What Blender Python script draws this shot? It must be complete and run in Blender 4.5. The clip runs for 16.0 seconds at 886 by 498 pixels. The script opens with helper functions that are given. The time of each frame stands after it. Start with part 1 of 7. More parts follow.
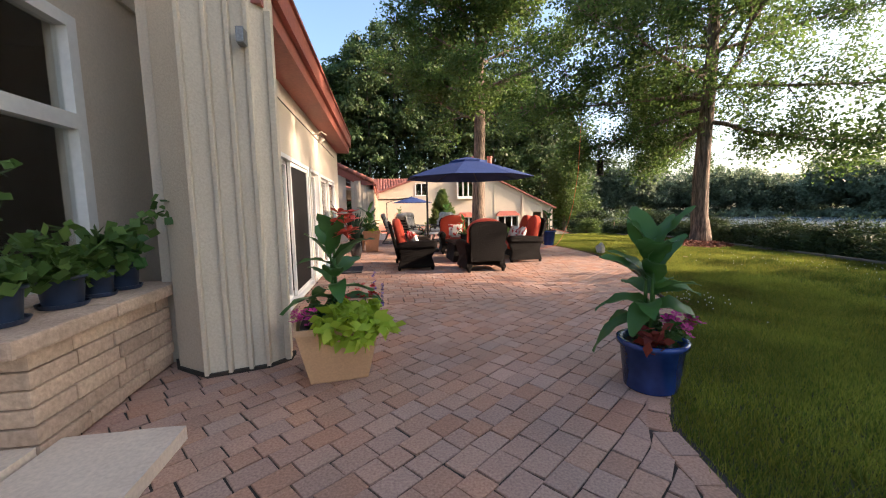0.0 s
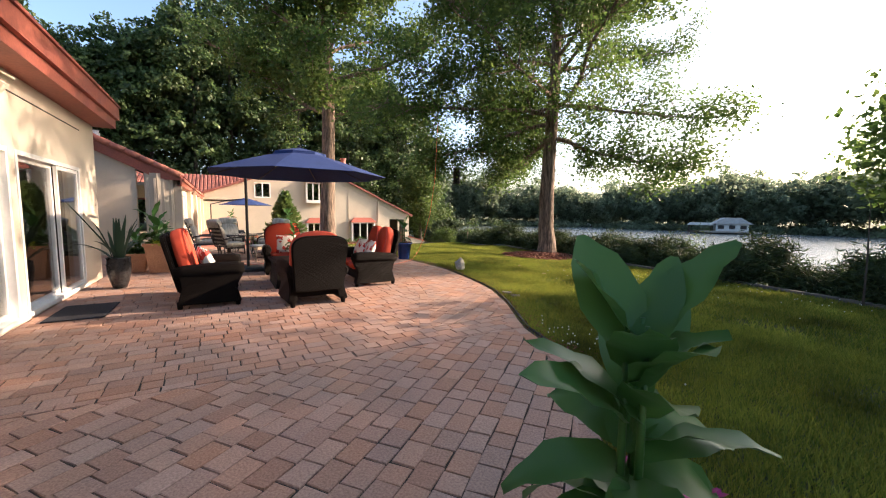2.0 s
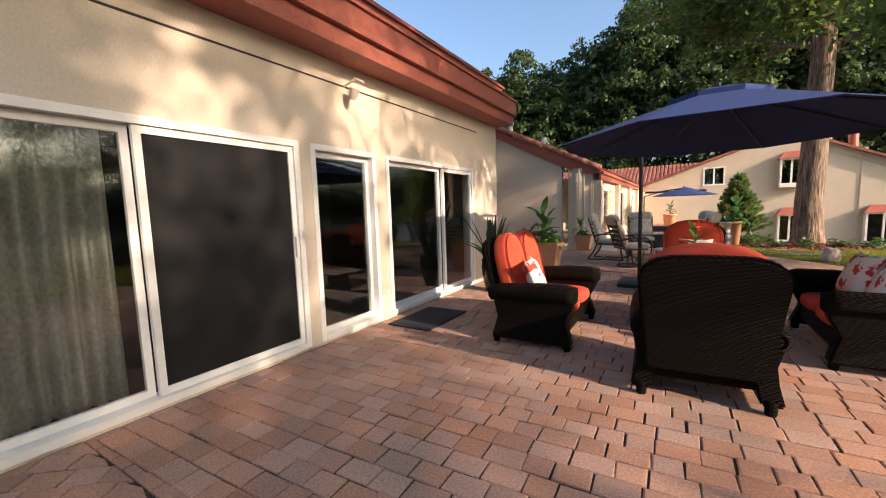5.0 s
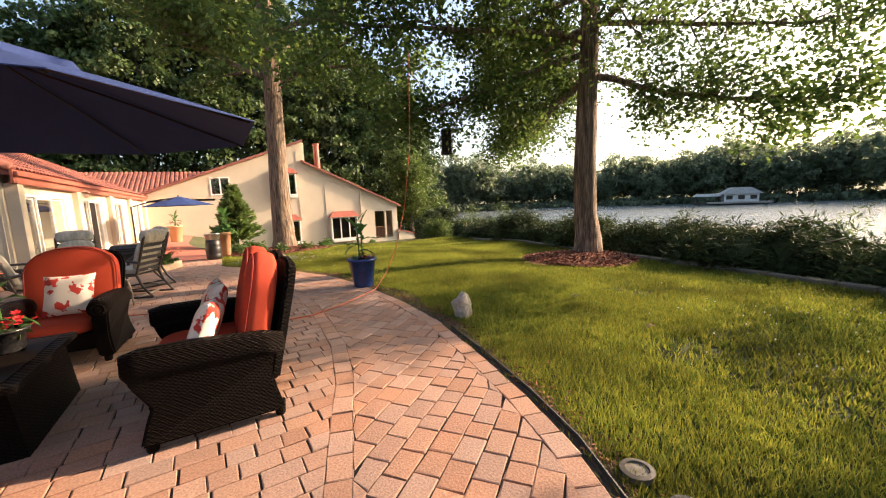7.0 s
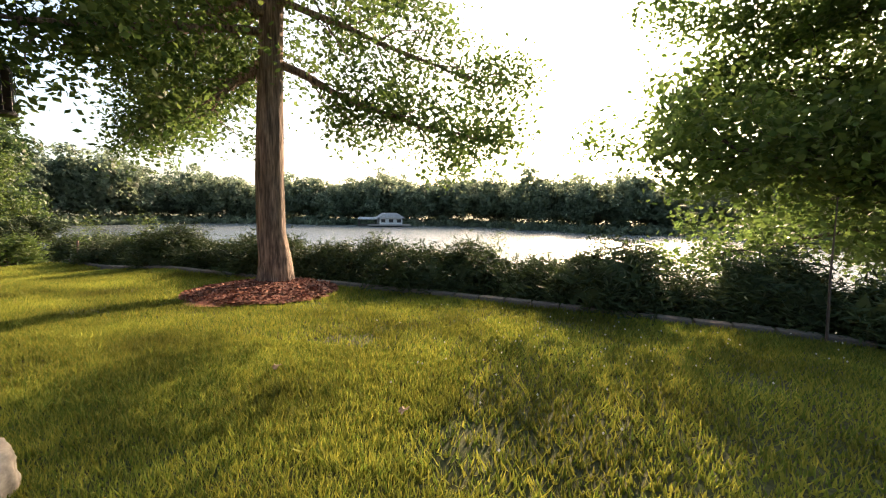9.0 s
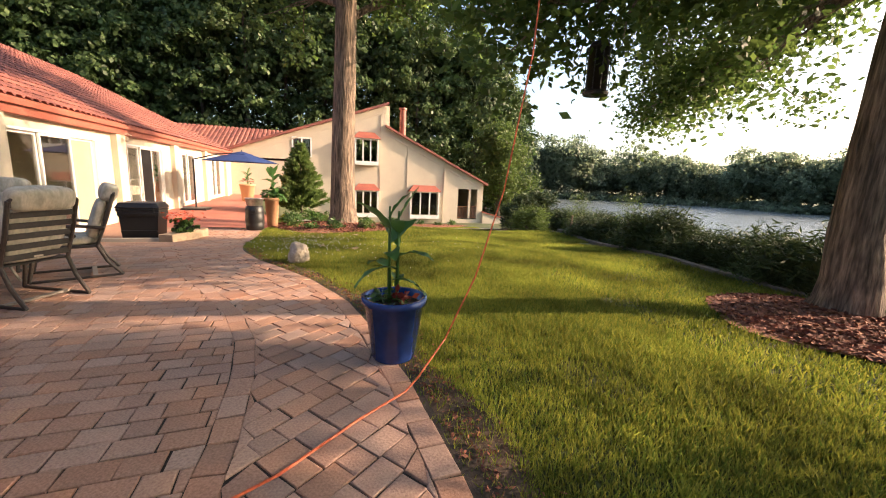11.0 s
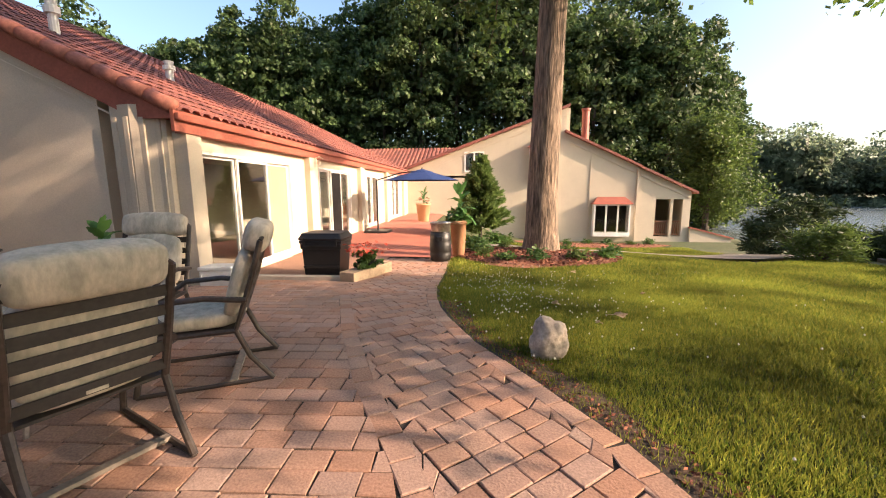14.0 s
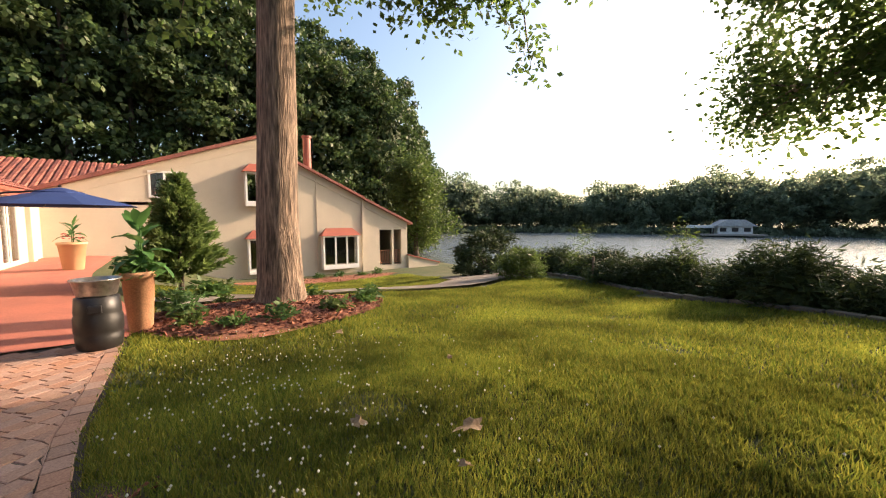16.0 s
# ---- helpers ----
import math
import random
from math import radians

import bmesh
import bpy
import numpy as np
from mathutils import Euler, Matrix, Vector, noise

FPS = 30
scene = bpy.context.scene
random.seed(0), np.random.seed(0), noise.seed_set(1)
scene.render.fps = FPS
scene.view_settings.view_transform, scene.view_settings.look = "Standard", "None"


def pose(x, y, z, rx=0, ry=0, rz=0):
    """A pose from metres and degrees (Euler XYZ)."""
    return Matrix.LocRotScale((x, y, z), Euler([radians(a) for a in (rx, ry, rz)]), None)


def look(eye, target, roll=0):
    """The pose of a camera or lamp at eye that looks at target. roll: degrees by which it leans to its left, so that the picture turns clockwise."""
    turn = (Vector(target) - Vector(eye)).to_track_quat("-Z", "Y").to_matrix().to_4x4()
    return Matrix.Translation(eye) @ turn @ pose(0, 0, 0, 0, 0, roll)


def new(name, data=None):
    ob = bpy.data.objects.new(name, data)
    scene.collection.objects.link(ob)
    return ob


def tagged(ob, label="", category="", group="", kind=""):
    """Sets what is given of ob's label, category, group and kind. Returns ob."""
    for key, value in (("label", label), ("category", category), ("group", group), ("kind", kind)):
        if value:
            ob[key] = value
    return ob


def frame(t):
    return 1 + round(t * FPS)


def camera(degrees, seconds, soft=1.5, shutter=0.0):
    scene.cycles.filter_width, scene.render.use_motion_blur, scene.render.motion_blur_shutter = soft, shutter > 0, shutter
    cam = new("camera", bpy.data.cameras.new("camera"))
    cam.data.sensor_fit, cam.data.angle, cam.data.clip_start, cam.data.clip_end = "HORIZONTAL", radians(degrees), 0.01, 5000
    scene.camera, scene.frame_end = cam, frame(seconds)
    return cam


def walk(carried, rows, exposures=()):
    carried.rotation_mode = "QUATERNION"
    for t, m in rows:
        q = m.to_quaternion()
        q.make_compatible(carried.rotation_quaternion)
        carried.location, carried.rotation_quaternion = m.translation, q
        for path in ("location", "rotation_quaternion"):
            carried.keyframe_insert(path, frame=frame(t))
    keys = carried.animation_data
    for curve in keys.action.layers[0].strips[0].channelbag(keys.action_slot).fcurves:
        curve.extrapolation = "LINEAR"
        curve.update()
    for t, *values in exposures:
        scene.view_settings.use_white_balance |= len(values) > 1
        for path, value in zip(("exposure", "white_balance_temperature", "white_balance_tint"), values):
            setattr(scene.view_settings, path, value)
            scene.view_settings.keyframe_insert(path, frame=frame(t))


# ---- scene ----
cam = camera(98.0, 16.0, soft=1.1)
PATH = [
    (0, (1.262, -11.042, 1.366), (1.571, -9.078, 1.150), -1.06),
    (0.5, (1.439, -10.524, 1.391), (2.050, -8.635, 1.154), -1.46),
    (1, (1.707, -10.097, 1.382), (2.718, -8.391, 1.122), 0.26),
    (1.5, (1.952, -9.650, 1.384), (3.063, -8.002, 1.158), 0.81),
    (2, (2.160, -9.184, 1.412), (3.153, -7.458, 1.225), 0.74),
    (2.5, (2.363, -8.698, 1.401), (3.004, -6.815, 1.200), 0.66),
    (3, (2.428, -8.165, 1.383), (2.502, -6.182, 1.130), -0.59),
    (3.2, (2.472, -7.986, 1.383), (2.248, -6.018, 1.110), -1.41),
    (5.3, (3.416, -6.111, 1.409), (2.374, -4.416, 1.211), -1.82),
    (5.5, (3.559, -5.945, 1.424), (2.682, -4.160, 1.221), -1.72),
    (6, (4.016, -5.589, 1.418), (3.678, -3.632, 1.184), -1.06),
    (6.5, (4.428, -5.282, 1.430), (4.748, -3.325, 1.176), -0.98),
    (7, (4.810, -4.963, 1.446), (5.812, -3.251, 1.191), -2.65),
    (7.5, (5.246, -4.723, 1.419), (6.892, -3.610, 1.183), -2.18),
    (8, (5.588, -4.361, 1.400), (7.518, -3.881, 1.186), -0.32),
    (8.2, (5.719, -4.210, 1.386), (7.678, -3.867, 1.174), 0.24),
    (10.3, (6.611, -2.153, 1.424), (8.055, -0.793, 1.167), 3.25),
    (10.5, (6.581, -1.911, 1.440), (7.808, -0.360, 1.138), 2.82),
    (11, (6.386, -1.322, 1.406), (7.006, 0.546, 1.048), 2.60),
    (11.5, (6.113, -0.848, 1.326), (6.230, 1.112, 0.946), 2.20),
    (12, (5.894, -0.471, 1.368), (5.754, 1.480, 0.952), 1.82),
    (12.5, (5.771, 0.015, 1.375), (5.570, 1.970, 1.005), 1.05),
    (13, (5.627, 0.610, 1.373), (5.411, 2.570, 1.035), 0.94),
    (13.5, (5.539, 1.295, 1.385), (5.326, 3.260, 1.083), 0.35),
    (14, (5.461, 1.992, 1.377), (5.300, 3.962, 1.071), -0.28),
    (14.5, (5.415, 2.694, 1.400), (5.320, 4.668, 1.092), -1.10),
    (15, (5.444, 3.318, 1.438), (5.511, 5.301, 1.185), -2.22),
    (15.5, (5.479, 3.837, 1.430), (5.927, 5.773, 1.203), -1.11),
    (16, (5.467, 4.311, 1.371), (6.624, 5.935, 1.218), -0.21),
]
EXPOSURES = [(0.0, 1.5, 5900, 10), (1.5, 1.5, 5950, 10), (3.0, 1.2, 5850, 10), (5.5, 1.0, 6000, 10), (6.2, 1.05, 6350, 10), (7.0, 1.45, 6600, 10), (7.5, 1.65, 6800, 10), (8.0, 1.88, 6700, 10), (8.2, 1.85, 6700, 10), (10.5, 1.2, 6450, 10), (11.0, 1.43, 6400, 10), (11.2, 1.52, 6350, 10), (12.0, 1.68, 6250, 10), (13.0, 1.53, 6300, 10), (14.5, 1.28, 6250, 10), (16.0, 1.14, 6400, 10)]
walk(cam, [(t, look(eye, target, roll)) for t, eye, target, roll in PATH], EXPOSURES)

# ---- world, sun, exposure ----
SUN_AZ = 100.0   # degrees clockwise from +y
SUN_EL = 21.5
world = bpy.data.worlds.new("sky")
scene.world = world
world.use_nodes = True
wn = world.node_tree.nodes
sky = wn.new("ShaderNodeTexSky")
sky.sky_type, sky.sun_disc = "NISHITA", False
sky.sun_elevation, sky.sun_rotation = radians(SUN_EL), radians(SUN_AZ)
sky.air_density, sky.dust_density = 1.0, 4.0
wn["Background"].inputs["Strength"].default_value = 0.15
world.node_tree.links.new(sky.outputs[0], wn["Background"].inputs["Color"])
sun = new("sun", bpy.data.lights.new("sun", "SUN"))
sun.data.energy, sun.data.angle, sun.data.color = 5.0, radians(0.6), (1.0, 0.71, 0.49)
sd = Vector((math.sin(radians(SUN_AZ)) * math.cos(radians(SUN_EL)), math.cos(radians(SUN_AZ)) * math.cos(radians(SUN_EL)), math.sin(radians(SUN_EL))))
sun.matrix_world = look(sd * 80, (0, 0, 0))


# ---- materials ----
def mat(name, c1, c2=None, rough=0.7, metal=0.0, scale=2.0, fine=40.0, bump=0.15, rnd=0.0, isl=0.0, spec=0.5, fine_amt=0.25, stretch=(1, 1, 1)):
    m = bpy.data.materials.new(name)
    m.use_nodes = True
    nt = m.node_tree
    n, l = nt.nodes, nt.links
    b = n["Principled BSDF"]
    b.inputs["Roughness"].default_value, b.inputs["Metallic"].default_value = rough, metal
    b.inputs["Specular IOR Level"].default_value = spec
    tc = n.new("ShaderNodeTexCoord")
    mp = n.new("ShaderNodeMapping")
    mp.inputs["Scale"].default_value = stretch
    l.new(tc.outputs["Object"], mp.inputs[0])
    n1 = n.new("ShaderNodeTexNoise")
    n1.inputs["Scale"].default_value, n1.inputs["Detail"].default_value = scale, 5
    n2 = n.new("ShaderNodeTexNoise")
    n2.inputs["Scale"].default_value, n2.inputs["Detail"].default_value = fine, 4
    l.new(mp.outputs[0], n1.inputs["Vector"]), l.new(mp.outputs[0], n2.inputs["Vector"])
    rp = n.new("ShaderNodeValToRGB")
    rp.color_ramp.elements[0].position, rp.color_ramp.elements[1].position = 0.35, 0.65
    rp.color_ramp.elements[0].color, rp.color_ramp.elements[1].color = (*c1, 1), (*(c2 or [v * 0.8 for v in c1]), 1)
    l.new(n1.outputs[0], rp.inputs[0])
    hs = n.new("ShaderNodeHueSaturation")
    l.new(rp.outputs[0], hs.inputs["Color"])
    mr = n.new("ShaderNodeMapRange")
    mr.inputs["From Min"].default_value, mr.inputs["From Max"].default_value = 0.3, 0.7
    mr.inputs["To Min"].default_value, mr.inputs["To Max"].default_value = 1 - fine_amt, 1 + fine_amt
    l.new(n2.outputs[0], mr.inputs[0])
    val = mr.outputs[0]
    for amt, node, out in ((rnd, "ShaderNodeObjectInfo", "Random"), (isl, "ShaderNodeNewGeometry", "Random Per Island")):
        if amt:
            o = n.new(node)
            r2 = n.new("ShaderNodeMapRange")
            r2.inputs["To Min"].default_value, r2.inputs["To Max"].default_value = 1 - amt, 1 + amt
            l.new(o.outputs[out], r2.inputs[0])
            mu = n.new("ShaderNodeMath")
            mu.operation = "MULTIPLY"
            l.new(val, mu.inputs[0]), l.new(r2.outputs[0], mu.inputs[1])
            val = mu.outputs[0]
            r3 = n.new("ShaderNodeMath")
            r3.operation, r3.inputs[1].default_value = "MULTIPLY_ADD", 0.035 * amt
            r3.inputs[2].default_value = 0.5 - 0.0175 * amt
            l.new(o.outputs[out], r3.inputs[0]), l.new(r3.outputs[0], hs.inputs["Hue"])
    l.new(val, hs.inputs["Value"])
    l.new(hs.outputs[0], b.inputs["Base Color"])
    bp = n.new("ShaderNodeBump")
    bp.inputs["Strength"].default_value, bp.inputs["Distance"].default_value = bump, 0.01
    l.new(n2.outputs[0], bp.inputs["Height"]), l.new(bp.outputs[0], b.inputs["Normal"])
    return m


def leaf_mat(name, c1, c2, trans=0.45, rough=0.5, var=0.35):
    m = bpy.data.materials.new(name)
    m.use_nodes = True
    nt = m.node_tree
    n, l = nt.nodes, nt.links
    b = n["Principled BSDF"]
    b.inputs["Roughness"].default_value, b.inputs["Specular IOR Level"].default_value = rough, 0.3
    g = n.new("ShaderNodeNewGeometry")
    rp = n.new("ShaderNodeValToRGB")
    rp.color_ramp.elements[0].color, rp.color_ramp.elements[1].color = (*c1, 1), (*c2, 1)
    l.new(g.outputs["Random Per Island"], rp.inputs[0])
    tc = n.new("ShaderNodeTexCoord")
    nz = n.new("ShaderNodeTexNoise")
    nz.inputs["Scale"].default_value = 0.7
    l.new(tc.outputs["Object"], nz.inputs["Vector"])
    mr = n.new("ShaderNodeMapRange")
    mr.inputs["From Min"].default_value, mr.inputs["From Max"].default_value = 0.3, 0.7
    mr.inputs["To Min"].default_value, mr.inputs["To Max"].default_value = 1 - var, 1 + var
    l.new(nz.outputs[0], mr.inputs[0])
    hs = n.new("ShaderNodeHueSaturation")
    l.new(rp.outputs[0], hs.inputs["Color"]), l.new(mr.outputs[0], hs.inputs["Value"])
    l.new(hs.outputs[0], b.inputs["Base Color"])
    t = n.new("ShaderNodeBsdfTranslucent")
    l.new(hs.outputs[0], t.inputs["Color"])
    mx = n.new("ShaderNodeMixShader")
    mx.inputs[0].default_value = trans
    l.new(b.outputs[0], mx.inputs[1]), l.new(t.outputs[0], mx.inputs[2])
    l.new(mx.outputs[0], n["Material Output"].inputs["Surface"])
    return m


def glass_mat(name, tint):
    m = bpy.data.materials.new(name)
    m.use_nodes = True
    nt = m.node_tree
    n, l = nt.nodes, nt.links
    n.remove(n["Principled BSDF"])
    t, g, f, mx = n.new("ShaderNodeBsdfTransparent"), n.new("ShaderNodeBsdfGlossy"), n.new("ShaderNodeLayerWeight"), n.new("ShaderNodeMixShader")
    t.inputs[0].default_value = (*tint, 1)
    g.inputs["Roughness"].default_value = 0.02
    pw = n.new("ShaderNodeMath")
    pw.operation, pw.inputs[1].default_value = "POWER", 3.0
    ad = n.new("ShaderNodeMath")
    ad.operation, ad.inputs[1].default_value, ad.inputs[2].default_value = "MULTIPLY_ADD", 0.55, 0.06
    l.new(f.outputs["Facing"], pw.inputs[0]), l.new(pw.outputs[0], ad.inputs[0])
    l.new(ad.outputs[0], mx.inputs[0]), l.new(t.outputs[0], mx.inputs[1]), l.new(g.outputs[0], mx.inputs[2])
    l.new(mx.outputs[0], n["Material Output"].inputs["Surface"])
    return m


def stucco_mat(name, c1, c2):
    return mat(name, c1, c2, rough=0.9, scale=0.9, fine=55, bump=0.35, fine_amt=0.07, spec=0.2)


STUCCO = stucco_mat("stucco", (0.61, 0.535, 0.43), (0.565, 0.49, 0.39))
CREAM = stucco_mat("cream stucco", (0.57, 0.495, 0.385), (0.52, 0.45, 0.35))
TERRA = mat("terracotta metal", (0.34, 0.10, 0.062), (0.27, 0.08, 0.055), rough=0.55, scale=1.5, fine=25, bump=0.08, fine_amt=0.15)
ROOFTILE = mat("roof tile", (0.33, 0.115, 0.08), (0.20, 0.075, 0.06), rough=0.75, scale=1.2, fine=14, bump=0.3, isl=0.3)
WHITE = mat("white vinyl", (0.78, 0.77, 0.73), (0.72, 0.71, 0.68), rough=0.45, fine=18, bump=0.03, fine_amt=0.04)
def paver_mat(name, island):
    m = mat(name, (0.40, 0.222, 0.150), (0.325, 0.208, 0.154), rough=0.88, scale=1.1, fine=70, bump=0.4, rnd=0 if island else 0.11, isl=0.11 if island else 0, fine_amt=0.22, spec=0.25)
    n, l = m.node_tree.nodes, m.node_tree.links
    hs = n["Hue/Saturation/Value"]
    src = n.new("ShaderNodeNewGeometry").outputs["Random Per Island"] if island else n.new("ShaderNodeObjectInfo").outputs["Random"]
    wn = n.new("ShaderNodeTexWhiteNoise")
    wn.noise_dimensions = "1D"
    l.new(src, wn.inputs["W"])
    mr = n.new("ShaderNodeMapRange")
    mr.inputs["To Min"].default_value, mr.inputs["To Max"].default_value = 0.78, 1.06
    l.new(wn.outputs["Value"], mr.inputs[0]), l.new(mr.outputs[0], hs.inputs["Saturation"])
    return m


PAVER, PAVERS = paver_mat("paver", False), paver_mat("paver joined", True)
JOINT = mat("joint sand", (0.045, 0.032, 0.025), (0.028, 0.026, 0.020), rough=1, scale=3, fine=120, bump=0.4)
SOIL = mat("lawn soil", (0.045, 0.062, 0.014), (0.075, 0.075, 0.024), rough=1, scale=0.6, fine=30, bump=0.6, fine_amt=0.4)
MULCH = mat("bark mulch", (0.27, 0.095, 0.055), (0.14, 0.055, 0.035), rough=0.95, scale=9, fine=50, bump=0.9, isl=0.5)
REDDECK = mat("red patio", (0.42, 0.14, 0.09), (0.34, 0.115, 0.08), rough=0.8, scale=1.3, fine=50, bump=0.2)
BARK = mat("bark", (0.27, 0.195, 0.14), (0.075, 0.054, 0.04), rough=0.95, scale=16, fine=38, bump=1.0, stretch=(1, 1, 0.10), fine_amt=0.6)
BARK.node_tree.nodes["Bump"].inputs["Distance"].default_value = 0.05
DARKBARK = mat("dark bark", (0.09, 0.07, 0.055), (0.05, 0.04, 0.03), rough=0.95, scale=8, fine=26, bump=1.0, stretch=(1, 1, 0.2), fine_amt=0.4)
LEAF_OAK = leaf_mat("oak leaf", (0.06, 0.11, 0.026), (0.14, 0.20, 0.048), trans=0.62)
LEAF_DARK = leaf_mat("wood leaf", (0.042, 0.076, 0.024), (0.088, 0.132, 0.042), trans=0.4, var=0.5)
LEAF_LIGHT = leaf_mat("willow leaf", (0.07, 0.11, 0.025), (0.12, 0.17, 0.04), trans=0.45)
# paler, greyer green: distance haze is put into the leaf colour
LEAF_HAZED = leaf_mat("hazed far leaf", (0.13, 0.17, 0.105), (0.21, 0.255, 0.16), trans=0.72, var=0.5)
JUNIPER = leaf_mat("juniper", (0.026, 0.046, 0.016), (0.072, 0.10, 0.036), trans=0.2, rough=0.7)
CANNA = leaf_mat("canna leaf", (0.06, 0.15, 0.038), (0.10, 0.21, 0.055), trans=0.35, rough=0.35, var=0.2)
LIME = leaf_mat("lime leaf", (0.28, 0.40, 0.03), (0.38, 0.48, 0.05), trans=0.4)
GRASS = leaf_mat("grass blade", (0.085, 0.135, 0.018), (0.285, 0.275, 0.042), trans=0.45, rough=0.85, var=0.5)
GLASS = glass_mat("door glass", (0.95, 0.96, 0.95))
# near-black: the gloom of unlit rooms is put into the colour
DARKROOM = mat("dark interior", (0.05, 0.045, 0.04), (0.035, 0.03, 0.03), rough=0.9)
SCREEN = mat("insect screen", (0.010, 0.010, 0.011), (0.012, 0.012, 0.012), rough=0.6, fine=400, bump=0.1, fine_amt=0.1, spec=0.2)
CURTAIN = mat("curtain", (0.86, 0.88, 0.82), (0.80, 0.83, 0.77), rough=0.9, scale=3)
BLIND = mat("olive blind", (0.36, 0.34, 0.20), (0.32, 0.30, 0.18), rough=0.9, scale=1.5)
ROOM = mat("room wall", (0.42, 0.38, 0.30), (0.36, 0.33, 0.27), rough=0.9)


# ---- geometry helpers ----
def part(name, bm, material, parent, label="", smooth=False):
    me = bpy.data.meshes.new(name)
    bm.normal_update()
    bm.to_mesh(me)
    bm.free()
    me.materials.append(material)
    if smooth:
        me.shade_smooth()
    ob = new(name, me)
    ob.parent = parent
    if label:
        ob["label"] = label
    return ob


def solo(name, bm, material, label, category, kind="", group="", smooth=False, m=None):
    ob = part(name, bm, material, None, "", smooth)
    if m is not None:
        ob.matrix_basis = m
    return tagged(ob, label, category, group, kind)


def thing(name, m, label, category, group="", kind=""):
    ob = new(name)
    ob.empty_display_size = 0.2
    ob.matrix_basis = m
    return tagged(ob, label, category, group, kind)


def box(bm, x0, x1, y0, y1, z0, z1, bev=0.0, m=None):
    vs = [bm.verts.new(Vector((x, y, z)) if m is None else m @ Vector((x, y, z))) for x in (x0, x1) for y in (y0, y1) for z in (z0, z1)]
    fs = [bm.faces.new([vs[i] for i in f]) for f in ((0, 1, 3, 2), (4, 6, 7, 5), (0, 4, 5, 1), (2, 3, 7, 6), (0, 2, 6, 4), (1, 5, 7, 3))]
    if bev:
        es = list({e for f in fs for e in f.edges})
        bmesh.ops.bevel(bm, geom=es, offset=bev, segments=2, affect="EDGES", profile=0.6)
    return bm


def B(*dims, bev=0.0, m=None):
    return box(bmesh.new(), *dims, bev=bev, m=m)


def tube(bm, pts, radii, seg=8, cap=True):
    pts = [Vector(p) for p in pts]
    rings = []
    side = None
    for i, p in enumerate(pts):
        d = (pts[min(i + 1, len(pts) - 1)] - pts[max(i - 1, 0)])
        d = d.normalized() if d.length > 1e-6 else Vector((0, 0, 1))
        if side is None:
            side = d.orthogonal().normalized()
        side = (side - d * side.dot(d))
        side = side.normalized() if side.length > 1e-5 else d.orthogonal().normalized()
        up = d.cross(side)
        r = radii[i] if hasattr(radii, "__len__") else radii
        rings.append([bm.verts.new(p + (side * math.cos(a) + up * math.sin(a)) * r) for a in (2 * math.pi * k / seg for k in range(seg))])
    for a, b in zip(rings, rings[1:]):
        for k in range(seg):
            bm.faces.new((a[k], a[(k + 1) % seg], b[(k + 1) % seg], b[k]))
    if cap:
        bm.faces.new(rings[0][::-1]), bm.faces.new(rings[-1])
    return bm


def lathe(bm, prof, seg=28, m=None, sq=0.0):
    """Turn a profile of (radius, z) about z; sq makes it squarer."""
    rings = []
    for r, z in prof:
        ring = []
        for k in range(seg):
            a = 2 * math.pi * k / seg
            c, s = math.cos(a), math.sin(a)
            q = 1 / max(abs(c), abs(s)) if sq else 1
            q = 1 + (q - 1) * sq
            v = Vector((r * c * q, r * s * q, z))
            ring.append(bm.verts.new(m @ v if m else v))
        rings.append(ring)
    for a, b in zip(rings, rings[1:]):
        for k in range(seg):
            bm.faces.new((a[k], a[(k + 1) % seg], b[(k + 1) % seg], b[k]))
    bm.faces.new(rings[0][::-1]), bm.faces.new(rings[-1])
    return bm


def prism(bm, pts, axis, a, b):
    """Extrude a polygon of 2D points along x or y, or z, from a to b."""
    def at(p, d):
        return {"x": (d, p[0], p[1]), "y": (p[0], d, p[1]), "z": (p[0], p[1], d)}[axis]
    lo, hi = [bm.verts.new(at(p, a)) for p in pts], [bm.verts.new(at(p, b)) for p in pts]
    n = len(pts)
    bm.faces.new(lo), bm.faces.new(hi[::-1])
    for k in range(n):
        bm.faces.new((lo[k], hi[k], hi[(k + 1) % n], lo[(k + 1) % n]))
    bmesh.ops.recalc_face_normals(bm, faces=bm.faces)
    return bm


def poly_mesh(name, V, material):
    """One mesh of separate polygons, V of shape (n, k, 3)."""
    n, k, _ = V.shape
    me = bpy.data.meshes.new(name)
    me.vertices.add(n * k), me.loops.add(n * k), me.polygons.add(n)
    me.vertices.foreach_set("co", V.astype(np.float32).ravel())
    me.loops.foreach_set("vertex_index", np.arange(n * k, dtype=np.int32))
    me.polygons.foreach_set("loop_start", np.arange(0, n * k, k, dtype=np.int32))
    me.update(calc_edges=True)
    me.materials.append(material)
    return me


def unit(v):
    return v / np.maximum(np.linalg.norm(v, axis=-1, keepdims=True), 1e-9)


def leaves(rng, centres, spread, n, size, flat=0.6, droop=0.2, aspect=0.5):
    """Leaf blades round the centres: n folded-free diamonds of about that size."""
    c = centres[rng.integers(0, len(centres), n)] + rng.normal(0, 1, (n, 3)) * spread
    d = unit(rng.normal(0, 1, (n, 3)) * [1, 1, flat] + [0, 0, -droop])
    s = unit(np.cross(d, rng.normal(0, 1, (n, 3))))
    L = size * rng.uniform(0.6, 1.3, (n, 1))
    return np.stack([c, c + d * L * 0.5 + s * L * aspect * 0.5, c + d * L, c + d * L * 0.45 - s * L * aspect * 0.5], 1)


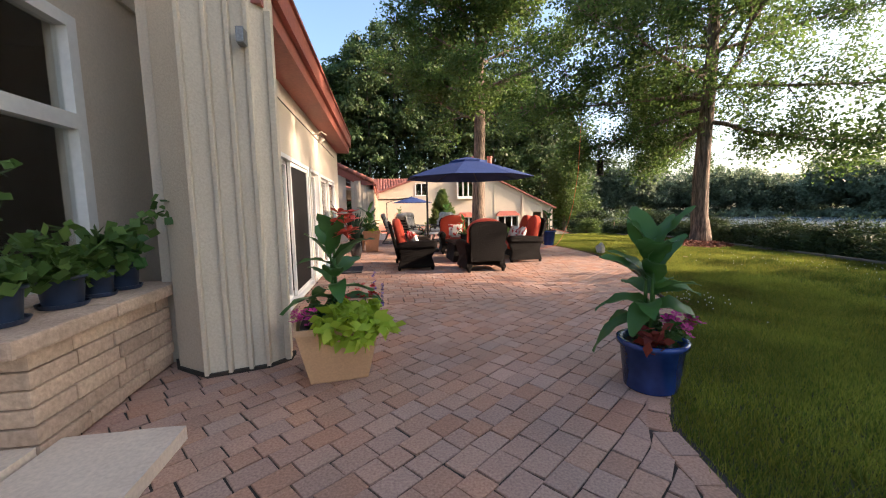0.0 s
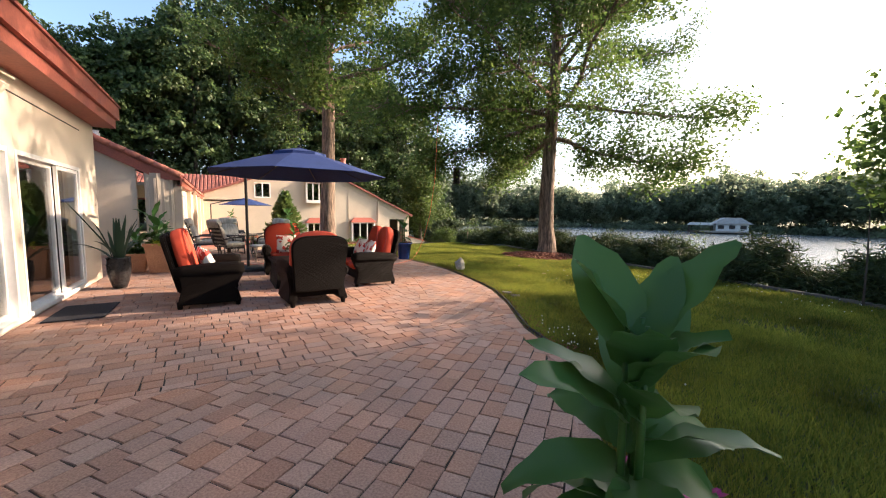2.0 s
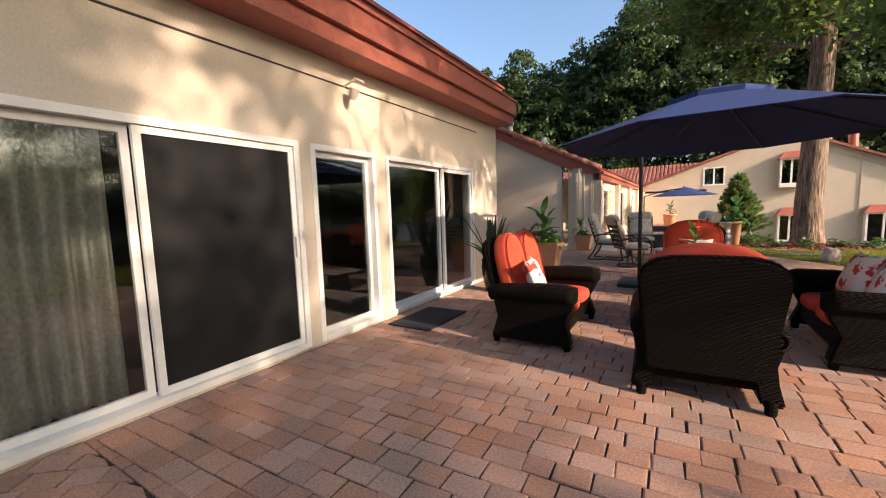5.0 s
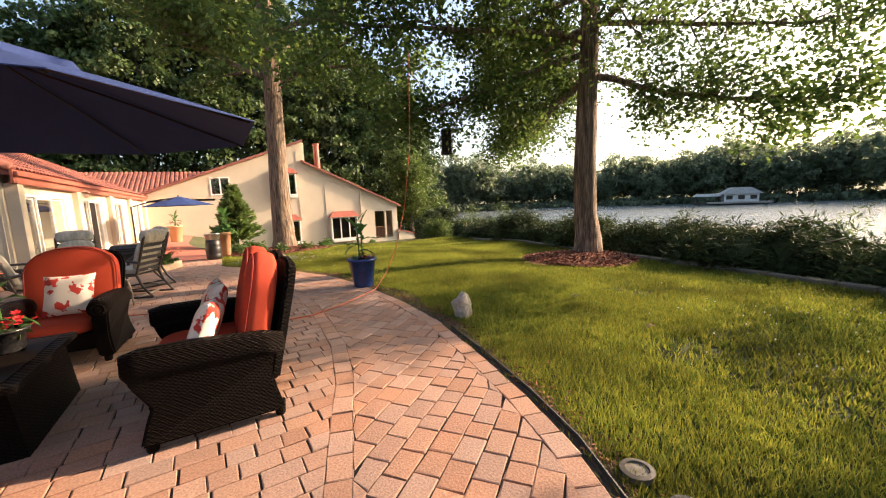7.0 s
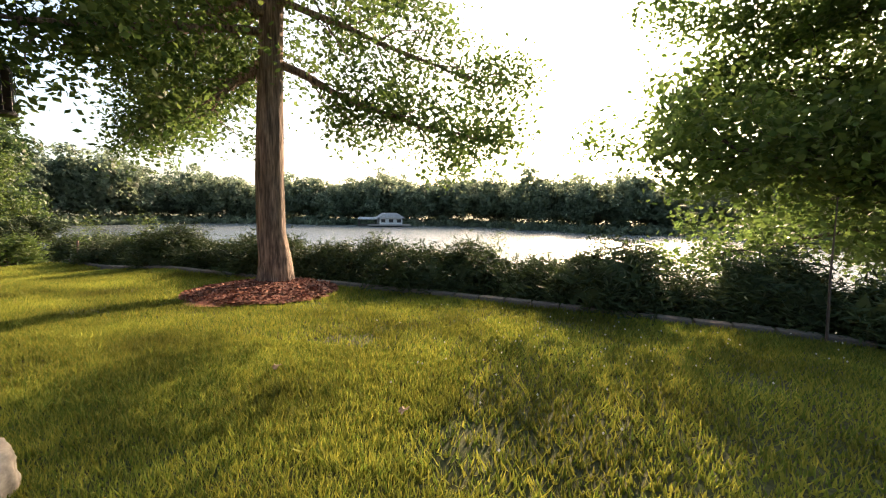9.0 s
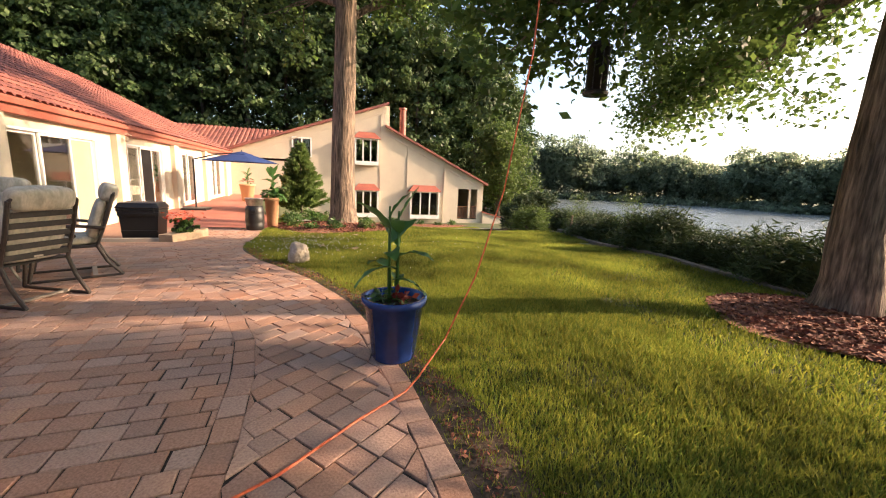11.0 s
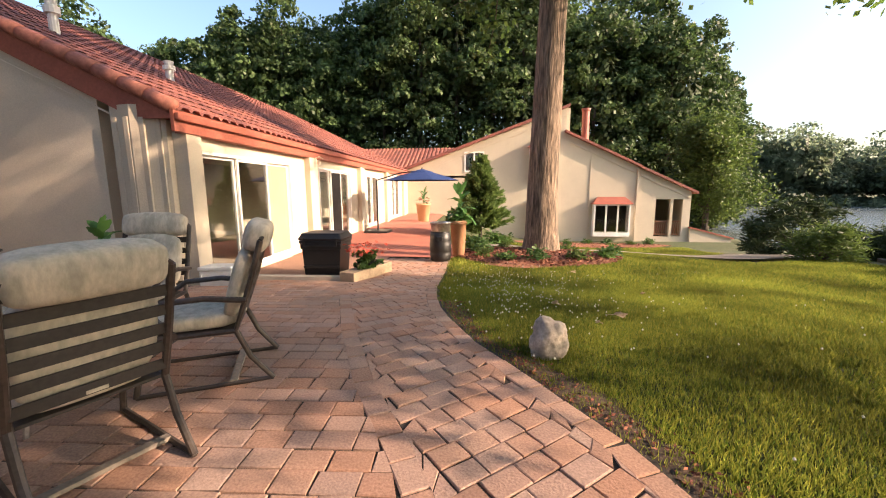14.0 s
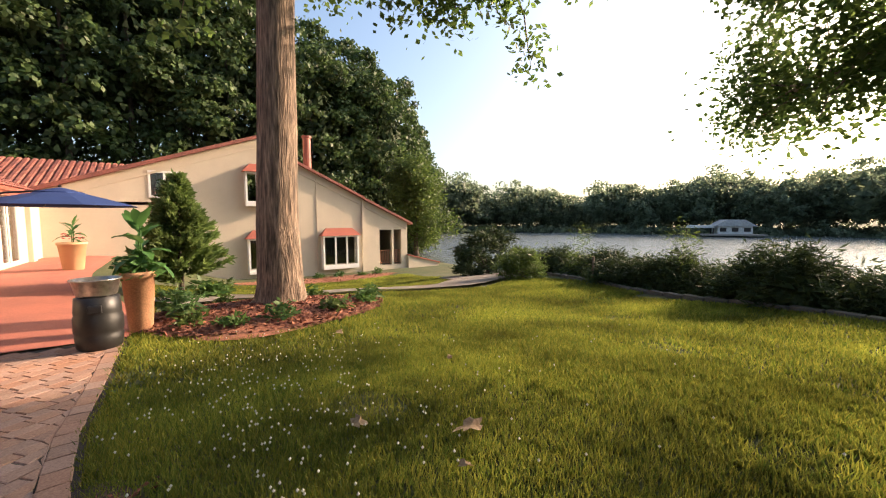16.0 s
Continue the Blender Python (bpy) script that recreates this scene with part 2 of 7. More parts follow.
def clumps(rng, centres, radii, per, size, aspect=0.75):
    """Leaves laid over rounded clumps, facing outwards with some scatter."""
    n = len(centres) * per
    i = np.repeat(np.arange(len(centres)), per)
    o = unit(rng.normal(0, 1, (n, 3)))
    o[:, 2] = np.where(o[:, 2] < -0.3, -o[:, 2], o[:, 2])
    c = centres[i] + o * radii[i][:, None] * rng.uniform(0.55, 1.12, (n, 1)) * [1, 1, 0.8]
    nn = unit(o + rng.normal(0, 0.55, (n, 3)))
    d = unit(np.cross(nn, rng.normal(0, 1, (n, 3))))
    s = np.cross(nn, d)
    L = size * rng.uniform(0.6, 1.35, (n, 1))
    return np.stack([c - d * L * 0.5, c + s * L * aspect * 0.5, c + d * L * 0.5, c - s * L * aspect * 0.5], 1)


def smooth01(a, b, v):
    t = np.clip((v - a) / (b - a), 0, 1)
    return t * t * (3 - 2 * t)


def hedge_x(y):
    """The edging at the foot of the bank."""
    return np.interp(y, [-13.0, -9.3, -7.2, -4.4, -1.5, 1.0, 3.9, 6.8, 8.4, 11.0, 16.0, 24.0], [10.0, 11.0, 12.1, 12.75, 13.2, 13.5, 13.75, 14.25, 14.7, 15.6, 18.0, 23.0])


def ground_z(x, y):
    """Height of the ground: a level terrace that falls off past the lawn and down to the lake."""
    x, y = np.asarray(x, float), np.asarray(y, float)
    z = -0.30 * smooth01(5.0, 10.0, y)
    z = z - 1.7 * smooth01(10, 26, y) * smooth01(2.5, 9.0, x) - 0.15 * smooth01(9, 12.5, x)
    bank = hedge_x(y) + 0.5
    return z - (2.9 + z * 0.6) * smooth01(bank, bank + 5, x)

# ---- ground, water, far shore ----
def edge_x(y):
    """Where the paving ends and the lawn begins."""
    ys = [-14.0, -9.8, -9.0, -8.6, -8.1, -6.85, -6.35, -5.6, -4.35, -3.5, -2.9, -2.2, -1.0, 0.1, 1.1, 2.0, 2.93, 3.92, 4.7, 5.36, 6.1, 6.65, 7.3, 8.2, 10.3, 11.4]
    xs = [2.75, 2.84, 3.02, 3.35, 3.80, 5.0, 5.17, 5.42, 6.12, 6.5, 6.67, 6.82, 7.03, 7.07, 7.02, 6.92, 6.74, 6.36, 5.9, 5.5, 5.22, 5.07, 4.96, 4.88, 4.9, 4.92]
    return np.interp(y, ys, xs)


def grid_sheet(name, xs, ys, f, material):
    bm = bmesh.new()
    rows = [[bm.verts.new((x, y, float(f(x, y)))) for x in xs] for y in ys]
    for a, b in zip(rows, rows[1:]):
        for k in range(len(xs) - 1):
            bm.faces.new((a[k], a[k + 1], b[k + 1], b[k]))
    return bm


xs = np.concatenate([np.linspace(-600, -40, 8), np.linspace(-30, 30, 91), np.linspace(32, 100, 18), np.linspace(110, 900, 16)])
ys = np.concatenate([np.linspace(-700, -40, 8), np.linspace(-30, 45, 101), np.linspace(50, 900, 26)])


def land(x, y):
    z = float(ground_z(x, y)) - 0.03
    far = smooth01(140, 160, math.hypot(x + 10, y - 10)) if x > 8 else 0
    return z + 2.2 * far


tagged(part("ground", grid_sheet("ground", xs, ys, land, SOIL), SOIL, None, smooth=True), "green lawn ground falling to the lake", "ground", kind="structure")

WATER = mat("lake water", (0.11, 0.13, 0.125), (0.125, 0.145, 0.14), rough=0.26, fine=1.2, bump=0.0, fine_amt=0.05)
wt = WATER.node_tree
wb = wt.nodes["Principled BSDF"]
wb.inputs["IOR"].default_value = 1.33
wv = wt.nodes.new("ShaderNodeTexNoise")
wv.inputs["Scale"].default_value, wv.inputs["Detail"].default_value = 0.9, 6
wm = wt.nodes.new("ShaderNodeMapping")
wm.inputs["Scale"].default_value = (1, 0.45, 1)
wc = wt.nodes.new("ShaderNodeTexCoord")
wt.links.new(wc.outputs["Object"], wm.inputs[0]), wt.links.new(wm.outputs[0], wv.inputs["Vector"])
bp = wt.nodes.new("ShaderNodeBump")
bp.inputs["Strength"].default_value, bp.inputs["Distance"].default_value = 1.0, 0.5
wt.links.new(wv.outputs[0], bp.inputs["Height"]), wt.links.new(bp.outputs[0], wb.inputs["Normal"])
bm = bmesh.new()
bm.faces.new([bm.verts.new(p) for p in ((8, -600, -2.75), (700, -600, -2.75), (700, 700, -2.75), (8, 700, -2.75))])
tagged(part("water", bm, WATER, None), "calm lake water reflecting the bright sky", "lake", kind="structure")

# ---- the house ----
def wall(name, fixed, at, thick, u0, u1, z0, z1, holes, material, label):
    """A wall with openings; fixed is the axis it stands square to, holes are (u0, u1, z0, z1)."""
    bm = bmesh.new()

    def put(a, b, c, d):
        if b - a > 1e-4 and d - c > 1e-4:
            if fixed == "x":
                box(bm, at - thick, at, a, b, c, d)
            else:
                box(bm, a, b, at, at + thick, c, d)
    u = u0
    for a, b, c, d in sorted(holes):
        put(u, a, z0, z1), put(a, b, z0, c), put(a, b, d, z1)
        u = b
    put(u, u1, z0, z1)
    bmesh.ops.remove_doubles(bm, verts=bm.verts[:], dist=0.0002)
    return tagged(part(name, bm, material, None), label, "wall", kind="structure")


def sliding_door(name, x, y0, y1, z0, z1, panes, label):
    """White-framed glazing in a wall square to x; panes are (share, kind)."""
    d = thing(name, pose(x, y0, z0), label, "sliding door", kind="structure")
    w, h, f = y1 - y0, z1 - z0, 0.06
    bm = bmesh.new()
    box(bm, -0.14, 0.012, 0, f, 0, h), box(bm, -0.14, 0.012, w - f, w, 0, h), box(bm, -0.14, 0.012, f, w - f, h - f, h), box(bm, -0.14, 0.03, f, w - f, 0, 0.055)
    part("outer_frame", bm, WHITE, d)
    total = sum(p[0] for p in panes)
    y, k = f, 0
    for share, kind in panes:
        pw = (w - 2 * f) * share / total
        xo = -0.03 if k % 2 else -0.085
        s = 0.055
        z_a, z_b = 0.06, h - f - 0.004
        bm = bmesh.new()
        box(bm, xo - 0.02, xo + 0.02, y + 0.003, y + s, z_a, z_b), box(bm, xo - 0.02, xo + 0.02, y + pw - s, y + pw - 0.003, z_a, z_b)
        box(bm, xo - 0.02, xo + 0.02, y + s, y + pw - s, z_b - s, z_b), box(bm, xo - 0.02, xo + 0.02, y + s, y + pw - s, z_a, z_a + s)
        sash = part("sash", bm, WHITE, d)
        m = {"glass": GLASS, "screen": SCREEN, "blind": BLIND}[kind if kind != "curtain" else "glass"]
        pane = part("pane" if kind != "screen" else "insect_screen", B(xo - 0.004, xo + 0.004, y + s - 0.004, y + pw - s + 0.004, z_a + s - 0.004, z_b - s + 0.004), m, sash)
        if m == GLASS:
            pane.visible_shadow = False
        if kind == "screen":
            part("handle", B(xo + 0.02, xo + 0.05, y + pw - 0.05, y + pw - 0.015, 0.95, 1.15, bev=0.006), WHITE, sash, "white pull handle")
        if kind == "curtain":
            bm = bmesh.new()
            ny = 120
            rows = []
            for i in range(ny + 1):
                yy = y + 0.03 + (pw - 0.12) * i / ny
                xx = -0.27 + 0.05 * math.sin(i * 0.62) + 0.018 * math.sin(i * 0.23)
                rows.append((bm.verts.new((xx, yy, 0.05)), bm.verts.new((xx * 0.97, yy, h - 0.05))))
            for a, b in zip(rows, rows[1:]):
                bm.faces.new((a[0], b[0], b[1], a[1]))
            bmesh.ops.solidify(bm, geom=bm.faces[:], thickness=0.004)
            part("curtain", bm, CURTAIN, d, "pale grey-green pleated curtain", smooth=True)
        y += pw
        k += 1
    return d


DOOR_TOP = 2.12
wall("wall_main", "x", 0.0, 0.22, -7.30, 1.10, -0.1, 3.32, [(-6.52, -3.78, 0.03, DOOR_TOP), (-3.64, -2.65, 0.03, DOOR_TOP), (-2.45, 0.02, 0.03, DOOR_TOP)], STUCCO, "cream stucco house wall with sliding doors")
sliding_door("door_1", 0.0, -6.52, -3.78, 0.03, DOOR_TOP, [(1.0, "curtain"), (1.0, "screen")], "white patio door with curtain and black screen")
sliding_door("door_2", 0.0, -3.64, -2.65, 0.03, DOOR_TOP, [(1.0, "glass")], "narrow white-framed fixed glass door")
sliding_door("door_3", 0.0, -2.45, 0.02, 0.03, DOOR_TOP, [(1.15, "glass"), (0.85, "glass")], "white-framed sliding patio door, closed")
# rooms behind the glass, coloured near-black to stand in for missing light
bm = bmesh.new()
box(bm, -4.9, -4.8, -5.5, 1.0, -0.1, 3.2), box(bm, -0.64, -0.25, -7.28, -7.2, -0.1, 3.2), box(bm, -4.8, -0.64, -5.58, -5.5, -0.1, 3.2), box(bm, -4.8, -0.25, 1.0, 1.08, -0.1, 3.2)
tagged(part("wall_room", bm, DARKROOM, None), "room walls behind patio doors, dimness put into the colour", "wall", kind="structure")
tagged(part("floor_room", box(B(-4.8, -0.22, -5.5, 1.0, -0.08, 0.02), -0.62, -0.22, -7.2, -5.504, -0.08, 0.02), DARKROOM, None), "interior floor coloured near-black for an unlit room", "floor", kind="structure")
tagged(part("ceiling_room", box(B(-4.8, -0.22, -5.5, 1.0, 2.6, 2.7), -0.62, -0.22, -7.2, -5.504, 2.6, 2.7), DARKROOM, None), "interior ceiling coloured near-black for an unlit room", "ceiling", kind="structure")
tagged(part("wall_end", B(-5.0, -0.22, 1.09, 1.10 + 0.012, -0.1, 3.32), STUCCO, None), "stucco side wall of the courtyard", "wall", kind="structure")
# groove, cornice and fascia along the main wall
tagged(part("trim_groove", B(0.0, 0.008, -7.2, 0.2, 2.79, 2.806), DARKROOM, None), "thin dark joint line in stucco", "trim", kind="structure")
roof = thing("fascia_roof", pose(0, 0, 0), "red-brown metal roof edge with stepped fascia", "roof", kind="structure")
part("lower_band", B(0.0, 0.36, -7.55, 1.14, 3.03, 3.20), TERRA, roof)
part("upper_band", B(0.0, 0.42, -7.60, 1.18, 3.203, 3.45), TERRA, roof)
part("cap", B(-0.3, 0.45, -7.62, 1.20, 3.453, 3.49), TERRA, roof)
part("roof_deck", prism(bmesh.new(), [(-3.4, 3.3), (-0.3, 3.3), (-0.3, 3.47), (-3.4, 3.60)], "y", -5.58, 1.1), TERRA, roof)

# battened column at the south corner
col = thing("corner_pier", pose(0, 0, 0), "cream stucco corner pier with vertical battens", "column", kind="structure")
part("shaft", prism(bmesh.new(), [(-0.52, -7.48), (-0.20, -7.71), (0.25, -7.58), (0.38, -7.45), (0.38, -7.29), (-0.62, -7.29)], "z", 0.0, 5.2), CREAM, col)
for bx, by in ((-0.20, -7.70), (-0.03, -7.66), (0.12, -7.62), (0.25, -7.58)):
    part("batten", B(bx - 0.016, bx + 0.016, by - 0.045, by + 0.05, 0.02, 5.2, bev=0.005), CREAM, col)
part("batten", B(0.36, 0.41, -7.50, -7.44, 0.02, 3.0, bev=0.006), CREAM, col)
# dark strip round the foot of the pier, set slightly proud
part("base_gasket", prism(bmesh.new(), [(-0.54, -7.49), (-0.20, -7.74), (0.26, -7.61), (0.41, -7.46), (0.41, -7.3), (-0.64, -7.3)], "z", 0.0, 0.03), JOINT, col)
tagged(part("wall_light", B(0.20, 0.26, -7.72, -7.615, 2.66, 2.78, bev=0.01), mat("grey metal", (0.25, 0.25, 0.25), rough=0.4, metal=0.6), None), "small grey box light on pier", "wall light")
# entrance wall with tall windows
WY = [(-8.27, -6.86), (-10.0, -8.45)]
wall("wall_entrance", "x", -1.50, 0.2, -15.0, -5.68, -0.1, 5.2, [(a, b, z_a, z_b) for a, b in WY for z_a, z_b in ((0.78, 3.10),)], STUCCO, "cream stucco entrance wall with tall windows")
tagged(part("wall_return", B(-1.5, -0.62, -5.68, -5.60, -0.1, 5.2), STUCCO, None), "stucco wall return beside pier", "wall", kind="structure")
tagged(part("wall_pier_back", B(-0.70, -0.62, -7.29, -5.68, -0.1, 5.2), STUCCO, None), "stucco flank behind the pier", "wall", kind="structure")
for k, (a, b) in enumerate(WY):
    w = thing("window_%d" % (k + 1), pose(-1.5, a, 0.78), "tall white-framed dark window in entrance wall", "window", kind="structure")
    bm = bmesh.new()
    W, Hh = b - a, 2.32
    box(bm, -0.1, 0.03, -0.07, 0.05, -0.05, Hh + 0.06), box(bm, -0.1, 0.03, W - 0.05, W + 0.07, -0.05, Hh + 0.06), box(bm, -0.1, 0.03, 0.05, W - 0.05, Hh - 0.05, Hh + 0.06), box(bm, -0.1, 0.03, 0.05, W - 0.05, -0.05, 0.05), box(bm, -0.1, 0.03, 0.05, W - 0.05, 1.36, 1.50)
    part("window_frame", bm, WHITE, w)
    for z_a, z_b in ((0.045, 1.365), (1.495, Hh - 0.045)):
        part("pane", B(-0.06, -0.052, 0.045, W - 0.045, z_a, z_b), GLASS, w).visible_shadow = False
# closed near-black room, added to keep the sky out of the windows
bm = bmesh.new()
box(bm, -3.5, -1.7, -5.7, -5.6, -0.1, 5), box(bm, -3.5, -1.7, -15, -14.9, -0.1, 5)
tagged(part("wall_entrance_ends", bm, DARKROOM, None), "added entrance room end walls, coloured near-black as unlit", "wall", kind="structure")
tagged(part("ceiling_entrance", B(-3.5, -1.7, -14.9, -5.7, 3.3, 3.4), DARKROOM, None), "added entrance room ceiling, coloured near-black as unlit", "ceiling", kind="structure")
tagged(part("floor_entrance", B(-3.5, -1.7, -14.9, -5.7, -0.1, 0.0), DARKROOM, None), "added entrance room floor, coloured near-black as unlit", "floor", kind="structure")
tagged(part("wall_entrance_room", B(-3.6, -3.5, -15, -5.6, -0.1, 5), DARKROOM, None), "added entrance room back wall, coloured near-black as unlit", "wall", kind="structure")
tagged(part("trim_siding", B(-1.5, -1.46, -15, -5.7, 3.66, 3.72), STUCCO, None), "horizontal siding joint above windows", "trim", kind="structure")

# courtyard back wall, balcony and upper roof
wall("wall_court", "x", -5.0, 0.2, -7.0, 7.73, -0.1, 6.0, [(5.35, 7.45, 0.05, 2.13), (1.7, 4.1, 0.05, 2.13), (4.5, 6.9, 3.72, 5.7), (1.4, 3.8, 3.72, 5.7)], STUCCO, "stucco courtyard wall under balcony")
sliding_door("door_4", -5.0, 5.35, 7.45, 0.05, 2.13, [(1, "glass"), (1, "screen")], "white sliding door under the balcony")
sliding_door("door_5", -5.0, 1.7, 4.1, 0.05, 2.13, [(1, "glass"), (1, "glass")], "white sliding door under the balcony")
sliding_door("door_6", -5.0, 4.5, 6.9, 3.72, 5.7, [(1, "glass"), (1, "glass")], "white sliding door onto the balcony")
sliding_door("door_7", -5.0, 1.4, 3.8, 3.72, 5.7, [(1, "glass"), (1, "glass")], "white sliding door onto the balcony")
# near-black backing: the unlit room's gloom is in its colour
tagged(part("wall_court_room", B(-7.2, -7.1, -7, 7.7, -0.1, 6.0), DARKROOM, None), "courtyard room back wall, coloured near-black as unlit", "wall", kind="structure")
bal = thing("balcony", pose(0, 0, 0), "stucco balcony with red-brown metal railing", "balcony", kind="structure")
part("deck", B(-5.0, -3.02, 1.1, 7.73, 3.17, 3.66), STUCCO, bal)
RAIL = mat("rail metal", (0.21, 0.085, 0.06), rough=0.5)
part("top_rail", B(-3.17, -3.10, 1.1, 7.62, 4.80, 4.85), RAIL, bal)
part("bottom_rail", B(-3.16, -3.12, 1.1, 7.62, 3.74, 3.78), RAIL, bal)
baluster = None
for k in range(50):
    if baluster is None:
        baluster = part("baluster", B(-0.012, 0.012, -0.012, 0.012, 3.78, 4.80), RAIL, bal)
        o = baluster
    else:
        o = new("baluster", baluster.data)
        o.parent = bal
    o.location = (-3.138, 1.2 + k * 0.13, 0)
for y in (1.25, 4.2, 7.58):
    part("post", B(-3.26, -3.04, y - 0.11, y + 0.11, 3.663, 5.59), STUCCO, bal)
for y in (-5.5, -2.2):
    tagged(part("parapet_post", B(-3.26, -3.04, y - 0.12, y + 0.12, 3.55, 5.59), STUCCO, None), "short stucco post carrying the upper roof", "post", kind="structure", group="upper posts")
roof2 = thing("upper_roof", pose(0, 0, 0), "upper storey roof edge with red-brown cap", "roof", kind="structure")
part("soffit_beam", B(-5.2, -2.75, -7.0, 7.9, 5.60, 5.80), STUCCO, roof2)
part("lower_band", B(-5.2, -2.65, -7.0, 7.96, 5.804, 5.90), TERRA, roof2)
part("cap", B(-5.2, -2.58, -7.0, 8.02, 5.904, 5.99), TERRA, roof2)
part("flue", lathe(bmesh.new(), [(0.12, 5.99), (0.12, 6.9), (0.16, 6.9), (0.16, 7.0)], seg=12), TERRA, roof2).location = (-6.0, 1.0, 0)

# ---- garden wing ----
SLOPE = 0.535
wing_start = set(bpy.data.objects)
wing_z = lambda x: 2.86 + (0.38 - x) * SLOPE
bm = prism(bmesh.new(), [(-5.6, -0.2), (-0.95, -0.2), (-0.95, wing_z(-0.95) - 0.22), (-5.6, wing_z(-5.6) - 0.22)], "y", 8.50, 8.72)
tagged(part("wall_wing_south", bm, STUCCO, None), "cream stucco gable end of the garden wing", "wall", kind="structure")
for off in (0.42, 0.62):
    bm = prism(bmesh.new(), [(-5.6, wing_z(-5.6) - off - 0.03), (-0.75, wing_z(-0.75) - off - 0.03), (-0.75, wing_z(-0.75) - off), (-5.6, wing_z(-5.6) - off)], "y", 8.47, 8.5)
    tagged(part("trim_rake", bm, STUCCO, None), "raking stucco moulding line", "trim", kind="structure")
pier = thing("wing_pier", pose(0, 0, 0), "fluted cream stucco pier at the wing corner", "column", kind="structure")
part("shaft", prism(bmesh.new(), [(-0.72, 8.45), (-0.35, 8.38), (0.10, 8.55), (0.10, 9.0), (-0.72, 9.0)], "z", -0.3, 2.95), CREAM, pier)
for bx, by in ((-0.64, 8.43), (-0.42, 8.385), (-0.20, 8.43), (0.0, 8.51)):
    part("batten", B(bx - 0.04, bx + 0.04, by - 0.012, by + 0.06, -0.25, 2.75, bev=0.008), CREAM, pier)
part("front_post", B(0.10, 0.34, 8.66, 9.02, -0.3, 2.52, bev=0.01), CREAM, pier)
WING_DOORS = [(9.08, 12.72), (14.64, 17.9), (20.3, 22.36), (25.84, 28.1)]
wall("wall_wing", "x", 0.2, 0.2, 9.0, 31.5, -0.45, 2.75, [(a, b, -0.25, 2.26) for a, b in WING_DOORS], CREAM, "cream stucco garden wing wall with glass doors")
kinds = ([(1.2, "glass"), (1.3, "glass"), (1.2, "blind")], [(1, "glass"), (1, "screen"), (1, "glass")], [(1, "glass"), (1, "glass")], [(1, "glass"), (1, "glass")])
for k, ((a, b), ks) in enumerate(zip(WING_DOORS, kinds)):
    sliding_door("door_%d" % (k + 8), 0.2, a, b, -0.25, 2.26, ks, "white-framed triple glass doors of the wing" if len(ks) == 3 else "white-framed double glass door of the wing")
for y in (13.88, 19.1, 24.1, 29.4):
    tagged(part("pilaster", B(0.2, 0.36, y - 0.28, y + 0.28, -0.35, 2.5, bev=0.012), CREAM, None), "cream stucco pilaster between the glass doors", "pilaster", kind="structure", group="wing pilasters")
tagged(part("wall_wing_room", B(-4.2, -4.1, 8.8, 31, -0.4, 2.7), ROOM, None), "pale room wall behind the wing doors", "wall", kind="structure")
tagged(part("floor_wing", B(-4.1, 0.0, 8.8, 31, -0.4, -0.28), ROOM, None), "tan floor inside the wing", "floor", kind="structure")
tagged(part("ceiling_wing", B(-4.1, 0.0, 8.8, 31, 2.5, 2.6), ROOM, None), "pale ceiling inside the wing", "ceiling", kind="structure")
wroof = thing("wing_roof", pose(0, 0, 0), "red clay tile roof of the garden wing", "roof", kind="structure")
part("deck", prism(bmesh.new(), [(0.32, 2.72), (0.32, 2.82), (-7.6, wing_z(-7.6) - 0.04), (-7.6, wing_z(-7.6) - 0.3), (-0.3, 2.72)], "y", 8.42, 31.6), TERRA, wroof)
part("fascia", B(0.32, 0.38, 8.36, 30.5, 2.50, 2.85, bev=0.01), TERRA, wroof)
part("gutter", B(0.383, 0.46, 8.36, 30.5, 2.68, 2.80, bev=0.02), TERRA, wroof)
part("soffit", B(0.2, 0.32, 8.6, 30.5, 2.50, 2.53), TERRA, wroof)
# tile courses: barrel strips that run up the slope, in short overlapping lengths
V = []
for i in range(88):
    yc = 8.62 + i * 0.262
    for j in range(21):
        x_a, x_b = 0.40 - j * 0.39, 0.40 - (j + 1) * 0.39 - 0.03
        for s in range(3):
            a0, a1 = math.pi * s / 3, math.pi * (s + 1) / 3
            p = lambda x, a, up: (x, yc + 0.125 * math.cos(a), wing_z(x) - 0.03 + 0.075 * math.sin(a) + up)
            V.append((p(x_a, a0, 0.025), p(x_b, a0, 0), p(x_b, a1, 0), p(x_a, a1, 0.025)))
V = np.array(V)
tiles = new("tile_courses", poly_mesh("tile_courses", V, ROOFTILE))
tiles.parent = wroof
tagged(tiles, kind="stuff")
rt = None
for j in range(19):
    if rt is None:
        bm = tube(bmesh.new(), [(0, 0, 0), (-0.40, 0, 0.40 * SLOPE)], [0.125, 0.105], seg=10)
        rt = part("rake_tile", bm, ROOFTILE, wroof, "rounded red clay edge tile", smooth=True)
        o = rt
    else:
        o = new("rake_tile", rt.data)
        o.parent = wroof
    x = 0.34 - j * 0.385
    o.location = (x, 8.43, wing_z(x) + 0.02)
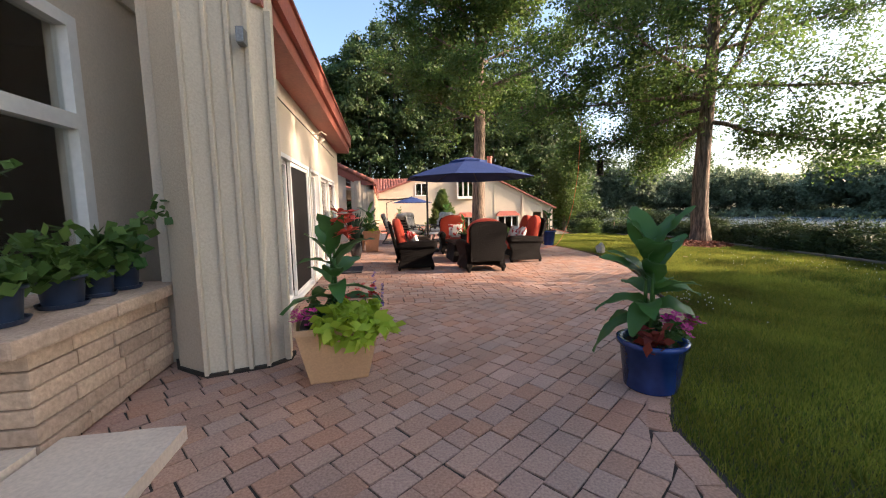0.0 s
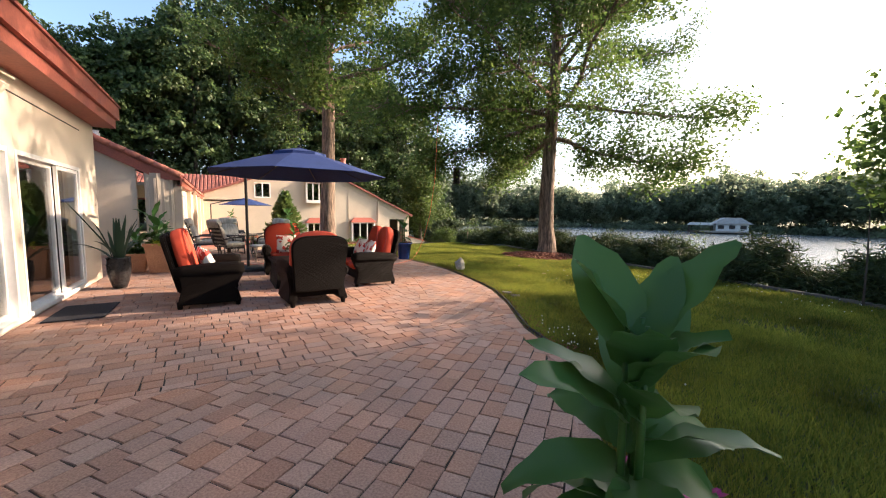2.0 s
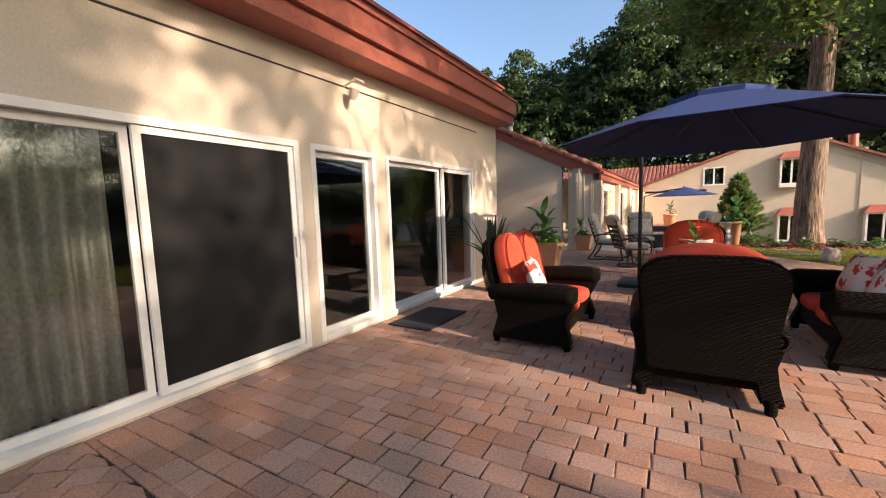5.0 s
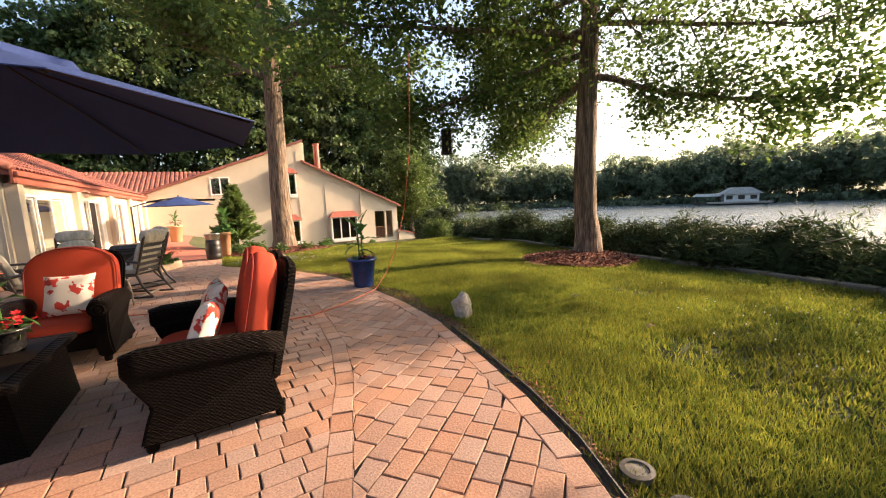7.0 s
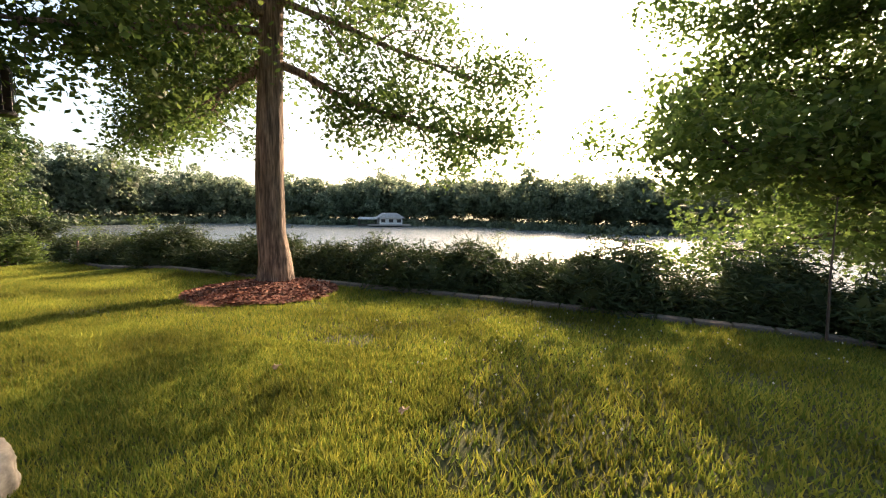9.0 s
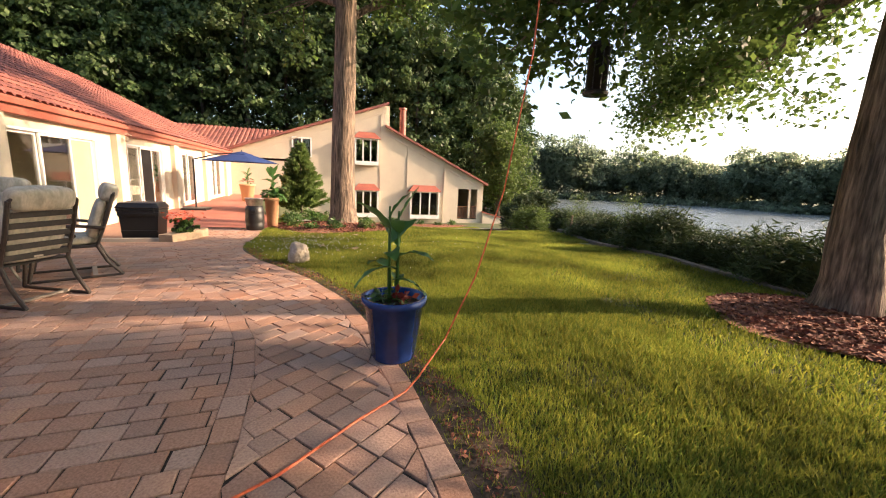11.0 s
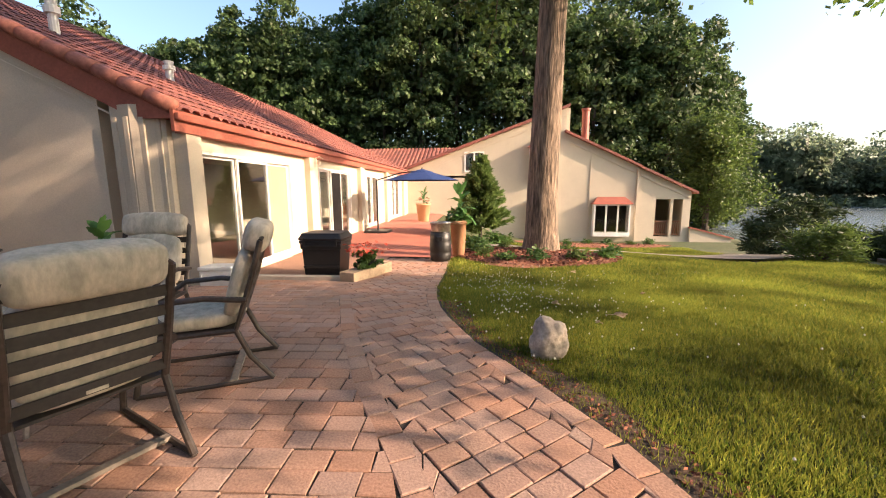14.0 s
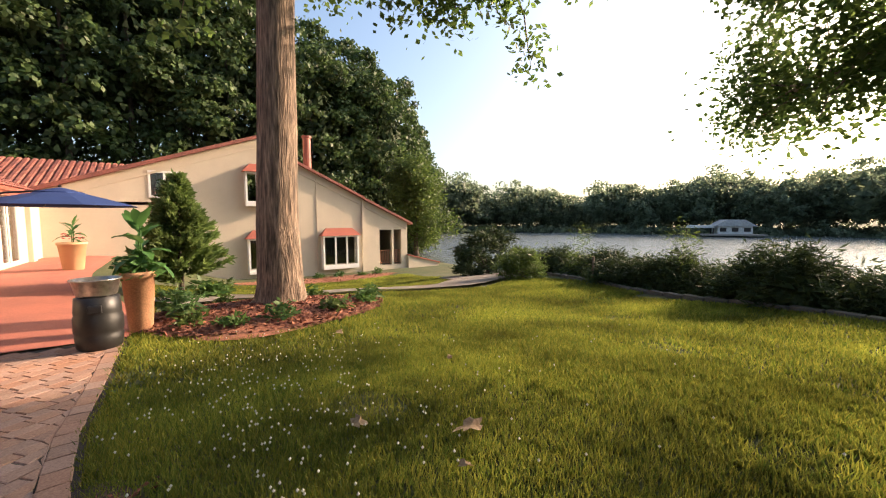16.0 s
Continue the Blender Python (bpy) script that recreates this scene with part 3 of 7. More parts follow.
for y, x, h in ((10.6, -3.6, 0.75), (12.6, -2.7, 0.5)):
    f = thing("roof_vent", pose(x, y, wing_z(x)), "grey metal vent pipe on the roof", "roof vent")
    part("pipe", lathe(bmesh.new(), [(0.09, -0.1), (0.09, h * 0.6)], seg=12), WHITE, f)
    part("cowl", lathe(bmesh.new(), [(0.14, h * 0.55), (0.14, h * 0.75), (0.09, h * 0.78), (0.12, h)], seg=12), WHITE, f)

# the wing stands at its own scale and offset from the patio
for ob in set(bpy.data.objects) - wing_start:
    if ob.parent is None:
        ob.matrix_basis = Matrix.Translation((0.60, -0.066, 0)) @ Matrix.Diagonal((1, 0.9196, 0.905, 1)) @ ob.matrix_basis

# ---- gable house across the end ----
GY = 28.9
GH = [(4.80, 6.05, 2.64, 3.80), (9.15, 10.80, 2.45, 4.0), (9.18, 10.84, -1.45, 0.20), (13.45, 15.72, -1.52, 0.25), (17.52, 18.48, -1.84, 0.66), (18.64, 19.25, -1.84, 0.66)]
gh = thing("gable_house", pose(0, 0, 0), "cream stucco gable house with bay windows", "house", kind="structure")
xs_ = sorted({0.3, 11.4999, 11.50, 16.26, 19.75, *[h[0] for h in GH], *[h[1] for h in GH]})
top = lambda x: np.interp(x, [0.3, 11.4999, 11.50, 16.26, 19.75], [2.55, 6.64, 5.0, 2.78, 1.14])
bm = bmesh.new()
for a, b in zip(xs_, xs_[1:]):
    if b - a < 0.01:
        continue
    cuts = sorted([(h[2], h[3]) for h in GH if h[0] <= a + 1e-4 and h[1] >= b - 1e-4])
    z = -2.9
    for c, d in cuts:
        prism(bm, [(a, z), (b, z), (b, c), (a, c)], "y", GY, GY + 0.25)
        z = d
    ta, tb = float(top(a + 1e-4)), float(top(b - 1e-4))
    prism(bm, [(a, z), (b, z), (b, tb), (a, ta)], "y", GY, GY + 0.25)
bmesh.ops.remove_doubles(bm, verts=bm.verts[:], dist=0.0002)
part("wall", bm, CREAM, gh)
part("side_wall", B(11.50, 11.75, GY + 0.25, 38.5, 4.8, 6.64), CREAM, gh)
part("end_wall", B(19.5, 19.75, GY + 0.25, 38.5, -2.9, 1.05), CREAM, gh)
# added near-black backing, so the gable windows look unlit inside
part("inner_wall", B(0.4, 17.3, GY + 1.6, GY + 1.7, -2.9, 2.5), DARKROOM, gh)


def rake(x0, z0, x1, z1, t, y0, y1, m, name):
    return part(name, prism(bmesh.new(), [(x0, z0), (x1, z1), (x1, z1 + t), (x0, z0 + t)], "y", y0, y1), m, gh)


rake(0.0, 2.44, 11.60, 6.66, 0.18, GY - 0.35, 38.5, ROOFTILE, "west_roof")
rake(11.40, 5.05, 16.31, 2.76, 0.16, GY - 0.30, 38.5, ROOFTILE, "east_roof")
rake(16.31, 2.72, 20.05, 1.0, 0.16, GY - 0.30, 38.5, ROOFTILE, "porch_roof")
rake(0.3, 2.05, 11.45, 6.10, 0.10, GY - 0.05, GY, CREAM, "rake_moulding")
rake(11.75, 4.40, 16.1, 2.37, 0.10, GY - 0.05, GY, CREAM, "rake_moulding")
rake(16.4, 2.22, 19.7, 0.68, 0.08, GY - 0.05, GY, CREAM, "rake_moulding")
part("downpipe", B(16.20, 16.32, GY - 0.12, GY, -2.6, 2.7), CREAM, gh)
part("pilaster", B(11.02, 11.10, GY - 0.04, GY, -2.5, 5.9), CREAM, gh)
part("pilaster", B(13.15, 13.21, GY - 0.04, GY, -2.5, 4.0), CREAM, gh)
part("chimney", lathe(bmesh.new(), [(0.26, 4.0), (0.24, 6.5), (0.30, 6.52), (0.30, 6.65)], seg=14), TERRA, gh, "red chimney pipe").location = (12.85, GY + 0.6, 0)


def gable_window(x0, x1, z0, z1, n, bay):
    w = part("window", bmesh.new(), WHITE, gh)
    y = GY - (0.45 if bay else 0.03)
    bm = bmesh.new()
    ww = (x1 - x0) / n
    for k in range(n + 1):
        c = x0 + k * ww
        box(bm, c - 0.05, c + 0.05, y, y + 0.1, z0, z1)
    box(bm, x0 - 0.05, x1 + 0.05, y - 0.005, y + 0.1, z0 - 0.1, z0), box(bm, x0 - 0.05, x1 + 0.05, y - 0.005, y + 0.1, z1, z1 + 0.1)
    part("window_frame", bm, WHITE, w)
    for k in range(n):
        part("pane", B(x0 + k * ww + 0.045, x0 + (k + 1) * ww - 0.045, y + 0.04, y + 0.05, z0, z1), GLASS, w).visible_shadow = False
    if bay:
        bm = bmesh.new()
        box(bm, x0 - 0.05, x1 + 0.05, y - 0.02, GY, z0 - 0.28, z0 - 0.1)
        box(bm, x0 - 0.05, x0 + 0.05, y + 0.1, GY, z0 - 0.1, z1 + 0.1), box(bm, x1 - 0.05, x1 + 0.05, y + 0.1, GY, z0 - 0.1, z1 + 0.1)
        part("sill", bm, WHITE, w)
        bm = bmesh.new()
        a = [bm.verts.new(p) for p in ((x0 - 0.2, y - 0.15, z1 + 0.1), (x1 + 0.2, y - 0.15, z1 + 0.1), (x1 + 0.2, GY, z1 + 0.1), (x0 - 0.2, GY, z1 + 0.1))]
        t = [bm.verts.new(p) for p in ((x0 + 0.25, GY - 0.1, z1 + 0.58), (x1 - 0.25, GY - 0.1, z1 + 0.58), (x1 - 0.25, GY, z1 + 0.58), (x0 + 0.25, GY, z1 + 0.58))]
        bm.faces.new(a[::-1]), bm.faces.new(t)
        for k in range(4):
            bm.faces.new((a[k], a[(k + 1) % 4], t[(k + 1) % 4], t[k]))
        part("hood", bm, TERRA, w, "small red hipped bay roof")


gable_window(4.80, 6.05, 2.64, 3.80, 2, False)
gable_window(9.15, 10.80, 2.45, 4.0, 3, True)
gable_window(9.18, 10.84, -1.45, 0.20, 3, True)
gable_window(13.45, 15.72, -1.52, 0.25, 3, True)
PORCH = mat("porch rail", (0.36, 0.17, 0.10), rough=0.6)
bm = bmesh.new()
box(bm, 17.5, 19.3, GY + 0.26, GY + 0.32, -0.85, -0.78), box(bm, 17.5, 19.3, GY + 0.26, GY + 0.32, -1.75, -1.68)
for k in range(14):
    box(bm, 17.55 + k * 0.13, 17.59 + k * 0.13, GY + 0.27, GY + 0.31, -1.7, -0.8)
part("porch_rail", bm, PORCH, gh)
part("low_wall", prism(bmesh.new(), [(19.75, -2.9), (22.4, -2.9), (22.4, -1.95), (19.75, -1.25)], "y", GY - 0.2, GY + 0.1), CREAM, gh)
part("low_wall_cap", prism(bmesh.new(), [(19.7, -1.25), (22.5, -1.98), (22.5, -1.88), (19.7, -1.15)], "y", GY - 0.28, GY + 0.18), TERRA, gh)
link = thing("link_roof", pose(0, 0, 0), "red clay tile roof behind the wing", "roof", kind="structure")
V = []
for i in range(44):
    xc = -8 + i * 0.30
    for j in range(12):
        a, b = j * 0.42, (j + 1) * 0.42 + 0.03
        for s in range(3):
            a0, a1 = math.pi * s / 3, math.pi * (s + 1) / 3
            q = lambda d, an, up: (xc + 0.14 * math.cos(an), 29.2 + d, 2.55 + d * 0.42 + 0.08 * math.sin(an) + up)
            V.append((q(a, a1, 0.03), q(a, a0, 0.03), q(b, a0, 0), q(b, a1, 0)))
lt = new("tile_courses", poly_mesh("tile_courses", np.array(V), ROOFTILE))
lt.parent = link
tagged(lt, kind="stuff")
part("deck", prism(bmesh.new(), [(28.9, 2.3), (34.3, 4.65), (34.3, 4.55), (28.9, 2.15)], "x", -8.2, 5.0), TERRA, link)

# ---- trees ----
def limb(rng, p, d, length, n, curl, lift=0.05):
    pts = [np.array(p, float)]
    d = unit(np.array(d, float))
    for k in range(n):
        d = unit(d + rng.normal(0, curl, 3) + [0, 0, lift])
        pts.append(pts[-1] + d * length / n)
    return pts


def tree(name, x, y, height, r, low, reach, limbs, n_leaf, size, seed, label, bark, leafm, lean=(0, 0), spread=0.55, group="", top_reach=0.5, flare=1.45, skip=None, droop=0.0, extra=()):
    rng = np.random.default_rng(seed)
    z0 = float(ground_z(x, y)) - 0.08
    t = thing(name, pose(x, y, z0), label, "tree", group)
    bm = bmesh.new()
    hs = np.linspace(0, 1, 14)
    pts = [(lean[0] * h * height + 0.06 * math.sin(h * 9 + seed), lean[1] * h * height + 0.06 * math.cos(h * 7), h * height * 0.93) for h in hs]
    rad = [r * (1 - 0.85 * h ** 1.2) * (1 + (flare - 1) * math.exp(-h * height / 0.35)) for h in hs]
    pts.insert(1, (0, 0, 0.25)), rad.insert(1, r * (1 + (flare - 1) * 0.5))
    pts.insert(2, (0, 0, 0.6)), rad.insert(2, r * 1.08)
    tube(bm, pts, rad, seg=20)
    for v in bm.verts:
        a = math.atan2(v.co.y, v.co.x)
        k = 1 + 0.05 * math.sin(a * 7 + v.co.z * 1.3) + 0.10 * math.sin(a * 5) * math.exp(-v.co.z / 0.3)
        v.co.x, v.co.y = v.co.x * k, v.co.y * k
    part("trunk", bm, bark, t, smooth=True)
    cents = []
    for k in range(limbs + len(extra)):
        h = low + (height * 0.92 - low) * ((k + 0.5) / limbs)
        a = k * 2.399 + rng.uniform(-0.5, 0.5)
        tilt, floor_z = rng.uniform(-0.05, 0.35), low * 0.78
        if k >= limbs:
            a, h, L, tilt = extra[k - limbs]
            floor_z = 2.2
        f = (h - low) / (height - low)
        if k < limbs and skip and skip(a % (2 * math.pi), h):
            continue
        rl = np.random.default_rng(seed * 100 + k)
        if k < limbs:
            L = reach * (1 - (1 - top_reach) * f) * rl.uniform(0.7, 1.15)
            tilt += 0.5 * f - droop
        base = np.array([np.interp(h, [p[2] for p in pts], [p[0] for p in pts]), np.interp(h, [p[2] for p in pts], [p[1] for p in pts]), h])
        P = limb(rl, base, (math.cos(a), math.sin(a), tilt), L, 7, 0.13, 0.0)
        while k < limbs and min(v[2] for v in P) < floor_z + 0.4 and tilt < 2:
            tilt += 0.2
            P = limb(np.random.default_rng(seed * 100 + k), base, (math.cos(a), math.sin(a), tilt), L, 7, 0.13, 0.0)
        bm = bmesh.new()
        rb = max(0.035, r * 0.30 * (1 - 0.6 * f))
        tube(bm, P, [rb * (1 - 0.8 * i / 7) for i in range(8)], seg=6, cap=False)
        for i in (1, 2, 3, 4, 5, 6, 7):
            for q in range(3):
                Q = limb(rl, P[i], P[i] - P[i - 1] + rl.normal(0, 0.5, 3) * L / 7, L * rl.uniform(0.16, 0.34), 3, 0.3)
                tube(bm, Q, [rb * 0.3, rb * 0.2, rb * 0.12, rb * 0.06], seg=4, cap=False)
                cents += [v for v in Q[2:] if v[2] > floor_z]
        cents += [v for v in P[4:] if v[2] > floor_z]
        part("limb", bm, bark, t, smooth=True)
    me = poly_mesh("crown", leaves(rng, np.array(cents), spread, n_leaf, size, droop=0.25, aspect=0.62), leafm)
    o = new("crown", me)
    o.parent = t
    return t


LOW_LIMBS = ((1.52, 4.4, 5.2, -0.34), (1.75, 5.6, 4.5, 0.0), (0.85, 4.9, 5.0, -0.20), (5.3, 4.5, 4.3, -0.42), (5.6, 5.7, 5.0, -0.05), (2.7, 5.0, 4.5, 0.05))
tree("shade_tree", 13.0, 1.65, 16.0, 0.285, 4.9, 7.2, 42, 255000, 0.118, 3, "tall oak with broad crown in mulch ring", BARK, LEAF_OAK, spread=0.27, droop=0.0, extra=LOW_LIMBS, skip=lambda a, h: h < 6.2 and (a > 5.0 or a < 0.6))
tree("shade_tree", 7.25, 12.35, 24.0, 0.40, 6.4, 6.8, 36, 110000, 0.2, 5, "tall straight tree with furrowed bark in mulch bed", BARK, LEAF_OAK, spread=0.30, lean=(0.004, 0), droop=-0.3)
tree("shade_tree", 16.6, -13.3, 18.0, 0.31, 3.3, 6.6, 50, 250000, 0.17, 8, "dark leafy shade tree by the water", DARKBARK, LEAF_OAK, spread=0.30, top_reach=0.85, extra=((1.6, 6.5, 6.6, 0.15), (1.9, 8.0, 6.5, 0.2), (2.3, 7.0, 6.0, 0.1), (1.35, 9.0, 6.0, 0.2), (1.75, 5.4, 6.2, 0.08), (2.0, 9.8, 6.0, 0.15)))
tree("willow_tree", 24.0, 34.5, 9.0, 0.22, 1.5, 3.0, 18, 20000, 0.24, 9, "light green leafy tree beside the gable house", DARKBARK, LEAF_LIGHT, spread=0.5)

# woods behind the house
rng = np.random.default_rng(21)
TOPS_X = [-50, -34, -26, -21, -16, -11, -5, 3, 12, 17, 20, 25, 27.5, 30, 38]
TOPS_Z = [18, 19, 17, 20.5, 22.5, 19.5, 22, 27, 26, 23, 20, 20.5, 17, 9, 5]
spots = []
for k in range(64):
    x = -48 + 77 * k / 63 + rng.uniform(-0.8, 0.8)
    row = k % 3
    spots.append((x * (1 + 0.07 * row), 44 + 3.4 * row + rng.uniform(-1.2, 1.2), float(np.interp(x, TOPS_X, TOPS_Z)) * (1 + 0.06 * row) * rng.uniform(0.84, 1.03)))
for k in range(20):
    spots.append((-26 - rng.uniform(0, 14), -14 + k * 2.8, rng.uniform(13, 18)))

_b = bmesh.new()
bmesh.ops.create_icosphere(_b, subdivisions=4, radius=1.0)
BALL = np.array([[v.co[:] for v in f.verts] for f in _b.faces])
_b.free()
_b = bmesh.new()
bmesh.ops.create_icosphere(_b, subdivisions=3, radius=1.0)
SMALL_BALL = np.array([[v.co[:] for v in f.verts] for f in _b.faces])
_b.free()


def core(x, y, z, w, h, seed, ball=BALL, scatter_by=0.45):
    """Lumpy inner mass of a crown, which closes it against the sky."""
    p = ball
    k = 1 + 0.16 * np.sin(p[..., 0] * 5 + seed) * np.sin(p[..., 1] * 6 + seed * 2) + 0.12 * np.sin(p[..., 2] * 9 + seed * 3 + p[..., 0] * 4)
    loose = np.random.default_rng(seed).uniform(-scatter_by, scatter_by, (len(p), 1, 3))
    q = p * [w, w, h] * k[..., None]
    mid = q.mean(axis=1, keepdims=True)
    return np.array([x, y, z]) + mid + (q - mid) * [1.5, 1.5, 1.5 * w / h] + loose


leafs = []
cores = []
bm = bmesh.new()
for x, y, top in spots:
    z = float(ground_z(x, y))
    h = top - z
    tube(bm, [(x, y, z), (x + rng.normal(0, 0.3), y, z + h * 0.5), (x, y, z + h * 0.85)], [0.24, 0.17, 0.05], seg=6, cap=False)
    back = y > 46.2 or y < 40
    n = 74 if not back else 44
    w = rng.uniform(3.1, 4.5)
    turn = rng.uniform(-0.35, math.pi + 0.35, n) if y > 40 else rng.uniform(-2, 2, n) + math.pi / 2
    f = rng.uniform(0.42 if y > 46.2 else 0.0, 1, n)
    ww = w * np.sqrt(np.clip(1 - ((f - 0.42) / 0.62) ** 2, 0.03, 1)) * (1 + 0.16 * np.sin(f * 11 + x)) * rng.uniform(0.72, 1.0, n)
    cx, cy = (np.cos(turn), -np.sin(turn)) if y > 40 else (np.sin(turn), np.cos(turn))
    c = np.stack([x + cx * ww, y + cy * ww, z + h * 0.06 + (h * 0.92 - 0.9) * f], 1)
    leafs.append(clumps(rng, c, rng.uniform(0.8, 1.45, n), 92 if y > 40 else 40, 0.40, aspect=0.7))
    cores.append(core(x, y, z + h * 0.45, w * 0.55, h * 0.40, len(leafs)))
wo = solo("woods", bm, DARKBARK, "dense dark green deciduous woods behind the house", "woods", kind="stuff")
o = new("foliage", poly_mesh("foliage", np.concatenate(leafs), LEAF_DARK))
o.parent = wo
# cores are added; their darker green holds the shade inside the crowns
o = new("crown_core", poly_mesh("crown_core", np.concatenate(cores), JUNIPER))
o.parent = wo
# far shore woods
leafs = []
cores = []
for k in range(330):
    a = radians(-52 + 0.39 * k + rng.uniform(-0.15, 0.15))   # from +x towards +y
    d = 135 + rng.uniform(-6, 20) + 7 * math.sin(a * 5) + 5 * math.sin(a * 11 + 1)
    x, y = d * math.cos(a) - 10, d * math.sin(a) + 10
    h = rng.uniform(12, 19) + 2.5 * math.sin(a * 8) + 3.0 * math.sin(a * 21 + 0.6) * math.sin(a * 13)
    n = 16
    u = unit(rng.normal(0, 1, (n, 3))) * rng.uniform(0.5, 1, (n, 1))
    c = np.array([x, y, -2.2 + h * 0.44]) + u * [h * 0.34, h * 0.34, h * 0.43]
    leafs.append(clumps(rng, c, rng.uniform(1.5, 2.8, n), 58, 0.72))
    cores.append(core(x, y, -2.2 + h * 0.44, h * 0.15, h * 0.26, k, SMALL_BALL, 0.5))
    low = np.array([x, y, -2.4]) + rng.normal(0, 1, (4, 3)) * [2.5, 2.5, 0.2] - [6 * math.cos(a), 6 * math.sin(a), 0]
    leafs.append(clumps(rng, low, rng.uniform(1.3, 2.4, 4), 24, 1.0))
fw = tagged(new("far_woods", poly_mesh("far_woods", np.concatenate(leafs), LEAF_HAZED)), "far shore trees, haze put into their pale green", "woods", kind="stuff")
o = new("crown_core", poly_mesh("crown_core", np.concatenate(cores), LEAF_HAZED))
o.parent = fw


# ---- garden bed, hedge, lawn ----
GZ0 = lambda x, y: float(ground_z(x, y))

def band_x(y):
    ys = [-5.6, -4.8, -3.77, -3.45, -2.54, -1.9, -1.1, -0.2, 0.7, 1.42, 2.05, 2.81, 3.85, 4.55, 5.68, 7.2, 8.15, 10.6]
    xs = [4.06, 4.42, 4.92, 5.1, 5.39, 5.6, 5.77, 5.85, 5.9, 5.88, 5.8, 5.57, 5.06, 4.67, 4.18, 3.62, 3.2, 3.1]
    return np.interp(y, ys, xs)


def disc(cx, cy, rx, ry, lift, rise, seed, n=40, rings=6):
    rr = random.Random(seed)
    bm = bmesh.new()
    ph = [rr.uniform(0, 6) for _ in range(3)]
    out = [1 + 0.07 * math.sin(3 * a + ph[0]) + 0.05 * math.sin(5 * a + ph[1]) for a in (2 * math.pi * k / n for k in range(n))]
    last = [bm.verts.new((cx, cy, float(ground_z(cx, cy)) + lift + rise))]
    for r in range(1, rings + 1):
        ring = []
        for k in range(n):
            a, f = 2 * math.pi * k / n, r / rings
            x, y = cx + rx * f * out[k] * math.cos(a), cy + ry * f * out[k] * math.sin(a)
            ring.append(bm.verts.new((x, y, float(ground_z(x, y)) + lift * (1 - f ** 4) + rise * (1 - f * f) + rr.uniform(-0.008, 0.008))))
        for k in range(n):
            if r == 1:
                bm.faces.new((last[0], ring[k], ring[(k + 1) % n]))
            else:
                bm.faces.new((last[k], ring[k], ring[(k + 1) % n], last[(k + 1) % n]))
        last = ring
    return bm


def chips(rng, cx, cy, rx, ry, n, rise):
    a, r = rng.uniform(0, 2 * np.pi, n), np.sqrt(rng.uniform(0, 1, n))
    x, y = cx + rx * r * np.cos(a), cy + ry * r * np.sin(a)
    c = np.stack([x, y, ground_z(x, y) + 0.03 + rise * (1 - r * r)], 1)
    d = unit(rng.normal(0, 1, (n, 3)) * [1, 1, 0.3])
    s = unit(np.cross(d, rng.normal(0, 0.4, (n, 3)) + [0, 0, 1]))
    L, W = rng.uniform(0.03, 0.10, (n, 1)), rng.uniform(0.01, 0.025, (n, 1))
    return np.stack([c - d * L / 2 - s * W, c + d * L / 2 - s * W, c + d * L / 2 + s * W, c - d * L / 2 + s * W], 1)


rng = np.random.default_rng(5)
BEDS = [(12.35, 1.40, 1.35, 1.3, 0.10), (7.05, 12.15, 2.15, 1.8, 0.14), (13.0, 26.6, 4.6, 1.1, 0.05)]
for k, (cx, cy, rx, ry, rise) in enumerate(BEDS):
    b = solo("mulch_bed", disc(cx, cy, rx, ry, 0.02, rise, k), MULCH, "reddish bark mulch bed round a tree" if k < 2 else "mulch bed with grasses by the house", "mulch bed", kind="stuff")
    o = new("bark_chips", poly_mesh("bark_chips", chips(rng, cx, cy, rx, ry, 5000 if k < 2 else 1500, rise), MULCH))
    o.parent = b
    tagged(o, kind="stuff")

CONCRETE = mat("pale concrete", (0.42, 0.36, 0.30), (0.36, 0.31, 0.26), rough=0.9, fine=60, bump=0.25, fine_amt=0.12)
bm = bmesh.new()
line = [(5.2, 14.4), (6.6, 15.2), (8.6, 14.8), (10.8, 13.9), (12.8, 13.7), (15.2, 15.2), (18.0, 20.0)]
prev = None
for k in range(61):
    u = k / 60 * (len(line) - 1)
    i = min(int(u), len(line) - 2)
    f = u - i
    p, q = Vector((*line[i], 0)), Vector((*line[i + 1], 0))
    c, d = p.lerp(q, f), (q - p).normalized()
    w = 0.75 + 0.6 * smooth01(0.6, 0.9, k / 60)
    pts = [c + Vector((-d.y, d.x, 0)) * s * w for s in (-1, 1)]
    vs = [bm.verts.new((v.x, v.y, float(ground_z(v.x, v.y)) + 0.07)) for v in pts]
    if prev:
        bm.faces.new((prev[0], vs[0], vs[1], prev[1]))
    prev = vs
bmesh.ops.solidify(bm, geom=bm.faces[:], thickness=0.08)
tagged(part("pavement_path", bm, CONCRETE, None), "pale curved concrete garden path", "path", kind="structure")

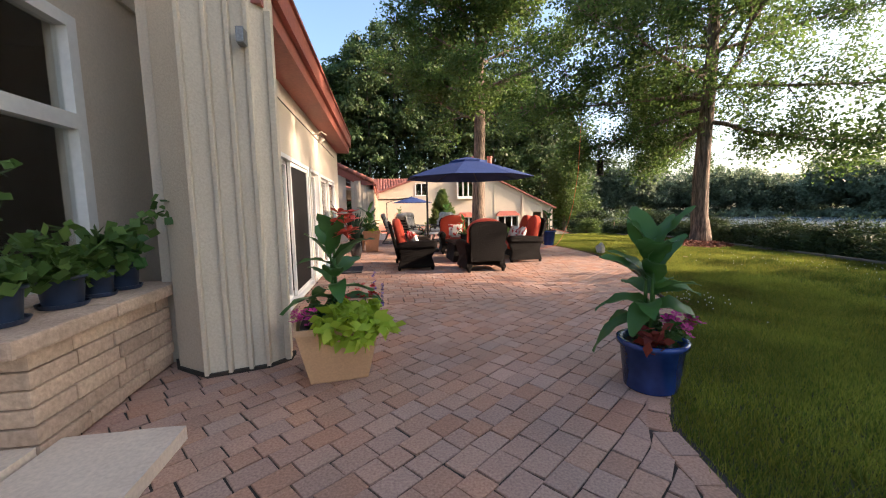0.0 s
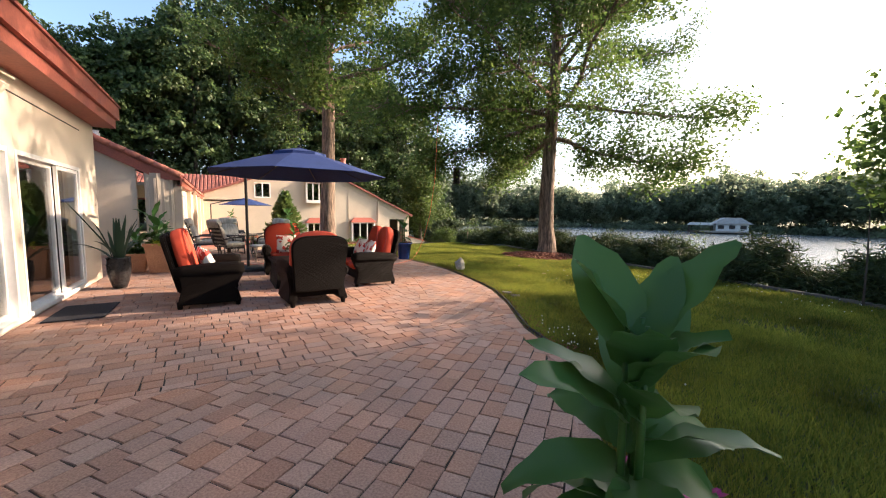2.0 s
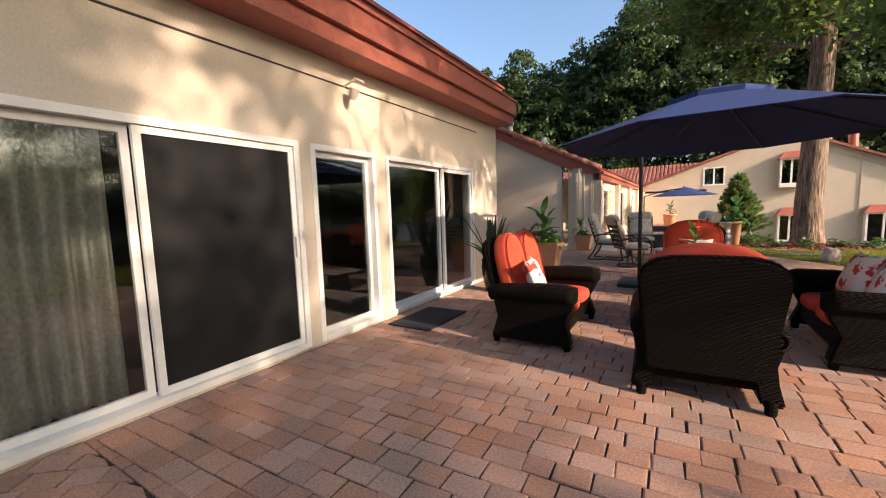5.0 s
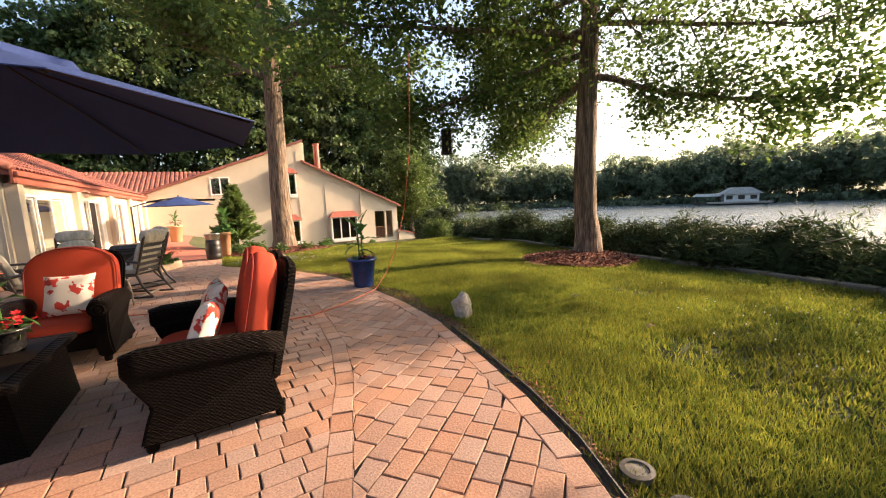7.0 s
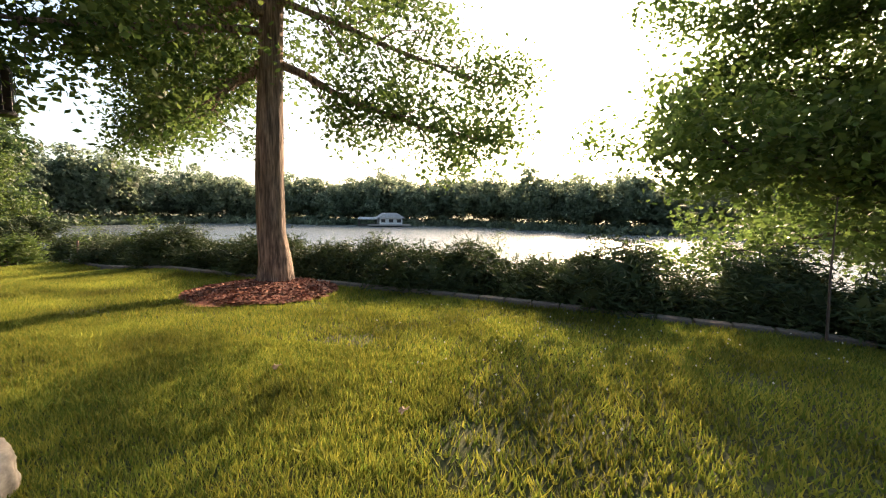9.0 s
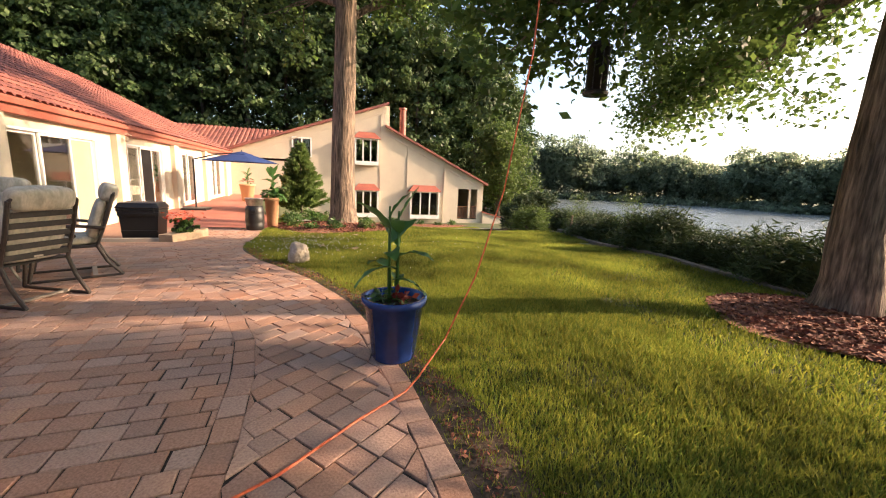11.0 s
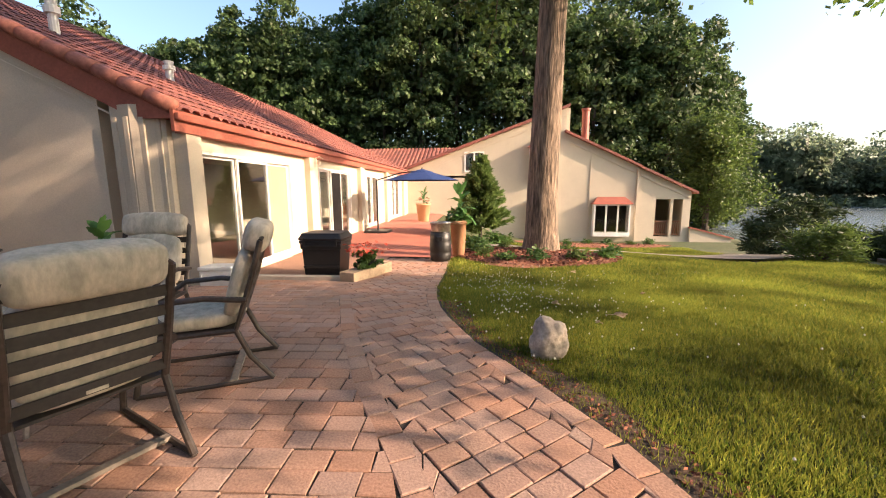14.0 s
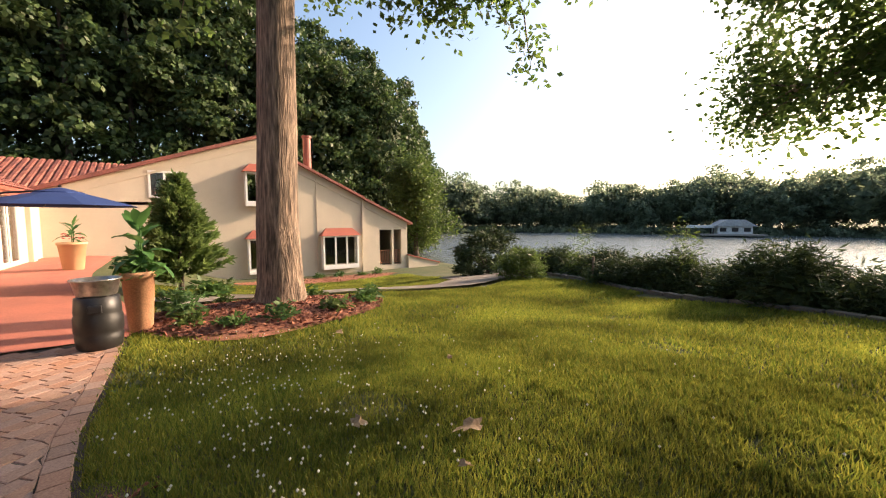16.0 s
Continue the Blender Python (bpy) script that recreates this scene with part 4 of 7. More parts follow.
# juniper hedge on the bank
def juniper(name, x, y, rx, ry, h, n, seed, label, material=None, size=0.25, group="bank junipers", cat="shrub"):
    r2 = np.random.default_rng(seed)
    z = float(ground_z(x, y))
    t = thing(name, pose(x, y, z), label, cat, group)
    bm = bmesh.new()
    cents = []
    for k in range(16):
        a = r2.uniform(0, 6.28)
        L = r2.uniform(0.5, 1.0)
        P = limb(r2, (0, 0, 0.05), (math.cos(a) * rx, math.sin(a) * ry, h * r2.uniform(0.5, 1.2)), max(rx, ry) * L, 5, 0.14, -0.02)
        tube(bm, P, [0.03, 0.025, 0.02, 0.014, 0.01, 0.005], seg=4, cap=False)
    part("stem", bm, DARKBARK, t)
    u = unit(r2.normal(0, 1, (70, 3))) * r2.uniform(0.3, 1, (70, 1)) ** 0.4
    u[:, 2] = np.abs(u[:, 2])
    c = u * [rx, ry, h]
    V = leaves(r2, c, 0.13, n, size, flat=0.5, droop=-0.2, aspect=0.17)
    V[:, :, 2] = np.maximum(V[:, :, 2], 0.02)
    o = new("foliage", poly_mesh("foliage", V, material or JUNIPER))
    o.parent = t
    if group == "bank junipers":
        # lumpy core added so bright water cannot show through the branches
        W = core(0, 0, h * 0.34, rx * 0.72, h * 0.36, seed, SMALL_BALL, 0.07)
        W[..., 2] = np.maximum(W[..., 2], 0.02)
        o = new("crown_core", poly_mesh("crown_core", W, JUNIPER))
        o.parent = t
    return t


k = 0
for y in np.arange(-11.0, 14.5, 1.25):
    x = float(hedge_x(y)) + 1.15 + 0.35 * math.sin(y * 1.7)
    juniper("juniper_shrub", x, float(y), 1.05, 1.0, 0.86 + 0.22 * math.sin(y * 2.3), 9500, 100 + k, "dark spreading juniper on the lake bank", size=0.16)
    k += 1
juniper("weeping_shrub", 18.3, 18.4, 1.9, 1.9, 2.3, 9000, 140, "domed weeping evergreen shrub by the path", size=0.32, group="")
juniper("leafy_shrub", 15.2, 13.4, 0.8, 0.8, 0.9, 3500, 141, "light green rounded shrub by the path", material=LEAF_LIGHT, size=0.2, group="")
for k, (x, y, h) in enumerate(((15.2, -2.6, 1.9), (15.9, 8.6, 1.8), (15.0, -4.4, 1.8), (16.6, 12.0, 1.8))):
    juniper("sapling_shrub", x, y, 0.55, 0.55, h, 1000, 150 + k, "light leafy sapling growing behind the junipers", material=LEAF_LIGHT, size=0.13, group="bank saplings")
# low stone edging at the foot of the bank
EDGE = mat("edging stone", (0.14, 0.12, 0.10), (0.10, 0.09, 0.075), rough=0.95, scale=3, fine=40, bump=0.5)
ed = thing("bed_edging", pose(0, 0, 0), "low grey stone edging along the bank", "edging", kind="structure")
es = None
for k in range(56):
    y = -12 + k * 0.46
    if es is None:
        es = part("edging_stone", B(-0.09, 0.09, -0.22, 0.22, -0.1, 0.06, bev=0.02), EDGE, ed)
        o = es
    else:
        o = new("edging_stone", es.data)
        o.parent = ed
    x = float(hedge_x(y)) + 0.02 * math.sin(k * 1.7)
    o.location, o.rotation_euler = (x, y, float(ground_z(x, y))), (0, 0, 0.05 * math.sin(k * 2.1) - math.atan((float(hedge_x(y + 0.2)) - float(hedge_x(y - 0.2))) / 0.4))

# grass blades
def path_band(x):
    """Middle and half width, along y, of the concrete path."""
    return np.interp(x, [p[0] for p in line], [p[1] for p in line]), np.where((x > line[0][0]) & (x < line[-1][0]), np.interp(x, [5.0, 12.0, 18.0], [0.9, 0.95, 2.0]), -1.0)


def lawn(n, x0, x1, y0, y1, h, w, seed):
    r2 = np.random.default_rng(seed)
    x, y = r2.uniform(x0, x1, n), r2.uniform(y0, y1, n)
    keep = (x > edge_x(y) + r2.uniform(-0.05, 0.08, n)) & (x < hedge_x(y) - 0.05)
    mid, half = path_band(x)
    keep &= np.abs(y - mid) > half + 0.05
    for cx, cy, rx, ry, _ in BEDS:
        keep &= ((x - cx) / rx) ** 2 + ((y - cy) / ry) ** 2 > 0.92
    # thin, worn spots
    worn = np.sin(x * 1.9 + 1.3) * np.sin(y * 1.6 + x * 0.4) > 0.86
    keep &= ~(worn & (r2.uniform(0, 1, n) < 0.55))
    rim = x - edge_x(y)
    bare = (rim < 0.09 + 0.22 * smooth01(-2.5, 0.5, y) * (0.6 + 0.4 * np.sin(y * 3.1))) & (y < 7) & (y > -7)
    keep &= ~(bare & (r2.uniform(0, 1, n) < 0.72))
    x, y = x[keep], y[keep]
    n = len(x)
    b = np.stack([x, y, ground_z(x, y) - 0.03], 1)
    a = r2.uniform(0, 2 * np.pi, n)
    s = np.stack([np.cos(a), np.sin(a), 0 * a], 1) * (w * r2.uniform(0.6, 1.3, (n, 1)))
    patch = 1 + 0.30 * np.sin(x * 2.1 + y * 0.7) * np.sin(y * 1.7) + 0.38 * np.sin(x * 17.0 + 3 * np.sin(y * 5.0)) * np.sin(y * 15.0 + 2 * np.sin(x * 6.0))
    top = b + np.stack([r2.normal(0, 0.75, n), r2.normal(0, 0.75, n), np.ones(n)], 1) * (h * patch * r2.uniform(0.5, 1.3, n))[:, None] + [0, 0, 0.03]
    return np.stack([b - s, b + s, top], 1)


V = np.concatenate([lawn(330000, 2.8, 8.0, -12, -3, 0.030, 0.0044, 1), lawn(420000, 4.8, 9.8, -3, 9, 0.026, 0.0044, 2),
                    lawn(240000, 8.0, 14.2, -12, 9, 0.038, 0.009, 3), lawn(170000, 4.8, 15.5, 9, 19.5, 0.042, 0.012, 4), lawn(40000, 7, 18, 15, 26, 0.06, 0.025, 6)])
tagged(new("grass", poly_mesh("grass", V, GRASS)), "short green lawn grass with worn spots", "grass", kind="stuff")
# bare soil strip beside the paving
DIRT = mat("bare soil", (0.10, 0.062, 0.038), (0.055, 0.038, 0.024), rough=1, scale=5, fine=45, bump=0.9, fine_amt=0.4)
bm = bmesh.new()
prev = None
for y in np.arange(-7.0, 7.2, 0.12):
    e, w = float(edge_x(y)), 0.14 + 0.26 * float(smooth01(-2.5, 0.5, y)) * (0.65 + 0.35 * math.sin(y * 3.1)) * (1 - 0.6 * float(smooth01(5, 7, y)))
    vs = [bm.verts.new((e - 0.02 + (w + 0.02) * f, y, GZ0(e + w * f, y) - 0.022 + 0.012 * math.sin(f * math.pi))) for f in (0, 0.33, 0.66, 1)]
    if prev:
        for k in range(3):
            bm.faces.new((prev[k], prev[k + 1], vs[k + 1], vs[k]))
    prev = vs
tagged(part("ground_strip", bm, DIRT, None, smooth=True), "bare brown soil strip beside the pavers", "soil", kind="structure")
# dry litter on the soil strip
r2 = np.random.default_rng(63)
ly = r2.uniform(-6.8, 7, 3200)
lx = edge_x(ly) + 0.03 + np.abs(r2.normal(0, 0.14, 3200))
lc = np.stack([lx, ly, ground_z(lx, ly) + r2.uniform(-0.012, 0.004, 3200)], 1)
litter = tagged(new("leaf_litter", poly_mesh("leaf_litter", leaves(r2, lc, 0.002, 3200, 0.035, flat=0.15, droop=0.0, aspect=0.45), MULCH)), "dry brown litter along the lawn edge", "litter", kind="stuff")
# clover heads in the lawn
FLOWERW = mat("clover white", (0.60, 0.58, 0.50), rough=0.8)
r2 = np.random.default_rng(14)
C = []
for cx, cy, sx, sy, n in ((6.1, 8.2, 0.7, 1.0, 220), (6.0, 6.6, 0.5, 0.6, 110), (7.6, 7.2, 1.2, 1.3, 60), (5.5, -6.3, 0.35, 0.4, 60), (11.3, -6.5, 1.0, 1.0, 40), (10.6, -3.6, 1.0, 1.2, 70)):
    C.append(np.stack([r2.normal(cx, sx, n), r2.normal(cy, sy, n)], 1))
C = np.concatenate(C)
C = C[C[:, 0] > edge_x(C[:, 1]) + 0.08]
c = np.stack([C[:, 0], C[:, 1], ground_z(C[:, 0], C[:, 1]) + 0.055], 1)
V = []
for a in range(6):
    d0, d1 = (np.array([math.cos(t), math.sin(t), 0]) * 0.009 for t in (a * math.pi / 3, (a + 1) * math.pi / 3))
    up = np.array([0, 0, 0.012])
    V += [np.stack([c + d0, c + d1, c + up], 1), np.stack([c + d1, c + d0, c - up], 1)]
tagged(new("clover_flowers", poly_mesh("clover_flowers", np.concatenate(V), FLOWERW)), "scattered white clover heads in the lawn", "clover", kind="stuff")
DRY = mat("dry leaf", (0.50, 0.38, 0.25), (0.30, 0.21, 0.13), rough=0.8, scale=25)
for k, (x, y, s) in enumerate(((7.04, 6.22, 0.13), (7.40, 9.64, 0.12), (6.49, 6.77, 0.10), (6.75, 5.9, 0.05), (8.6, -2.7, 0.06), (9.0, -1.4, 0.07), (7.9, 7.6, 0.07))):
    bm = bmesh.new()
    n = 17
    s *= 0.8
    ring = [bm.verts.new((s * (1 + 0.35 * math.sin(7 * a + k) + 0.15 * math.sin(3 * a)) * math.cos(a), s * (0.6 + 0.25 * math.cos(5 * a + k)) * math.sin(a), 0.014 * math.sin(2 * a + k) + 0.012)) for a in (2 * math.pi * i / n for i in range(n))]
    mid = bm.verts.new((0, 0, 0.012))
    for i in range(n):
        bm.faces.new((mid, ring[i], ring[(i + 1) % n]))
    bmesh.ops.solidify(bm, geom=bm.faces[:], thickness=0.004)
    solo("dead_leaf", bm, DRY, "curled dry brown leaf lying on the lawn", "leaf", group="fallen leaves", m=pose(x, y, float(ground_z(x, y)) + 0.035, 0, 0, 40 * k))
# far shore boathouse and boats
GREYW = mat("far white", (0.62, 0.62, 0.60), rough=0.7)
fh = thing("boathouse", pose(111, 38, -2.6, 0, 0, 30), "pale lakeside house with low roof across the water", "house")
part("wall", B(-3, 3, -3.2, 3.2, 0.4, 2.3), GREYW, fh)
part("roof", prism(bmesh.new(), [(-4.0, 2.2), (4.0, 2.2), (1.6, 3.7), (-1.6, 3.7)], "x", -3.6, 3.6), mat("far roof", (0.42, 0.41, 0.40), rough=0.7), fh)
for yy in (-2.2, 0.0, 2.2):
    part("window", B(-3.06, -3.0, yy - 0.6, yy + 0.6, 1.0, 1.9), DARKROOM, fh)
part("deck", B(-6.5, -3, -5, 6.5, 0.2, 0.5), mat("far deck", (0.3, 0.27, 0.24), rough=0.9), fh)
bs = thing("boat_shelter", pose(107.5, 43.2, -2.6, 0, 0, 30), "white flat-roofed boat shelter on posts at the shore", "shelter")
part("roof", prism(bmesh.new(), [(-2.8, 1.8), (2.8, 1.8), (2.2, 2.4), (-2.2, 2.4)], "x", -1.8, 1.8), GREYW, bs)
for px, py in ((-1.6, -2.4), (-1.6, 2.4), (1.6, -2.4), (1.6, 2.4)):
    part("post", B(px - 0.1, px + 0.1, py - 0.1, py + 0.1, -0.3, 1.85), DARKBARK, bs)
part("platform", B(-2, 2, -2.8, 2.8, 0.1, 0.35), DARKBARK, bs)
for k, (x, y) in enumerate(((112, 82), (108, 88), (100, 103), (136, -8), (125, 40))):
    b = thing("boat_dock", pose(x, y, -2.7, 0, 0, 50 + 20 * k), "small dock with moored pale boat", "dock", group="far docks")
    part("platform", B(-3, 3, -1.2, 1.2, 0.1, 0.4), DARKBARK, b)
    part("boat_hull", prism(bmesh.new(), [(-2.4, 1.0), (2.6, 1.1), (2.0, 0.4), (-2.2, 0.4)], "y", -0.8, 0.8), GREYW, b)

# ---- plants and pots ----
def blade_leaf(bm, base, direction, length, width, bend, seed=0, fold=0.12, twist=0.0):
    """A broad leaf with a curved midrib, made of two rows of quads."""
    d = Vector(direction).normalized()
    side = d.cross(Vector((0, 0, 1)))
    side = side.normalized() if side.length > 0.05 else Vector((1, 0, 0))
    side = (Matrix.Rotation(twist, 3, d) @ side)
    p, rows, n = Vector(base), [], 8
    for k in range(n + 1):
        f = k / n
        w = width * math.sin(math.pi * min(1, (f * 0.92 + 0.05))) ** 0.75 * (1 - 0.25 * f)
        up = side.cross(d).normalized()
        wave = 0.05 * width * math.sin(k * 2.1 + seed)
        rows.append((bm.verts.new(p - side * w / 2 + up * (fold * w + wave)), bm.verts.new(p), bm.verts.new(p + side * w / 2 + up * (fold * w - wave))))
        d = (d + Vector((0, 0, -bend / n))).normalized()
        p = p + d * length / n
    for a, b in zip(rows, rows[1:]):
        bm.faces.new((a[0], a[1], b[1], b[0])), bm.faces.new((a[1], a[2], b[2], b[1]))
    return bm


def canna(parent, z, h, n, seed, spread=0.1, leaf=0.42, wide=0.16, material=None):
    rr = random.Random(seed)
    stems = max(1, n // 6)
    for s in range(stems):
        a = rr.uniform(0, 6.28)
        x, y = spread * math.cos(a) * rr.uniform(0.2, 1), spread * math.sin(a) * rr.uniform(0.2, 1)
        hh = h * rr.uniform(0.75, 1.0) if s else h
        bm = tube(bmesh.new(), [(x, y, z), (x * 1.15, y * 1.15, z + hh * 0.5), (x * 1.2, y * 1.2, z + hh)], [0.016, 0.013, 0.007], seg=7)
        part("stem", bm, CANNA, parent, smooth=True)
        m = n // stems
        for k in range(m):
            f = (k + 0.6) / m
            an = k * 2.4 + rr.uniform(-0.4, 0.4) + s
            up = 0.5 + 1.6 * f * f
            bm = blade_leaf(bmesh.new(), (x * 1.1, y * 1.1, z + hh * (0.15 + 0.8 * f)), (math.cos(an), math.sin(an), up), leaf * rr.uniform(0.75, 1.15) * (1 - 0.25 * f), wide * rr.uniform(0.85, 1.15), rr.uniform(0.9, 2.0) * (1.25 - f), k, twist=rr.uniform(-0.4, 0.4))
            part("leaf", bm, material or CANNA, parent, smooth=True)


def bunch(parent, name, cx, cy, z, r, h, n, size, material, seed, label="", aspect=0.6, droop=0.0):
    r2 = np.random.default_rng(seed)
    u = unit(r2.normal(0, 1, (40, 3))) * r2.uniform(0.3, 1, (40, 1))
    u[:, 2] = np.abs(u[:, 2])
    V = leaves(r2, u * [r, r, h] + [cx, cy, z], 0.02, n, size, flat=0.5, droop=droop, aspect=aspect)
    o = new(name, poly_mesh(name, V, material))
    o.parent = parent
    if label:
        o["label"] = label
    tagged(o, kind="stuff")
    return o


def petals(parent, name, spots, size, material, label=""):
    """Open flowers: five petals round each spot."""
    V = []
    rr = random.Random(len(spots))
    for x, y, z in spots:
        t = Matrix.Rotation(rr.uniform(0, 6), 3, "Z") @ Matrix.Rotation(rr.uniform(-0.7, 0.7), 3, "X")
        for k in range(5):
            a = k * 2 * math.pi / 5
            q = [Vector((0, 0, 0)), Vector((math.cos(a - 0.5) * 0.7, math.sin(a - 0.5) * 0.7, 0.25)), Vector((math.cos(a), math.sin(a), 0.3)), Vector((math.cos(a + 0.5) * 0.7, math.sin(a + 0.5) * 0.7, 0.25))]
            V.append([Vector((x, y, z)) + t @ (p * size) for p in q])
    o = tagged(new(name, poly_mesh(name, np.array(V), material)), kind="stuff")
    o.parent = parent
    if label:
        o["label"] = label
    return o


POTBLUE = mat("cobalt glaze", (0.012, 0.035, 0.16), (0.02, 0.05, 0.20), rough=0.18, scale=5, fine=12, bump=0.04, fine_amt=0.2)
POTNAVY = mat("navy plastic", (0.015, 0.028, 0.06), (0.02, 0.035, 0.075), rough=0.4, fine=14, bump=0.04)
TANPOT = mat("tan planter", (0.56, 0.35, 0.19), (0.50, 0.31, 0.17), rough=0.6, scale=2, fine=60, bump=0.1, fine_amt=0.08)
CLAY = mat("clay planter", (0.45, 0.24, 0.13), (0.38, 0.19, 0.10), rough=0.75, scale=3, fine=50, bump=0.15)
BLACKPOT = mat("black glaze", (0.015, 0.015, 0.017), (0.03, 0.03, 0.03), rough=0.25, scale=20, fine=40, bump=0.3)
POTSOIL = mat("potting soil", (0.04, 0.028, 0.02), rough=1, fine=60, bump=0.8)
SNAKE = leaf_mat("sansevieria", (0.025, 0.055, 0.03), (0.05, 0.085, 0.045), trans=0.1, rough=0.4)
HERB = leaf_mat("bedding foliage", (0.05, 0.11, 0.03), (0.10, 0.17, 0.05), trans=0.35)
GERA = leaf_mat("geranium leaf", (0.05, 0.11, 0.025), (0.12, 0.20, 0.045), trans=0.4)
PINK = mat("magenta petal", (0.45, 0.02, 0.20), (0.35, 0.02, 0.17), rough=0.6)
RED = mat("red petal", (0.55, 0.02, 0.03), (0.42, 0.015, 0.02), rough=0.6)
SALMON = mat("coral petal", (0.75, 0.12, 0.06), (0.65, 0.09, 0.05), rough=0.6)
VIOLET = mat("violet petal", (0.12, 0.07, 0.32), rough=0.7)
MAROON = leaf_mat("coleus leaf", (0.16, 0.02, 0.02), (0.26, 0.05, 0.03), trans=0.3)


def pot(name, x, y, z, r0, r1, h, material, label, rim=0.02, sq=0.0, group="", rot=0):
    t = thing(name, pose(x, y, z, 0, 0, rot), label, "planter", group)
    prof = [(r0 * 0.96, 0), (r0, 0.012), (r0 + (r1 - r0) * 0.93, h * 0.9), (r1 + rim, h * 0.905), (r1 + rim, h), (r1 - 0.015, h), (r1 - 0.03, h * 0.86)]
    part("pot", lathe(bmesh.new(), prof, seg=32, sq=sq), material, t, smooth=(sq == 0))
    part("soil", lathe(bmesh.new(), [(r1 - 0.035, h * 0.84), (r1 - 0.04, h * 0.9), (0.02, h * 0.93)], seg=24, sq=sq), POTSOIL, t)
    return t


def scatter(seed, n, cx, cy, cz, rx, ry, rz):
    rr = random.Random(seed)
    return [(cx + rr.uniform(-rx, rx), cy + rr.uniform(-ry, ry), cz + rr.uniform(-rz, rz)) for _ in range(n)]


# tan square planter by the pier
t = pot("square_planter", 0.86, -7.78, 0, 0.235, 0.33, 0.47, TANPOT, "tan tapered square planter full of flowers", rim=0.004, sq=0.85, rot=8)
canna(t, 0.42, 0.75, 16, 3, leaf=0.44, wide=0.19)
bunch(t, "lime_vine", 0.08, -0.16, 0.40, 0.36, 0.24, 520, 0.13, LIME, 4, "bright lime sweet potato vine", aspect=0.62, droop=0.5)
bunch(t, "foliage", -0.02, 0.05, 0.44, 0.28, 0.2, 320, 0.07, HERB, 5)
petals(t, "petunia_bloom", scatter(3, 16, -0.24, -0.18, 0.52, 0.10, 0.08, 0.07), 0.042, PINK, "magenta petunias")
petals(t, "red_bloom", scatter(4, 26, 0.18, 0.06, 0.64, 0.17, 0.14, 0.06), 0.032, RED, "small red flowers")
petals(t, "canna_flower", scatter(5, 16, 0.10, -0.06, 1.24, 0.05, 0.05, 0.11), 0.085, SALMON, "coral canna bloom")
petals(t, "salvia_spike", [(0.34 + 0.01 * math.sin(k), 0.16, 0.55 + 0.012 * k) for k in range(22)] + [(0.40, 0.08, 0.5 + 0.012 * k) for k in range(18)], 0.016, VIOLET, "violet salvia spikes")
# blue pot by the lawn
t = pot("blue_pot", 3.22, -8.54, 0, 0.185, 0.225, 0.37, POTBLUE, "cobalt blue glazed pot with canna and petunias")
canna(t, 0.33, 0.78, 24, 8, leaf=0.50, wide=0.20, spread=0.08)
bunch(t, "foliage", 0.05, -0.02, 0.36, 0.24, 0.14, 260, 0.06, HERB, 9)
bunch(t, "coleus", -0.1, -0.12, 0.37, 0.12, 0.1, 50, 0.09, MAROON, 10)
petals(t, "petunia_bloom", scatter(6, 28, 0.19, 0.0, 0.47, 0.13, 0.18, 0.08), 0.045, PINK, "magenta petunias")
# blue pot on the lawn edge
t = pot("blue_pot", 6.95, 1.52, 0, 0.165, 0.235, 0.50, POTBLUE, "tapered cobalt blue pot with one tall canna")
canna(t, 0.45, 0.74, 12, 17, leaf=0.36, wide=0.125, spread=0.05)
bunch(t, "foliage", -0.05, 0.0, 0.46, 0.17, 0.08, 90, 0.06, HERB, 18)
bunch(t, "coleus", 0.06, -0.06, 0.48, 0.08, 0.08, 30, 0.07, MAROON, 19)
# pots by the patio door and courtyard
t = thing("snake_plant", pose(0.55, -0.42, 0), "snake plant in a tall black patterned pot", "planter")
pr = [(0.085, 0), (0.10, 0.01), (0.135, 0.12), (0.168, 0.28), (0.178, 0.42), (0.17, 0.50), (0.175, 0.53), (0.178, 0.55), (0.16, 0.55), (0.15, 0.50)]
bm = lathe(bmesh.new(), pr, seg=40)
for v in bm.verts:
    if 0.2 < v.co.z < 0.52:
        k = 1 + 0.02 * math.sin(math.atan2(v.co.y, v.co.x) * 10 + v.co.z * 40)
        v.co.x, v.co.y = v.co.x * k, v.co.y * k
part("pot", bm, BLACKPOT, t, smooth=True)
part("soil", lathe(bmesh.new(), [(0.15, 0.48), (0.14, 0.51), (0.02, 0.52)], seg=20), POTSOIL, t)
rr = random.Random(4)
for k in range(20):
    a = rr.uniform(0, 6.28)
    s_ = 0.55 if k % 4 == 0 else 0.2
    part("leaf", blade_leaf(bmesh.new(), (0.08 * math.cos(a), 0.08 * math.sin(a), 0.49), (s_ * math.cos(a), s_ * math.sin(a), 1), rr.uniform(0.45, 0.85), 0.075, rr.choice((0.1, 0.15, 0.9)) if s_ < 0.5 else 1.2, k, fold=0.25), SNAKE, t, smooth=True)
part("leaf", blade_leaf(bmesh.new(), (0, 0, 0.5), (-0.55, -0.30, 1.05), 1.25, 0.075, 0.1, 1, fold=0.25), SNAKE, t, smooth=True)
part("leaf", blade_leaf(bmesh.new(), (0, 0, 0.5), (-0.2, -0.65, 0.8), 0.75, 0.07, 0.7, 2, fold=0.25), SNAKE, t, smooth=True)
t = pot("clay_planter", 0.45, 1.75, 0, 0.20, 0.25, 0.42, CLAY, "square clay planter with leafy plant", sq=0.85)
canna(t, 0.38, 0.5, 12, 31, leaf=0.35, wide=0.15)
